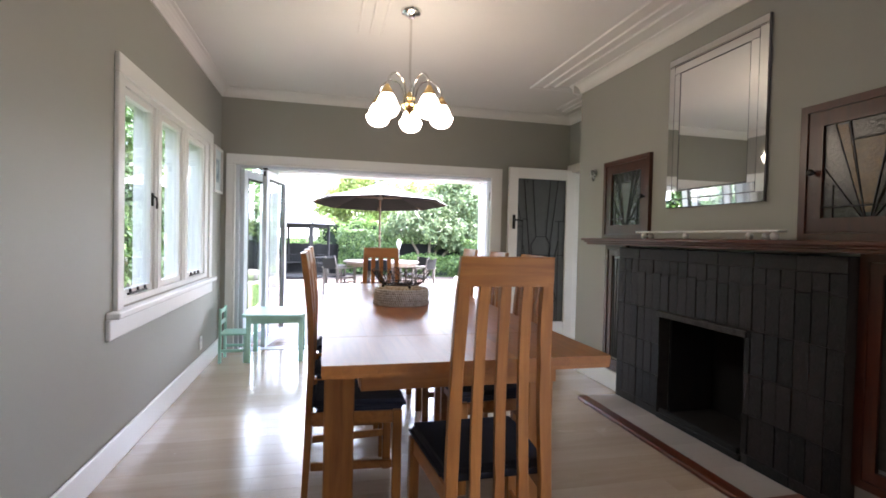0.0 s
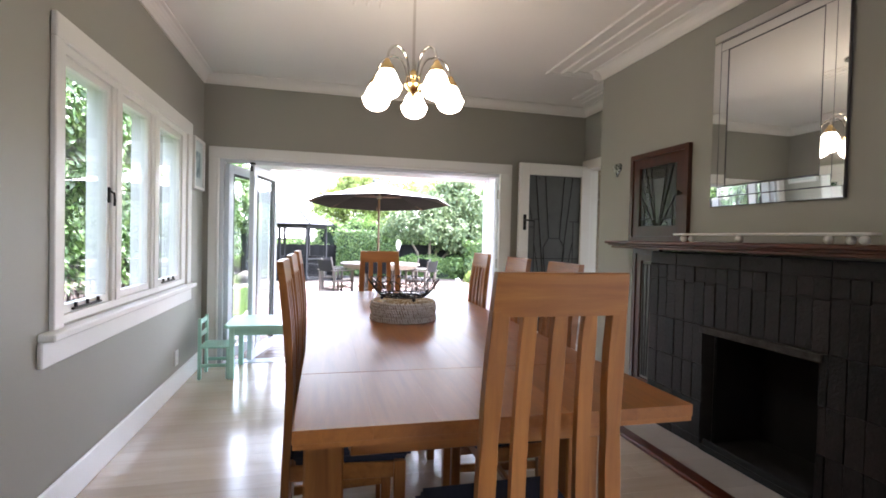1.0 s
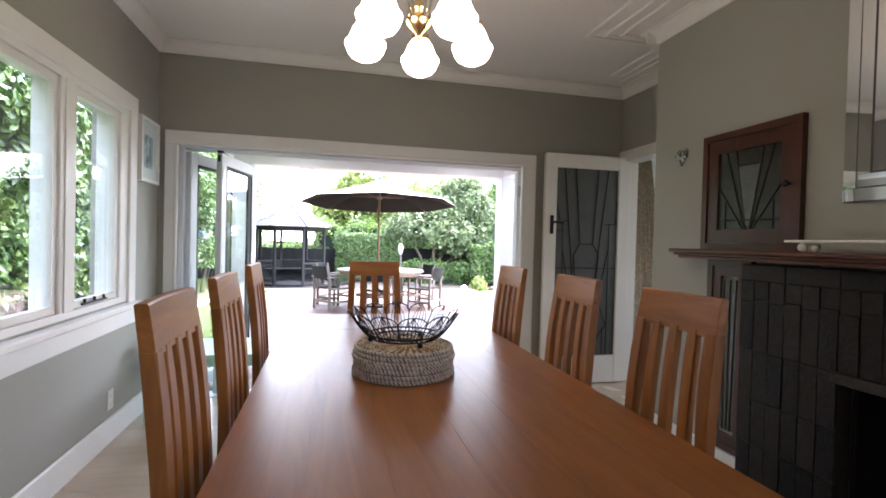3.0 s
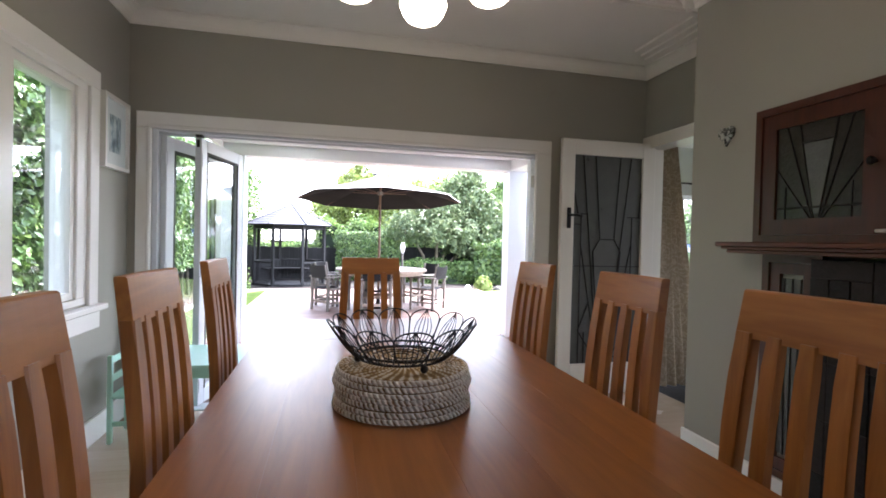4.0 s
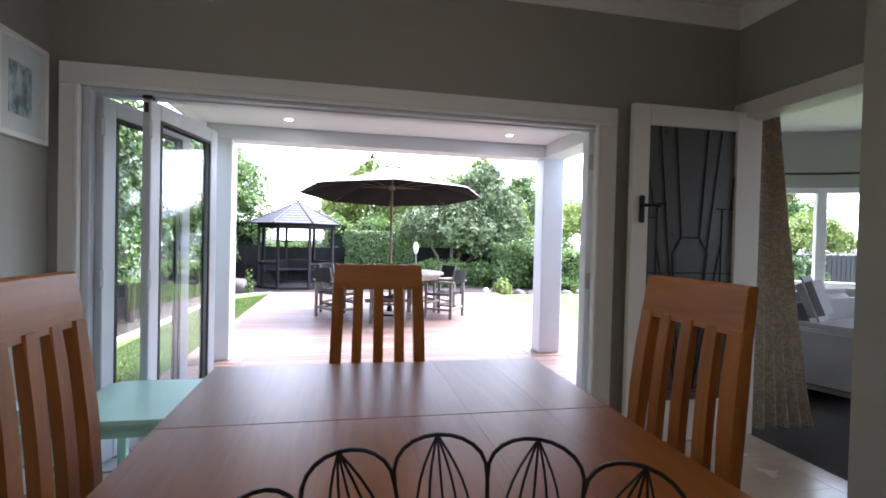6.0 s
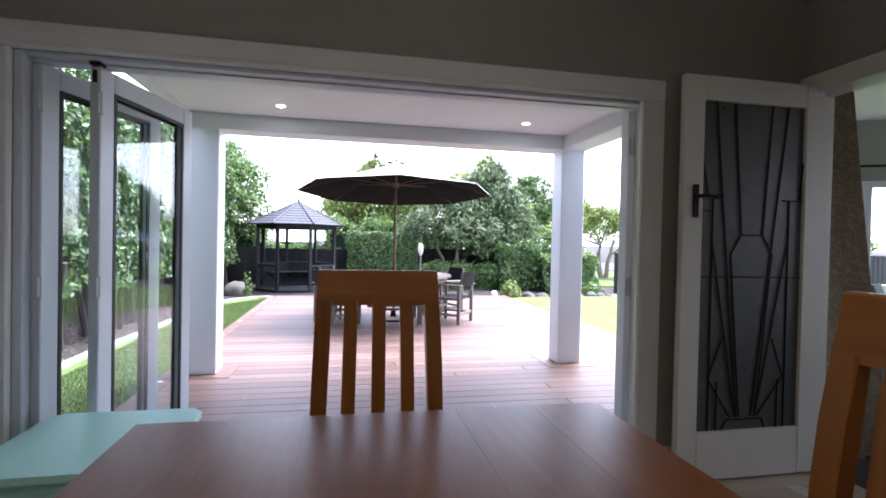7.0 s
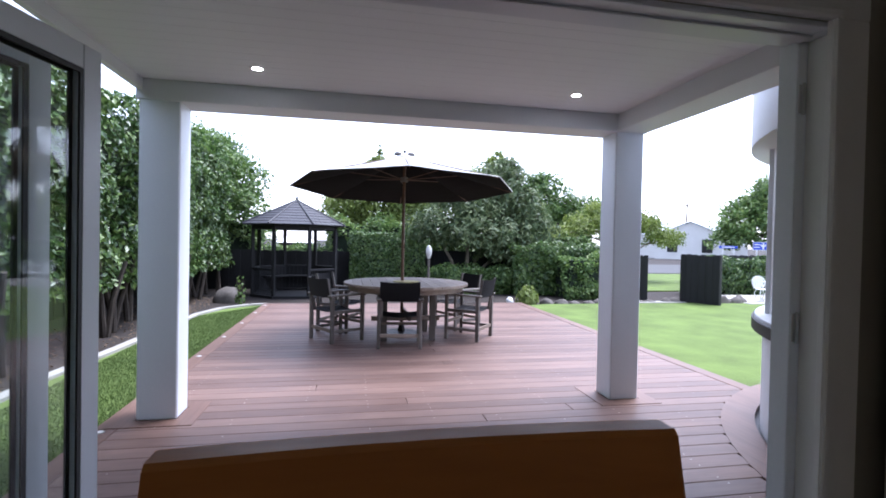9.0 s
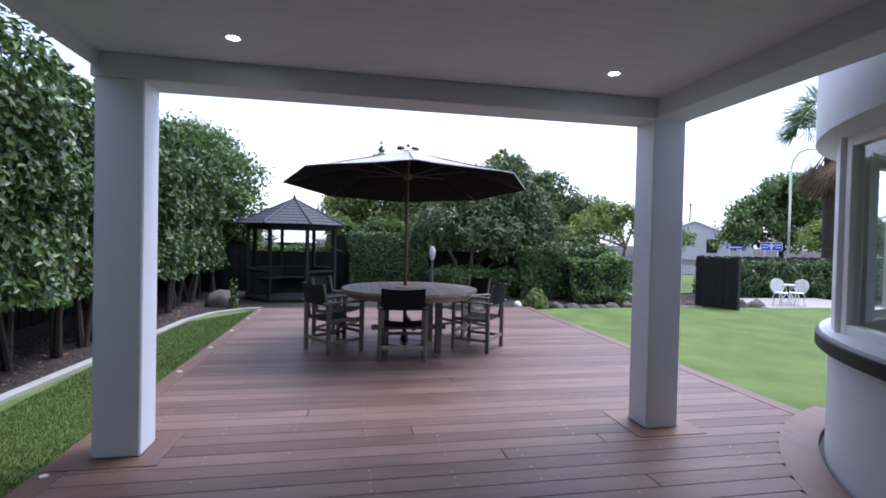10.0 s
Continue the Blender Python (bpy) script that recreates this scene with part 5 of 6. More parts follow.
for v in shaded_side.verts:
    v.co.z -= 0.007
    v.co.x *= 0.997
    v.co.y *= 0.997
for cloth in (bm, shaded_side):
    for v in cloth.verts:
        v.co.z -= LEAN * v.co.y
canopy = part("canopy", bm, m_can, umb, "canvas canopy coloured pale as lit by the sky")
part("shaded_side", shaded_side, m_under, canopy, "canvas underside coloured black as in shade")
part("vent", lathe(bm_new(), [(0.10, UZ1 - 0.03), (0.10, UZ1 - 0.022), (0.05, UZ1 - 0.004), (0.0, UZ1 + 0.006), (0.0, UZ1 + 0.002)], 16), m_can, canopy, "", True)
for dx in (-0.085, 0.085):
    part("knob", lathe(bm_new(), [(0.0, UZ1 - 0.01), (0.05, UZ1 - 0.005), (0.055, UZ1 + 0.012), (0.035, UZ1 + 0.034), (0.0, UZ1 + 0.04)], 12, (dx, 0.02, 0)), BLACK, umb, "black cap", True)
part("finial", lathe(bm_new(), [(0.0, UZ1 + 0.02), (0.02, UZ1 + 0.025), (0.022, UZ1 + 0.05), (0.0, UZ1 + 0.065)], 12), BLACK, umb, "", True)
part("hub", lathe(bm_new(), [(0.022, 1.99), (0.05, 1.99), (0.05, 2.05), (0.022, 2.05)], 16, (0, 0, 0), True), TEAK, umb)
for k in range(8):
    a = UPH + k * math.tau / 8
    c, s = math.cos(a), math.sin(a)
    rib = part("rib", rod(bm_new(), (0.03 * c, 0.03 * s, UZ1 - 0.03), (UR * 0.985 * c, UR * 0.985 * s, UZ0 - 0.012 - LEAN * UR * 0.985 * s), 0.007, None, 6), UMBW, umb)
    part("strut", rod(bm_new(), (0.045 * c, 0.045 * s, 2.02), (UR * 0.48 * c, UR * 0.48 * s, UZ1 - (UZ1 - UZ0) * 0.48 - 0.04 - LEAN * UR * 0.48 * s), 0.006, None, 6), UMBW, rib)

# ---- gazebo ----
gz = thing("gazebo", "small black-stained octagonal timber gazebo with shingled roof", "gazebo", pose(0.17, 11.0, -0.15))
GR, GE, GA = 1.0, 1.66, 2.27
oct_ = [(math.cos(radians(22.5 + 45 * k)), math.sin(radians(22.5 + 45 * k))) for k in range(8)]
part("floor", slab(bm_new(), [(x * 1.06, y * 1.06) for x, y in oct_], 0.0, 0.06), FENCEB, gz)
for k in range(8):
    x, y = oct_[k]
    x2, y2 = oct_[(k + 1) % 8]
    m = Matrix.Translation((x * GR, y * GR, 0)) @ Matrix.Rotation(math.atan2(y, x), 4, "Z")
    part("post", box((-0.035, -0.035, 0.06), (0.035, 0.035, GE), 0.004, m), FENCEB, gz)
    d = Vector((x2 - x, y2 - y, 0)) * GR
    L = d.length
    mm = Matrix.Translation((x * GR, y * GR, 0)) @ Matrix.Rotation(math.atan2(d.y, d.x), 4, "Z")
    part("top_beam", box((0.03, -0.025, GE - 0.10), (L - 0.03, 0.025, GE - 0.01), 0.003, mm), FENCEB, gz)
    if k != 5:
        part("rail", box((0.03, -0.03, 0.62), (L - 0.03, 0.03, 0.67), 0.003, mm), FENCEB, gz)
        if k in (4, 6, 7, 3):
            bm = bm_new()
            n = 9
            for i in range(-n, n + 1):
                for sgn in (1, -1):
                    xa, xb = i * 0.085, i * 0.085 + sgn * 0.55
                    za, zb = 0.07, 0.62
                    if sgn < 0:
                        xa += 0.0
                    pts = []
                    for t in range(13):
                        xx, zz = xa + (xb - xa) * t / 12, za + (zb - za) * t / 12
                        if 0.04 <= xx <= L - 0.04:
                            pts.append((xx, zz))
                    if len(pts) > 1:
                        rod(bm, mm @ Vector((pts[0][0], 0.006 * sgn, pts[0][1])), mm @ Vector((pts[-1][0], 0.006 * sgn, pts[-1][1])), 0.008, None, 4)
            part("lattice", bm, FENCEB, gz)
        else:
            w = L - 0.07
            for i in range(7):
                part("board", box((0.035 + w * i / 7 + 0.002, -0.012, 0.07), (0.035 + w * (i + 1) / 7 - 0.002, 0.012, 0.62), 0.002, mm), FENCEB, gz)
    if k in (0, 1, 2):
        part("bench", box((0.05, 0.05, 0.38), (L - 0.05, 0.36, 0.42), 0.004, mm), FENCEB, gz)
    # roof facet with overlapping shingle courses
    roof = part("roof_facet", slab(bm_new(), [(x * 1.22, y * 1.22), (x2 * 1.22, y2 * 1.22), (0, 0)], GE, GE + 0.012), FENCEB, gz)
    bm = bm_new()
    NC = 9
    for i in range(NC):
        t0, t1 = i / NC, min(1.0, (i + 1.25) / NC)
        za, zb = GE + (GA - GE) * t0 + 0.022, GE + (GA - GE) * t1 + 0.008
        a, b = Vector((x, y, 0)) * 1.24 * (1 - t0), Vector((x2, y2, 0)) * 1.24 * (1 - t0)
        c, d2 = Vector((x2, y2, 0)) * 1.24 * (1 - t1), Vector((x, y, 0)) * 1.24 * (1 - t1)
        cnt = max(1, int(round((b - a).length / 0.14)))
        for j in range(cnt):
            f0, f1 = j / cnt + 0.004, (j + 1) / cnt - 0.004
            up = Vector((0, 0, 0.014))
            q = [a.lerp(b, f0) + Vector((0, 0, za)), a.lerp(b, f1) + Vector((0, 0, za)), d2.lerp(c, f1) + Vector((0, 0, zb)), d2.lerp(c, f0) + Vector((0, 0, zb))]
            vs = [bm.verts.new(p) for p in q] + [bm.verts.new(p - up) for p in q]
            bm.faces.new(vs[:4])
            bm.faces.new(vs[4:][::-1])
            for e in range(4):
                bm.faces.new((vs[e], vs[(e + 1) % 4], vs[4 + (e + 1) % 4], vs[4 + e]))
    part("shingles", bm, SHINGLE, roof)
    part("hip_cap", rod(bm_new(), (x * 1.24, y * 1.24, GE + 0.03), (0, 0, GA + 0.02), 0.02, 0.016, 6), SHINGLE, gz)
part("finial", lathe(bm_new(), [(0, GA), (0.05, GA + 0.01), (0.03, GA + 0.05), (0.012, GA + 0.12), (0, GA + 0.13)], 10), FENCEB, gz)

# ---- neighbour's shed ----
shed = thing("garden_shed", "small pale shed with a white roof behind the fence", "shed", pose(-0.72, 19.6, -0.2))
part("wall", box((-0.62, -0.5, 0), (0.62, 0.5, 1.24)), BARK, shed)
bm = bm_new()
eave = [bm.verts.new((x * 0.8, y * 0.66, 1.24)) for x, y in ((-1, -1), (1, -1), (1, 1), (-1, 1))]
ridge = [bm.verts.new((-0.3, 0, 1.56)), bm.verts.new((0.3, 0, 1.56))]
for f in ((eave[0], eave[1], ridge[1], ridge[0]), (eave[2], eave[3], ridge[0], ridge[1]), (eave[1], eave[2], ridge[1]), (eave[3], eave[0], ridge[0]), tuple(eave[::-1])):
    bm.faces.new(f)
part("roof", bm, WHITE, shed)

# ---- fences, gate panels ----
def board_fence(name, label, a, b, h, z0=-0.16, board=0.14, group=""):
    a, b = Vector((*a, 0)), Vector((*b, 0))
    d = b - a
    L = d.length
    f = thing(name, label, "fence", Matrix.Translation((a.x, a.y, z0)) @ Matrix.Rotation(math.atan2(d.y, d.x), 4, "Z"), group)
    n = max(2, int(L / board))
    w = L / n
    me = mesh_of("board", box((-0.004, -0.010, 0.0), (w + 0.004, 0.010, h), 0.003), FENCEB)
    for i in range(n):
        piece("board", me, f, Matrix.Translation((i * w, 0.011 * (i % 2), 0.012 * math.sin(i * 2.3))))
    part("rail", box((0, 0.022, h * 0.82), (L, 0.06, h * 0.82 + 0.07), 0.003), FENCEB, f)
    part("rail", box((0, 0.022, 0.2), (L, 0.06, 0.27), 0.003), FENCEB, f)
    for x in (0.04, L - 0.04):
        part("post", box((x - 0.045, 0.0225, -0.1), (x + 0.045, 0.11, h + 0.02), 0.004), FENCEB, f)
    return f


board_fence("fence", "black-stained board fence behind the gazebo", (-3.2, 12.3), (2.4, 12.4), 1.04)
board_fence("fence", "black-stained board fence along the hedge", (-3.1, -7.5), (-3.1, 12.3), 1.5)
board_fence("fence", "black board fence behind the shrubs", (2.4, 13.2), (8.2, 11.4), 1.1)
board_fence("gate_panel", "black board gate panel beside the path", (9.07, 8.9), (9.45, 8.12), 1.17, -0.16, 0.075)
board_fence("gate_panel", "black board gate panel beside the path", (8.25, 9.3), (8.42, 9.2), 1.12, -0.16, 0.075)
board_fence("fence", "low black fence along the street", (11.3, 11.45), (24, 13.3), 1.13)

# ---- white iron garden set ----
m_wi = plain("white_cast_iron", (0.80, 0.80, 0.79), 0.5, 0.05, 8, 60, 0.2)
wc = thing("iron_chair", "white cast iron garden chair with rounded back", "chair", pose(11.13, 8.72, -0.06, 0, 0, 170) @ Matrix.Scale(0.78, 4), "white garden set")
part("seat", lathe(bm_new(), [(0, 0.36), (0.17, 0.355), (0.19, 0.37), (0.17, 0.385), (0, 0.385)], 20), m_wi, wc, "", True)
for k in range(4):
    a = radians(45 + 90 * k)
    c, s = math.cos(a), math.sin(a)
    part("leg", tube(bm_new(), [(0.13 * c, 0.13 * s, 0.36), (0.20 * c, 0.20 * s, 0.25), (0.16 * c, 0.16 * s, 0.10), (0.21 * c, 0.21 * s, 0.0)], 0.014, 6), m_wi, wc, "", True)
bm = bm_new()
tube(bm, [(0.20 * math.sin(u), -0.17 - 0.03 * math.cos(u), 0.60 + 0.19 * math.cos(u) - 0.04) for u in [-2.6 + 5.2 * i / 20 for i in range(21)]], 0.017, 6)
back = part("backrest", bm, m_wi, wc, "", True)
bm = bm_new()
disc = [(0.165 * math.sin(k * math.tau / 20), 0.56 + 0.175 * math.cos(k * math.tau / 20)) for k in range(20)]
rear, fore = [bm.verts.new((x, -0.197, z)) for x, z in disc], [bm.verts.new((x, -0.187, z)) for x, z in disc]
bm.faces.new(rear[::-1])
bm.faces.new(fore)
for k in range(20):
    bm.faces.new((rear[k], rear[(k + 1) % 20], fore[(k + 1) % 20], fore[k]))
part("panel", bm, m_wi, back, "cast openwork panel")
for u in (-0.5, -0.25, 0, 0.25, 0.5):
    part("bar", tube(bm_new(), [(0.20 * u * 1.3, -0.17, 0.38), (0.3 * u, -0.185, 0.56), (0.26 * u, -0.195, 0.73)], 0.018, 6), m_wi, back, "", True)
for z in (0.48, 0.58, 0.68):
    part("bar", tube(bm_new(), [(-0.17, -0.18, z), (0, -0.2, z + 0.015), (0.17, -0.18, z)], 0.018, 6), m_wi, back, "", True)
copy_thing(wc, pose(11.50, 8.66, -0.06, 0, 0, 100))
wtb = thing("iron_table", "small white cast iron garden table", "table", pose(11.72, 9.08, -0.06) @ Matrix.Scale(0.84, 4), "white garden set")
part("tabletop", lathe(bm_new(), [(0, 0.50), (0.20, 0.50), (0.21, 0.515), (0.20, 0.53), (0, 0.53)], 24), m_wi, wtb)
for k in range(3):
    a = radians(30 + 120 * k)
    c, s = math.cos(a), math.sin(a)
    part("leg", tube(bm_new(), [(0.10 * c, 0.10 * s, 0.5), (0.05 * c, 0.05 * s, 0.3), (0.22 * c, 0.22 * s, 0.0)], 0.014, 6), m_wi, wtb)
solid("path", box((10.45, 8.33, -0.3), (13.6, 10.1, -0.062), 0.01), CONC, "pale concrete paving under the white garden set", "paving")
solid("gate_path", box((7.9, 8.75, -0.3), (10.1, 9.0, -0.079), 0.01), CONC, "pale concrete path at the gate", "paving")

# ---- street beyond ----
solid("road", slab(bm_new(), [(6, 20), (120, 24), (120, 33), (6, 30)], -0.3, -0.13), ASPH, "grey asphalt street beyond the garden", "road")
solid("verge", slab(bm_new(), [(5, 11.5), (60, 14), (60, 20), (5, 19.6)], -0.3, -0.12), GRASS, "grass verge along the street", "lawn")


def house(name, label, m, w, d, h, ridge, wallm, roofm):
    hs = thing(name, label, "house", m)
    part("wall", box((-w / 2, -d / 2, 0), (w / 2, d / 2, h)), wallm, hs)
    bm = bm_new()
    o = 0.5
    vs = [bm.verts.new(c) for c in ((-w / 2 - o, -d / 2 - o, h), (w / 2 + o, -d / 2 - o, h), (w / 2 + o, d / 2 + o, h), (-w / 2 - o, d / 2 + o, h), (-w / 4, 0, ridge), (w / 4, 0, ridge))]
    for f in ((0, 1, 5, 4), (2, 3, 4, 5), (1, 2, 5), (3, 0, 4), (3, 2, 1, 0)):
        bm.faces.new([vs[i] for i in f])
    part("roof", bm, roofm, hs)
    bm = bm_new()
    g = w * 0.3
    vs = [bm.verts.new(c) for c in ((-g, -d / 2 - 1.6, 0), (g, -d / 2 - 1.6, 0), (g, -d / 2 - 1.6, h), (0, -d / 2 - 1.6, ridge - 0.3), (-g, -d / 2 - 1.6, h), (-g, 0, 0), (g, 0, 0), (g, 0, h), (0, 0, ridge - 0.3), (-g, 0, h))]
    for f in ((0, 1, 2, 3, 4), (0, 5, 6, 1), (1, 6, 7, 2), (4, 9, 5, 0)):
        bm.faces.new([vs[i] for i in f])
    part("gable", bm, wallm, hs)
    bm = bm_new()
    for s in (-1, 1):
        va = [bm.verts.new(c) for c in ((0, -d / 2 - 2.0, ridge - 0.2), (s * (g + 0.5), -d / 2 - 2.0, h - 0.25), (s * (g + 0.5), 0, h - 0.25), (0, 0, ridge - 0.2))]
        bm.faces.new(va)
    bmesh.ops.solidify(bm, geom=bm.faces[:], thickness=0.12)
    part("gable_roof", bm, roofm, hs)
    for x in (-g * 0.5, g * 0.5):
        wn = part("window", box((x - 0.6, -d / 2 - 1.64, 0.9), (x + 0.6, -d / 2 - 1.58, h - 0.4)), WHITE, hs)
        part("pane", box((x - 0.5, -d / 2 - 1.66, 1.0), (x + 0.5, -d / 2 - 1.635, h - 0.5)), BLACK, wn)
    return hs


house("house", "white weatherboard house with a pale grey gabled roof", pose(40.2, 49.3, -0.4, 0, 0, -35), 11, 9, 2.9, 4.5, WHITE, plain("pale_grey_roof", (0.36, 0.39, 0.42), 0.6))
pp = thing("power_pole", "tall timber power pole with a crossarm", "power pole", pose(56.5, 71, -0.3))
part("pole", rod(bm_new(), (0, 0, 0), (0.25, 0, 8.8), 0.17, 0.12, 10), PALEBARK, pp)
part("crossarm", box((-1.0, -0.06, 8.3), (1.5, 0.06, 8.45)), PALEBARK, pp)
for x in (-0.8, 0.0, 0.6, 1.2):
    part("insulator", rod(bm_new(), (x, 0, 8.45), (x, 0, 8.65), 0.05), WHITE, pp)
sl = thing("street_lamp", "tall grey curved-arm street lamp", "street lamp", pose(32.6, 29.2, -0.3))
part("pole", tube(bm_new(), [(0, 0, 0), (0, 0, 5), (0, 0, 7.2), (0.12, -0.05, 7.9), (0.5, -0.2, 8.5), (1.1, -0.4, 8.75)], 0.08, 8), STEEL, sl, "", True)
part("lamp_head", box((1.0, -0.52, 8.66), (1.6, -0.32, 8.78), 0.04, None, 2), STEEL, sl)
m_bl = plain("blue_sign_face", (0.02, 0.07, 0.55), 0.4, 0.05)


def road_sign(m, w, h, z, label, bars):
    s = thing("road_sign", label, "road sign", m)
    part("face", box((-w / 2, -0.015, z), (w / 2, 0.015, z + h), 0.01), m_bl, s, "blue sign plate")
    bm = bm_new()
    for x0, x1, z0_, z1_ in bars:
        bx(bm, (-w / 2 + x0 * w, -0.021, z + z0_ * h), (-w / 2 + x1 * w, -0.017, z + z1_ * h))
    part("markings", bm, WHITE, s, "white bars and a map symbol")
    for x in (-w * 0.3, w * 0.3):
        part("post", rod(bm_new(), (x, 0.03, 0), (x, 0.03, z + h * 0.9), 0.035), WHITE, s)
    return s


road_sign(pose(26.9, 24.9, -0.3, 0, 0, -40), 1.12, 0.52, 1.38, "blue direction sign with white markings on posts", [(0, 1, 0, .05), (0, 1, .95, 1), (0, .025, .05, .95), (.975, 1, .05, .95), (.08, .34, .62, .74), (.08, .34, .3, .42), (.68, .92, .62, .74), (.68, .92, .3, .42), (.46, .54, .12, .85), (.40, .60, .42, .62), (.36, .42, .55, .72), (.58, .64, .55, .72)])
road_sign(pose(26.4, 27.2, -0.3, 0, 0, -40), 1.08, 0.17, 1.45, "narrow blue street sign on a post", [(.15, .85, .3, .7)])

# ---- planting ----
rng = np.random.default_rng(7)


def bump3(p, s, seed=0.0):
    """A smooth value from -1 to 1 over space, to roughen outlines."""
    x, y, z = p[:, 0] * s + seed, p[:, 1] * s + seed * 1.7, p[:, 2] * s - seed
    return (np.sin(x * 1.0 + 1.3 * np.sin(y)) + np.sin(y * 1.3 + 1.1 * np.sin(z)) + np.sin(z * 1.1 + 1.2 * np.sin(x))) / 3


def hedge_leaves(n, y0, y1, z0, z1, face, back, seed, rough=0.16):
    """Leaf places on the face, top and inside of a long hedge that faces +x."""
    r = np.random.default_rng(seed)
    y = r.uniform(y0, y1, n)
    z = z0 + (z1 - z0) * r.uniform(0, 1, n) ** 0.9
    q = np.stack([np.zeros(n), y, z], 1)
    x = face + rough * bump3(q, 3.1) + 0.10 * bump3(q, 8.0, 2.0) - np.abs(r.normal(0, 0.12, n))
    top = r.uniform(0, 1, n) < 0.16
    x[top] = r.uniform(back, face, top.sum())
    z[top] = z1 + 0.22 * bump3(np.stack([x[top], y[top], np.zeros(top.sum())], 1), 2.4) - np.abs(r.normal(0, 0.1, top.sum()))
    lowcut = z0 + 0.12 * bump3(q, 2.7, 5.0)
    z = np.where(z < lowcut, lowcut + r.uniform(0, 0.25, n), z)
    nr = np.tile(np.array([0.85, 0.0, 0.45]), (n, 1))
    nr[top] = (0.1, 0, 1)
    return np.stack([x, y, z], 1), nr


hedge = thing("hedge", "tall glossy dark green clipped hedge on bare stems", "hedge")
pos, nr = hedge_leaves(15000, -7.0, 1.2, 0.50, 3.15, -1.62, -2.9, 1)
hob = cloud("leaves", pos, nr, 0.115, 0.062, HEDGEL, hedge, 11, 0.8, 0.2, 0.55)
hob["kind"] = "stuff"
pos, nr = hedge_leaves(33000, 1.2, 12.2, 0.46, 3.05, -1.55, -2.9, 2)
hob = cloud("leaves", pos, nr, 0.115, 0.060, HEDGEL, hedge, 12, 0.8, 0.2, 0.55)
hob["kind"] = "stuff"
# A dark box puts the deep shade between the leaves into colour.
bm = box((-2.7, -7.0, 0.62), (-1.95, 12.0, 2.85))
part("inner_shade", bm, plain("inner_shade_fill", (0.012, 0.022, 0.010), 0.95, 0.5, 6, 40, 1.0), hedge, "dark box standing in for shade inside the leaves")
y = -6.8
while y < 12.2:
    bm = bm_new()
    x = -1.85 + random.uniform(-0.2, 0.2)
    for k in range(random.choice((1, 2, 2))):
        tx, ty = x + random.uniform(-0.2, 0.25), y + random.uniform(-0.3, 0.3)
        tube(bm, [(x + 0.03 * k, y, -0.2), (x + (tx - x) * 0.4, y + (ty - y) * 0.5, 0.35), (tx, ty, 0.85)], 0.03, 7, False, [0.045, 0.036, 0.025])
    part("stem", bm, BARK, hedge, "", True)
    y += random.uniform(0.35, 0.6)


def tree(name, label, base, trunks, blobs, leaf, count, size, bark, seed, width=0.5, spread=0.8, droop=0.5):
    """A tree: bent tapering stems, limbs out to each mass of leaves, and leaves in ragged clumps."""
    r = np.random.default_rng(seed)
    rr = random.Random(seed)
    base = Vector(base)
    t = thing(name, label, "tree", Matrix.Translation(base))
    bm = bm_new()
    tops = []
    for dx, dy, h, rad in trunks:
        pts = [Vector((dx * 0.15, dy * 0.15, -0.15))]
        for i in range(1, 6):
            u = i / 5
            pts.append(Vector((dx * (0.15 + 0.85 * u) + rr.uniform(-0.04, 0.04) * h, dy * (0.15 + 0.85 * u) + rr.uniform(-0.04, 0.04) * h, h * u)))
        tube(bm, pts, rad, 8, False, [rad * (1.15 - 0.7 * i / 5) for i in range(6)])
        tops.append((pts, rad))
    for bxx, by, bz, sx, sy, sz in blobs:
        pts, rad = min(tops, key=lambda q: (q[0][-1] - Vector((bxx, by, bz))).length)
        a = pts[rr.choice((3, 4, 4))]
        b = Vector((bxx, by, bz))
        mid = a.lerp(b, 0.5) + Vector((rr.uniform(-0.1, 0.1), rr.uniform(-0.1, 0.1), 0.12)) * (b - a).length
        tube(bm, [a, mid, b], rad * 0.4, 6, False, [rad * 0.45, rad * 0.28, rad * 0.1])
        for q in range(3):
            e = b + Vector((rr.uniform(-sx, sx), rr.uniform(-sy, sy), rr.uniform(-0.3, sz))) * 0.7
            tube(bm, [mid, mid.lerp(e, 0.55) + Vector((0, 0, 0.05)), e], rad * 0.15, 5, False, [rad * 0.2, rad * 0.12, rad * 0.04])
    part("trunk", bm, bark, t, "", True)
    vol = np.array([b[3] * b[4] + b[3] * b[5] + b[4] * b[5] for b in blobs])
    share = (vol / vol.sum() * count).astype(int)
    allp, alln = [], []
    for (bxx, by, bz, sx, sy, sz), n in zip(blobs, share):
        # clumps on the shell of the mass, leaves round each clump
        nc = max(6, n // 26)
        d = r.normal(0, 1, (nc, 3))
        d /= np.linalg.norm(d, axis=1)[:, None]
        d[:, 2] = np.where(d[:, 2] < -0.5, -d[:, 2], d[:, 2])
        rad = r.uniform(0.55, 1.06, nc)[:, None]
        sc = np.array([sx, sy, sz])
        cpos = d * rad * sc * (1 + 0.22 * bump3(d, 3.3, seed))[:, None]
        which = r.integers(0, nc, n)
        loc = cpos[which] + r.normal(0, 1, (n, 3)) * (0.13 * (sx + sy + sz) / 3)
        allp.append(loc + np.array([bxx, by, bz]))
        nn = d[which] * 0.8
        nn[:, 2] += 0.5
        alln.append(nn)
    lv = cloud("crown", np.concatenate(allp), np.concatenate(alln), size, size * width, leaf, t, seed + 50, droop, 0.22, spread)
    lv["label"] = "crown of many small leaves"
    return t


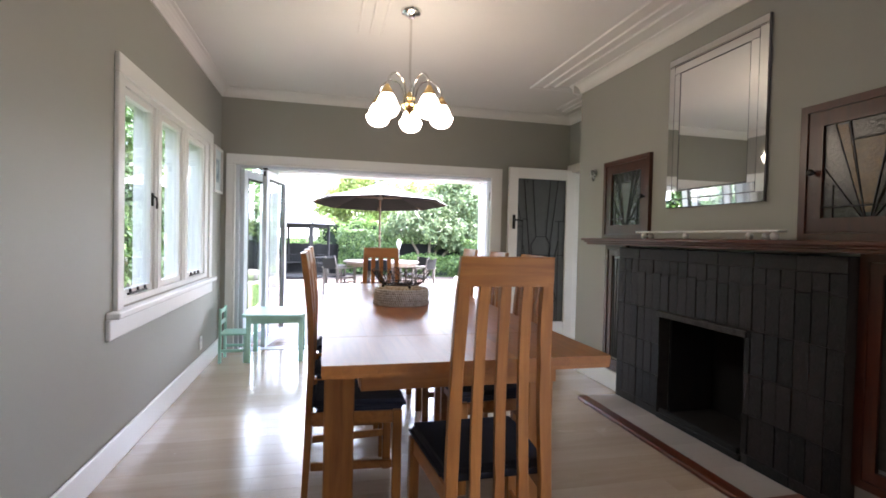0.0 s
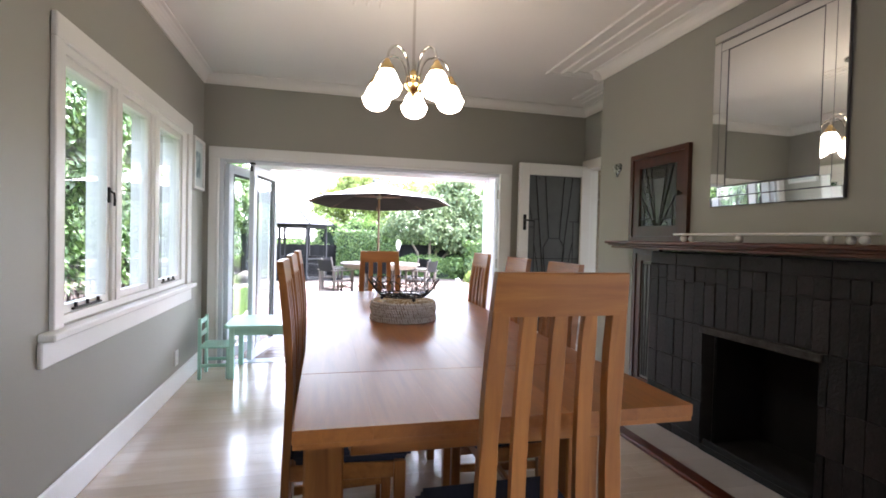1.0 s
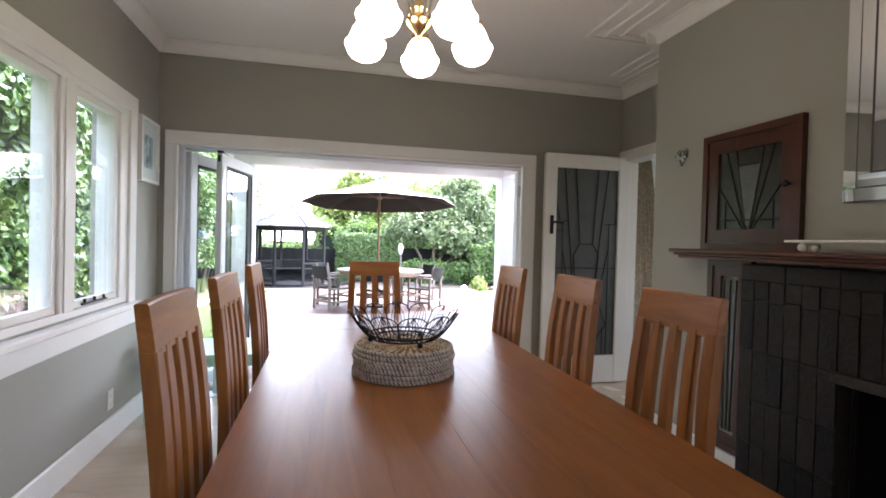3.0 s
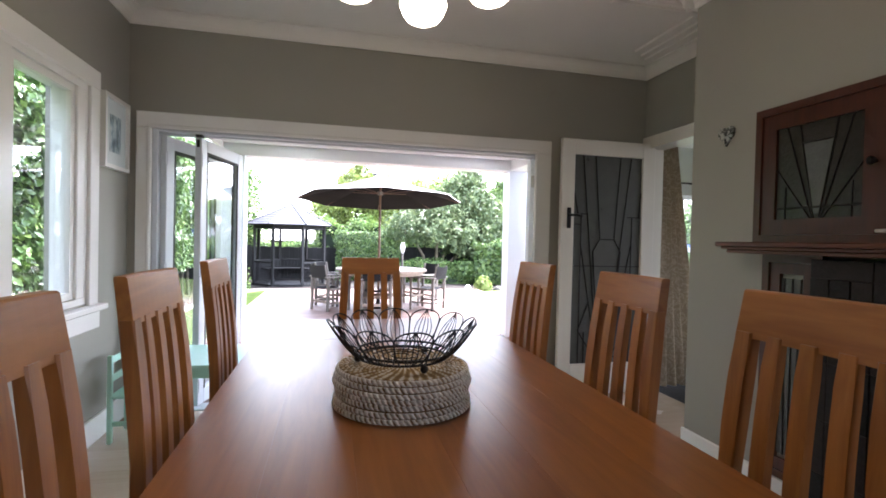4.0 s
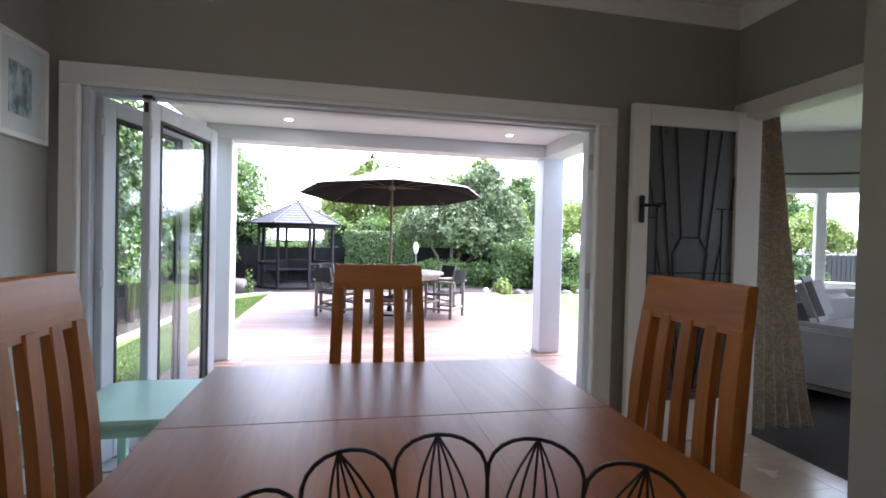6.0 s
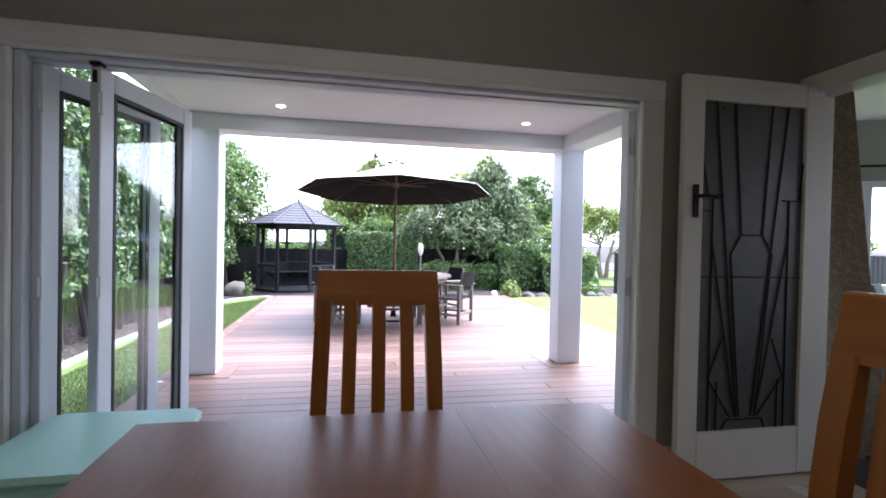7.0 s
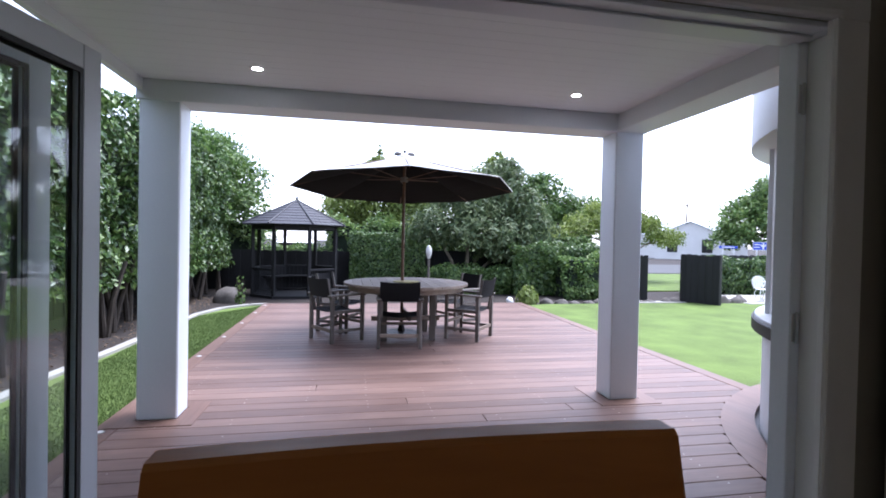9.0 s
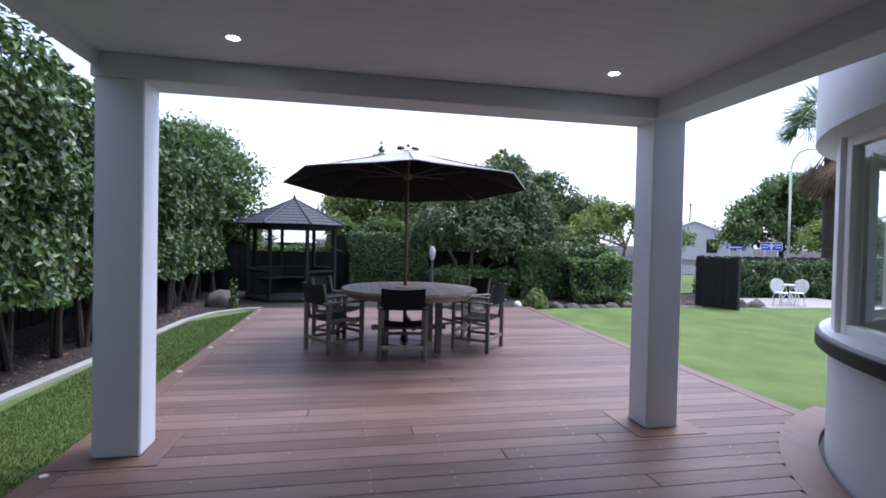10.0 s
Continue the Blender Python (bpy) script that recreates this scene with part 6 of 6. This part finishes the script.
# the multi-stemmed tree behind the table
tree("garden_tree", "multi-stemmed garden tree with drooping grey-green leaves", (4.55, 12.0, -0.16), [(-0.5, 0.1, 1.4, 0.06), (0.1, -0.2, 1.5, 0.07), (0.6, 0.2, 1.4, 0.055), (1.0, 0, 1.2, 0.05)], [(-0.8, 0, 1.55, 0.8, 0.8, 0.6), (0.2, -0.5, 1.6, 0.9, 0.8, 0.65), (1.1, -0.2, 1.55, 0.95, 0.8, 0.7), (0.2, 0.1, 2.3, 1.1, 0.9, 0.7), (1.1, 0.2, 2.75, 0.9, 0.8, 0.75), (2.0, 0, 1.75, 0.7, 0.7, 0.7), (1.7, 0.1, 2.4, 0.7, 0.7, 0.6), (1.3, 0.2, 3.3, 0.5, 0.5, 0.5), (1.9, -0.4, 1.0, 0.6, 0.6, 0.5), (0.9, -0.5, 1.05, 0.6, 0.6, 0.35)], SHRUBL, 21000, 0.17, PALEBARK, 3, 0.34, 0.7, 1.0)
tree("tree", "leafy light green tree behind the back fence", (1.9, 16.5, -0.2), [(0, 0, 2.2, 0.12), (-0.6, 0.2, 2.0, 0.09)], [(-0.5, 0, 2.6, 1.0, 1.0, 0.8), (0.3, 0, 2.7, 1.3, 1.0, 0.95), (1.6, 0.2, 2.8, 1.2, 1.0, 0.9), (0.3, 0, 3.45, 0.95, 0.8, 0.6), (1.3, 0.1, 3.5, 0.85, 0.8, 0.6), (0.5, 0, 4.05, 0.42, 0.35, 0.4), (0.55, 0, 4.6, 0.1, 0.1, 0.22), (-0.4, -0.2, 1.7, 1.0, 0.8, 0.6), (1.2, -0.2, 1.8, 1.2, 0.8, 0.6)], LIMEL, 22000, 0.15, BARK, 5)
tree("tree", "leafy light green tree behind the back fence", (6.2, 17.5, -0.2), [(0, 0, 2.2, 0.13)], [(-1.2, 0, 3.0, 1.3, 1.0, 1.0), (0.6, 0.2, 3.2, 1.3, 1.0, 1.1), (0.9, 0, 4.15, 0.6, 0.6, 0.55), (1.0, 0, 4.75, 0.3, 0.3, 0.35), (1.5, 0, 2.4, 1.3, 1.0, 0.9), (-2.6, 0, 2.6, 1.0, 0.9, 0.9)], LIMEL, 14000, 0.17, BARK, 6)
tree("tree", "dark green rounded tree beyond the hedge", (11.0, 19.5, -0.2), [(0, 0, 2.4, 0.16)], [(-1.2, 0, 3.0, 1.5, 1.2, 1.0), (0.7, 0, 2.6, 1.4, 1.2, 0.9), (-1.1, 0, 3.9, 1.0, 0.9, 0.55), (-2.6, 0, 2.4, 1.2, 1.0, 0.9)], BACKL, 11000, 0.19, BARK, 7)
tree("tree", "spreading yellow-green tree with bare limbs", (11.3, 15.2, -0.2), [(-0.3, 0, 1.7, 0.10), (0.5, 0.1, 1.6, 0.09)], [(-1.4, 0, 2.0, 1.0, 0.9, 0.4), (0.2, 0, 2.35, 1.1, 0.9, 0.4), (0.9, 0, 1.95, 0.9, 0.9, 0.4), (-2.5, -0.2, 1.6, 0.9, 0.8, 0.35), (-0.6, -0.1, 2.6, 0.9, 0.7, 0.3), (1.7, 0, 1.6, 0.8, 0.8, 0.35)], LIMEL, 9500, 0.13, PALEBARK, 8)
tree("tree", "tall dark evergreen tree at the end of the hedge", (-2.35, 12.6, -0.2), [(0, 0, 2.6, 0.16)], [(-0.2, 0, 2.4, 1.3, 1.3, 1.0), (0.5, 0.3, 2.0, 1.1, 1.0, 0.9), (-0.5, -0.2, 3.4, 1.3, 1.2, 0.8), (0.3, 1.0, 3.0, 1.1, 1.1, 0.8), (-0.6, 1.8, 3.8, 1.2, 1.2, 0.8), (-0.2, -1.6, 2.7, 1.0, 1.2, 0.8)], BACKL, 20000, 0.14, BARK, 9)
tree("tree", "large rounded street tree with dense dark leaves", (35.7, 32.9, -0.4), [(0, 0, 4.0, 0.4)], [(-2.6, 0, 3.6, 2.6, 2.2, 1.9), (1.0, 0, 4.6, 3.2, 2.4, 2.2), (4.0, 0, 3.8, 2.6, 2.2, 1.9), (-0.5, -1, 6.0, 2.4, 2.0, 1.5), (-3.8, 0, 2.2, 1.8, 1.8, 1.3), (2.5, -1, 2.4, 3.0, 2.0, 1.5)], TREEL, 20000, 0.36, BARK, 10)
tree("tree", "low spreading tree beside the street", (31.0, 24.5, -0.3), [(0, 0, 1.6, 0.2)], [(-0.5, 0, 2.0, 1.8, 1.6, 1.0), (1.5, 0, 2.5, 1.8, 1.6, 1.2), (3.2, 0, 1.9, 1.7, 1.5, 1.0)], LIMEL, 11000, 0.25, BARK, 12)
tree("tree", "distant small dark tree", (58, 84, -0.4), [(0, 0, 3.0, 0.3)], [(0, 0, 5.2, 2.6, 2, 1.6), (2.6, 0, 4.7, 1.8, 1.6, 1.4)], BACKL, 2500, 0.6, BARK, 13)
# a belt of woods far behind, to close the view between the trees
for k, (x, y, s) in enumerate(((-9, 24, 1.0), (-8, 28, 1.1), (14, 30, 1.0), (20, 36, 1.1), (-16, 14, 1.0), (-14, 4, 1.0), (-12, -6, 1.0))):
    tree("tree", "distant garden tree beyond the fences", (x, y, -0.3), [(0, 0, 2.2, 0.2)], [(-1.6 * s, 0, 2.4 * s, 1.8 * s, 1.6, 1.2 * s), (1.4 * s, 0, 2.3 * s, 1.8 * s, 1.6, 1.2 * s), (0, 0, 3.2 * s, 1.6 * s, 1.4, 0.9 * s)], (BACKL, TREEL)[k % 2], 4500, 0.28, BARK, 20 + k)

# clipped back hedge and the shrub belt along the far side
def block_hedge(name, label, x0, x1, y0, y1, z0, z1, leaf, n, size, seed, rough=0.06):
    h = thing(name, label, "hedge")
    r = np.random.default_rng(seed)
    f = r.uniform(0, 1, n)
    x = r.uniform(x0, x1, n)
    y = r.uniform(y0, y1, n)
    z = r.uniform(z0, z1, n)
    nr = np.zeros((n, 3))
    a = f < 0.62
    y[a], nr[a] = y0, (0, -1, 0.35)
    c = (f >= 0.62) & (f < 0.85)
    z[c], nr[c] = z1, (0, 0, 1)
    d = f >= 0.85
    left = r.uniform(0, 1, n) < 0.5
    x[d & left], nr[d & left] = x0, (-1, 0, 0.3)
    x[d & ~left], nr[d & ~left] = x1, (1, 0, 0.3)
    p = np.stack([x, y, z], 1)
    p += nr * (rough * (bump3(p, 4.0, seed) + 0.7 * bump3(p, 9.0, seed)) - np.abs(r.normal(0, rough * 0.7, n)))[:, None]
    # Shade within the hedge, set in as a near-black box behind the leaves.
    part("inner_shade", box((x0 + 0.14, y0 + 0.14, z0), (x1 - 0.14, y1 - 0.1, z1 - 0.14)), bpy.data.materials["inner_shade_fill"], h, "dark box standing in for shade inside the leaves")
    o = cloud("leaves", p, nr, size, size * 0.55, leaf, h, seed, 0.3, 0.2, 0.6)
    o["kind"] = "stuff"
    return h


block_hedge("hedge", "clipped green back hedge", 1.45, 3.45, 11.75, 12.9, -0.1, 1.42, HEDGEL, 9000, 0.075, 31)
block_hedge("hedge", "loose dark green shrub hedge behind the lawn", 5.6, 8.0, 10.6, 11.9, -0.1, 1.12, HEDGEL, 8500, 0.10, 32, 0.14)
block_hedge("shrub", "broad-leaved green shrub beside the lawn", 6.6, 8.1, 9.7, 10.8, -0.12, 0.95, TREEL, 3500, 0.11, 33, 0.2)
block_hedge("hedge", "dark green hedge by the garden set", 10.85, 17.0, 10.4, 11.2, -0.12, 0.86, HEDGEL, 9000, 0.11, 34, 0.16)
block_hedge("hedge", "tall loose hedge behind the back fence", 0.75, 3.5, 13.6, 14.6, -0.2, 1.75, TREEL, 5000, 0.14, 36, 0.3)
block_hedge("hedge", "tall loose hedge behind the back fence", -9.0, -1.0, 13.6, 14.6, -0.2, 1.75, TREEL, 8000, 0.14, 38, 0.3)
block_hedge("hedge", "loose dark hedge along the street fence", 10.8, 16.0, 10.35, 11.05, -0.12, 0.86, HEDGEL, 7000, 0.09, 39, 0.22)
block_hedge("hedge", "tall loose hedge behind the shrubs", 3.5, 9.6, 14.0, 15.0, -0.2, 1.5, BACKL, 9000, 0.14, 37, 0.3)
block_hedge("hedge", "low loose hedge behind the gazebo fence", -1.2, 0.9, 15.2, 16.0, -0.2, 1.0, TREEL, 3500, 0.13, 40, 0.2)
block_hedge("shrub", "low dark shrubs behind the table", 3.4, 5.6, 10.9, 11.8, -0.12, 0.55, BACKL, 4500, 0.10, 35, 0.14)


def shrub(name, label, base, w, h, leaf, n, size, seed):
    s = thing(name, label, "plant", Matrix.Translation(base))
    r = np.random.default_rng(seed)
    d = r.normal(0, 1, (n, 3))
    d /= np.linalg.norm(d, axis=1)[:, None]
    d[:, 2] = np.abs(d[:, 2])
    p = d * r.uniform(0.45, 1.05, n)[:, None] * np.array([w, w, h])
    bm = bm_new()
    for k in range(6):
        a = k * 1.05
        tube(bm, [(0, 0, -0.06), (0.3 * w * math.cos(a), 0.3 * w * math.sin(a), 0.45 * h), (0.7 * w * math.cos(a), 0.7 * w * math.sin(a), 0.8 * h)], 0.012, 5, False, [0.014, 0.01, 0.005])
    part("stems", bm, BARK, s)
    cloud("leaves", p, d, size, size * 0.7, leaf, s, seed, 0.2, 0.2, 0.6)
    return s


shrub("hydrangea", "pale green hydrangea bush at the end of the deck", (5.3, 8.9, -0.15), 0.25, 0.42, LIMEL, 380, 0.13, 41)
shrub("small_shrub", "small green shrub beside the boulder", (-0.72, 9.2, -0.15), 0.12, 0.6, TREEL, 80, 0.08, 42)
shrub("small_shrub", "low green plants at the lawn edge", (7.6, 9.2, -0.13), 0.3, 0.35, TREEL, 320, 0.10, 43)


def rock(name, label, base, sx, sy, sz, seed, mat=STONE):
    bm = bm_new()
    bmesh.ops.create_icosphere(bm, subdivisions=3, radius=1.0)
    for v in bm.verts:
        k = 1 + 0.22 * noise.noise(v.co * 1.3 + Vector((seed, seed * 2, 0))) + 0.08 * noise.noise(v.co * 4 + Vector((seed, 0, 0)))
        v.co = Vector((v.co.x * sx * k, v.co.y * sy * k, max(-0.25, v.co.z * k) * sz))
    ob = tagged(new(name, mesh_of(name, bm, mat, True)), label, "rock")
    ob.location = base
    return ob


rock("boulder", "rounded grey boulder in the bark bed", (-1.0, 9.5, -0.10), 0.30, 0.24, 0.27, 3)
for k in range(11):
    r_ = rock("edging_stone", "rough grey stone edging the lawn", (5.7 + k * 0.33 + 0.05 * math.sin(k * 3), 8.75 + 0.02 * k, -0.12), 0.15 + 0.03 * math.sin(k * 2), 0.13, 0.10 + 0.03 * math.cos(k * 5), 10 + k)
    r_["group"] = "lawn edging stones"
for k in range(6):
    r_ = rock("edging_stone", "rough grey stone edging the lawn", (9.62 + k * 0.17, 8.62 + 0.05 * (k % 2), -0.12), 0.18, 0.14, 0.14 + 0.03 * (k % 3), 30 + k)
    r_["group"] = "lawn edging stones"
ball = rock("stone_ball", "small round white stone beside the deck", (4.78, 8.55, -0.02), 0.075, 0.075, 0.085, 60, WHITE)
orn = thing("garden_sculpture", "slender pale stone sculpture on a post", "sculpture", pose(3.2, 9.6, -0.16))
PALEST = plain("pale_stone", (0.55, 0.55, 0.52), 0.7, 0.1, 5, 40, 0.3)
part("stem", lathe(bm_new(), [(0, 0), (0.06, 0), (0.05, 0.05), (0.03, 0.12), (0.026, 0.5), (0.034, 0.62), (0.024, 0.75), (0.03, 0.97), (0.0, 0.985)], 14), STONE, orn, "slim grey stem", True)
part("oval", lathe(bm_new(), [(0, 0.965), (0.03, 0.98), (0.058, 1.05), (0.07, 1.12), (0.062, 1.2), (0.035, 1.26), (0, 1.275)], 18), PALEST, orn, "", True)

# palm beyond the bay
palm = thing("palm_tree", "tall shaggy fan palm with dry hanging fronds", "tree", pose(17.0, 12.66, -0.2))
bm = bm_new()
tube(bm, [(0, 0, -0.1), (0.03, 0, 1.5), (-0.02, 0.02, 3.4), (0, 0, 5.5)], 0.22, 12, False, [0.30, 0.24, 0.23, 0.22])
part("trunk", bm, BARK, palm, "", True)


def fronds(n, el0, el1, length, mat, label, seed):
    r = random.Random(seed)
    bm = bm_new()
    for k in range(n):
        az, el = r.uniform(0, math.tau), radians(r.uniform(el0, el1))
        o = Vector((0, 0, 5.5 - (0.5 if el < 0 else 0)))
        d = Vector((math.cos(az) * math.cos(el), math.sin(az) * math.cos(el), math.sin(el)))
        tip = o + d * length * 0.5
        tube(bm, [o, o.lerp(tip, 0.5), tip], 0.015, 4)
        side = d.cross(Vector((0, 0, 1))).normalized()
        up = side.cross(d)
        for i in range(22):
            a = radians(-80 + 160 * i / 21)
            e = tip + (d * math.cos(a) + side * math.sin(a)) * length * 0.55 * r.uniform(0.85, 1.1) - Vector((0, 0, 0.22 * length * abs(math.sin(a)) + 0.12 * length))
            w = side * math.cos(a) * 0.022 - d * math.sin(a) * 0.022
            mid = tip.lerp(e, 0.5) + up * 0.04
            v = [bm.verts.new(p) for p in (tip, mid + w, e, mid - w)]
            bm.faces.new(v)
    return part("fronds", bm, mat, palm, label)


fronds(40, -5, 80, 2.0, BACKL, "green fan fronds", 4)
fronds(34, -85, -45, 1.7, DRYL, "brown dead fronds hanging under the crown", 5)

# grass blades close to the deck, bark chips in the bed
def strip(r, n):
    y = 0.3 + 8.1 * r.uniform(0, 1, n) ** 1.3
    x = r.uniform(-0.99, -0.13, n)
    ok = ~((y > 7.2) & (x < -0.9 + (y - 7.2) * 0.65))
    return x[ok][:n], y[ok][:n]


def blades_strip():
    r = np.random.default_rng(77)
    x, y = strip(r, 80000)
    p = np.stack([x, y, np.full(len(x), GZ + 0.028)], 1)
    ob = cloud("grass", p, np.tile(np.array([0.0, 1.0, 0.0]), (len(x), 1)), 0.03, 0.004, GRASSB, None, 78, -4.0, 0.1, 1.2)
    tagged(ob, "short mown grass beside the deck", "grass", "", "stuff")


blades_strip()
r = np.random.default_rng(90)
n = 2600
p = np.stack([r.uniform(-2.6, -1.25, n), r.uniform(0, 10.5, n), np.full(n, GZ - 0.04)], 1)
ob = cloud("bark_chips", p, np.tile(np.array([0.0, 0.0, 1.0]), (n, 1)), 0.05, 0.02, DRYL, None, 91, 0, 0.1, 0.3)
tagged(ob, "scattered dry leaves and bark chips on soil", "bark mulch", "", "stuff")

# ---- floorboards, deck boards, bricks and tiles ----
rp = random.Random(5)
pitch = 0.128
y = -6.98
row = 0
shared = {}


def board_mesh(name, sx, sy, sz, mat, bev):
    key = (name, round(sx, 2), round(sy, 3))
    if key not in shared:
        shared[key] = mesh_of(name, box((0, 0, -sz), (round(sx, 2), sy, 0), bev), mat)
    return shared[key]


while y < 0.0:
    x = 0.001
    first = True
    while x < RX - 0.01:
        L = rp.choice((0.7, 1.1, 1.5)) if first else rp.choice((1.2, 1.6, 2.0))
        first = False
        if x + L > RX - 0.25:
            L = RX - 0.001 - x
        if not (x > BX):
            piece("floorboard", board_mesh("floorboard", L - 0.0008, min(pitch, -y) - 0.0007, 0.014, FLOORW, 0.0006), floor_thing, Matrix.Translation((x, y, 0)))
        x += L
    y += pitch

deck = thing("deck", "red-brown weathered timber deck", "deck", kind="structure")
part("joists", box((-0.10, 0.15, -0.30), (4.9, 8.3, -0.06)), BLACK, deck)
DP = 0.14
y = 0.154
while y < 8.2:
    x1 = 4.80
    if y < 2.40:
        dyc = max(0.0, (BR + 0.25) ** 2 - (y + DP - BC.y) ** 2)
        x1 = min(4.8, BC.x - math.sqrt(dyc) - 0.01)
    cut = rp.choice((1.2, 1.9, 2.4, 3.1)) if x1 > 3.6 and rp.random() < 0.45 else x1 + 1
    x = 0.035
    spans = [(x, min(cut, x1)), (cut, x1)] if cut < x1 - 0.4 else [(x, x1)]
    for a, b in spans:
        piece("deck_board", board_mesh("deck_board", b - a - 0.001, DP - 0.0045, 0.026, DECK, 0.0022), deck, Matrix.Translation((a, y, -0.02)))
    y += DP
me = board_mesh("deck_border", 0.14, 2.0, 0.026, DECKY, 0.004)
y = 0.154
while y < 8.15:
    piece("deck_border", me, deck, Matrix.Translation((-0.11, y, -0.02)))
    if y > 2.1:
        piece("deck_border", me, deck, Matrix.Translation((4.808, y, -0.02)))
    y += 2.004
piece("deck_border", board_mesh("deck_end", 5.06, 0.12, 0.026, DECK, 0.004), deck, Matrix.Translation((-0.11, 8.205, -0.02)))
bm = bm_new()
arc_wall(bm, BR + 0.03, BR + 0.24, 108, 172, -0.05, -0.018, 40)
part("curved_border", bm, DECKY, deck)
for cx0, cx1 in ((0.085, 0.335), (3.485, 3.725)):
    bm = bm_new()
    o = 0.13
    q0 = [(cx0 - 0.01, 2.27), (cx1 + 0.01, 2.27), (cx1 + 0.01, 2.51), (cx0 - 0.01, 2.51)]
    q1 = [(cx0 - o, 2.28 - o), (cx1 + o, 2.28 - o), (cx1 + o, 2.50 + o), (cx0 - o, 2.50 + o)]
    for k in range(4):
        j = (k + 1) % 4
        slab(bm, [q1[k], q1[j], q0[j], q0[k]], -0.03, -0.0155)
    part("column_trim", bm, DECKY, deck)
# screw heads in rows along the joists
bm = bm_new()
y = 0.154
while y < 5.0:
    x = 0.25
    while x < 4.7:
        if not (y < 2.4 and (x - BC.x) ** 2 + (y - BC.y) ** 2 < (BR + 0.3) ** 2):
            for dy in (0.03, 0.105):
                if rp.random() < 0.5:
                    continue
                c = Vector((x + rp.uniform(-0.006, 0.006), y + dy, -0.0193))
                vs = [bm.verts.new(c + Vector((0.0045 * math.cos(k * math.tau / 6), 0.0045 * math.sin(k * math.tau / 6), 0))) for k in range(6)]
                bm.faces.new(vs)
        x += 0.45
    y += DP
sc_ = part("screws", bm, plain("worn_screw", (0.52, 0.47, 0.43), 0.5), deck)
sc_["kind"] = "stuff"
lite = thing("deck_light", "small white deck edge light", "deck light", pose(-0.045, 2.1, -0.0195), "deck edge lights")
part("lens", lathe(bm_new(), [(0, 0.0), (0.022, 0.0), (0.02, 0.006), (0, 0.007)], 16), WHITE, lite)
part("rim", lathe(bm_new(), [(0.022, 0), (0.028, 0), (0.027, 0.004), (0.022, 0.004)], 16, (0, 0, 0), True), STEEL, lite)
for y in (3.1, 4.1, 5.1, 6.1, 7.1, 8.0):
    copy_thing(lite, pose(-0.045, y, -0.0195))

# bricks of the fireplace: soldiers between two flat courses
bw, bh = 0.0775, 0.24


def brick_mesh(w, h):
    key = ("brick", round(w, 3), round(h, 3))
    if key not in shared:
        shared[key] = mesh_of("brick", box((-0.007, -w / 2, -h / 2), (0.004, w / 2, h / 2), 0.0018, None, 1), BRICK)
    return shared[key]


def lay(yc, zc, w, h):
    if w < 0.02 or (FY0 < yc < FY1 and zc < FZ):
        return
    piece("brick", brick_mesh(w - 0.0028, h - 0.0028), fire, Matrix.Translation((-0.0775 + rp.uniform(-0.002, 0.004), yc + 2.76, zc)) @ Matrix.Rotation(radians(rp.uniform(-0.6, 0.6)), 4, "X"))


nsol = int((BY1 - BY0) / bw)
wsol = (BY1 - BY0) / nsol
nst = int((BY1 - BY0) / 0.24)
wst = (BY1 - BY0) / nst
for k in range(nst):
    lay(BY0 + (k + 0.5) * wst, 0.0375, wst, 0.075)
    lay(BY0 + (k + 0.5) * wst, 1.1115, wst, 0.077)
courses = [(0.075, 0.215), (0.29, 0.215), (0.505, 0.232), (0.737, 0.336)]
for ci, (zb, hh) in enumerate(courses):
    for k in range(nsol):
        ya, yb = BY0 + k * wsol, BY0 + (k + 1) * wsol
        if ci < 3 and yb > FY0 + 0.002 and ya < FY1 - 0.002:
            if ya < FY0 - 0.02:
                yb = FY0
            elif yb > FY1 + 0.02:
                ya = FY1
            else:
                continue
        top = ci == 3 and k % 2
        if ci == 3:
            lay((ya + yb) / 2, zb + (0.25 if top else 0.235) / 2, yb - ya, 0.25 if top else 0.235)
            rest = zb + (0.25 if top else 0.235)
            lay((ya + yb) / 2, (rest + zb + hh) / 2, yb - ya, zb + hh - rest)
        else:
            lay((ya + yb) / 2, zb + hh / 2, yb - ya, hh)
# hearth tiles
for i in range(10):
    piece("tile", shared.setdefault("tile", mesh_of("tile", box((HX0 + 0.087, 0.0, 0.016), (3.221, 0.1475, 0.0195), 0.001), HEARTH)), hearth, Matrix.Translation((0, -3.433 + i * 0.1487, 0)))
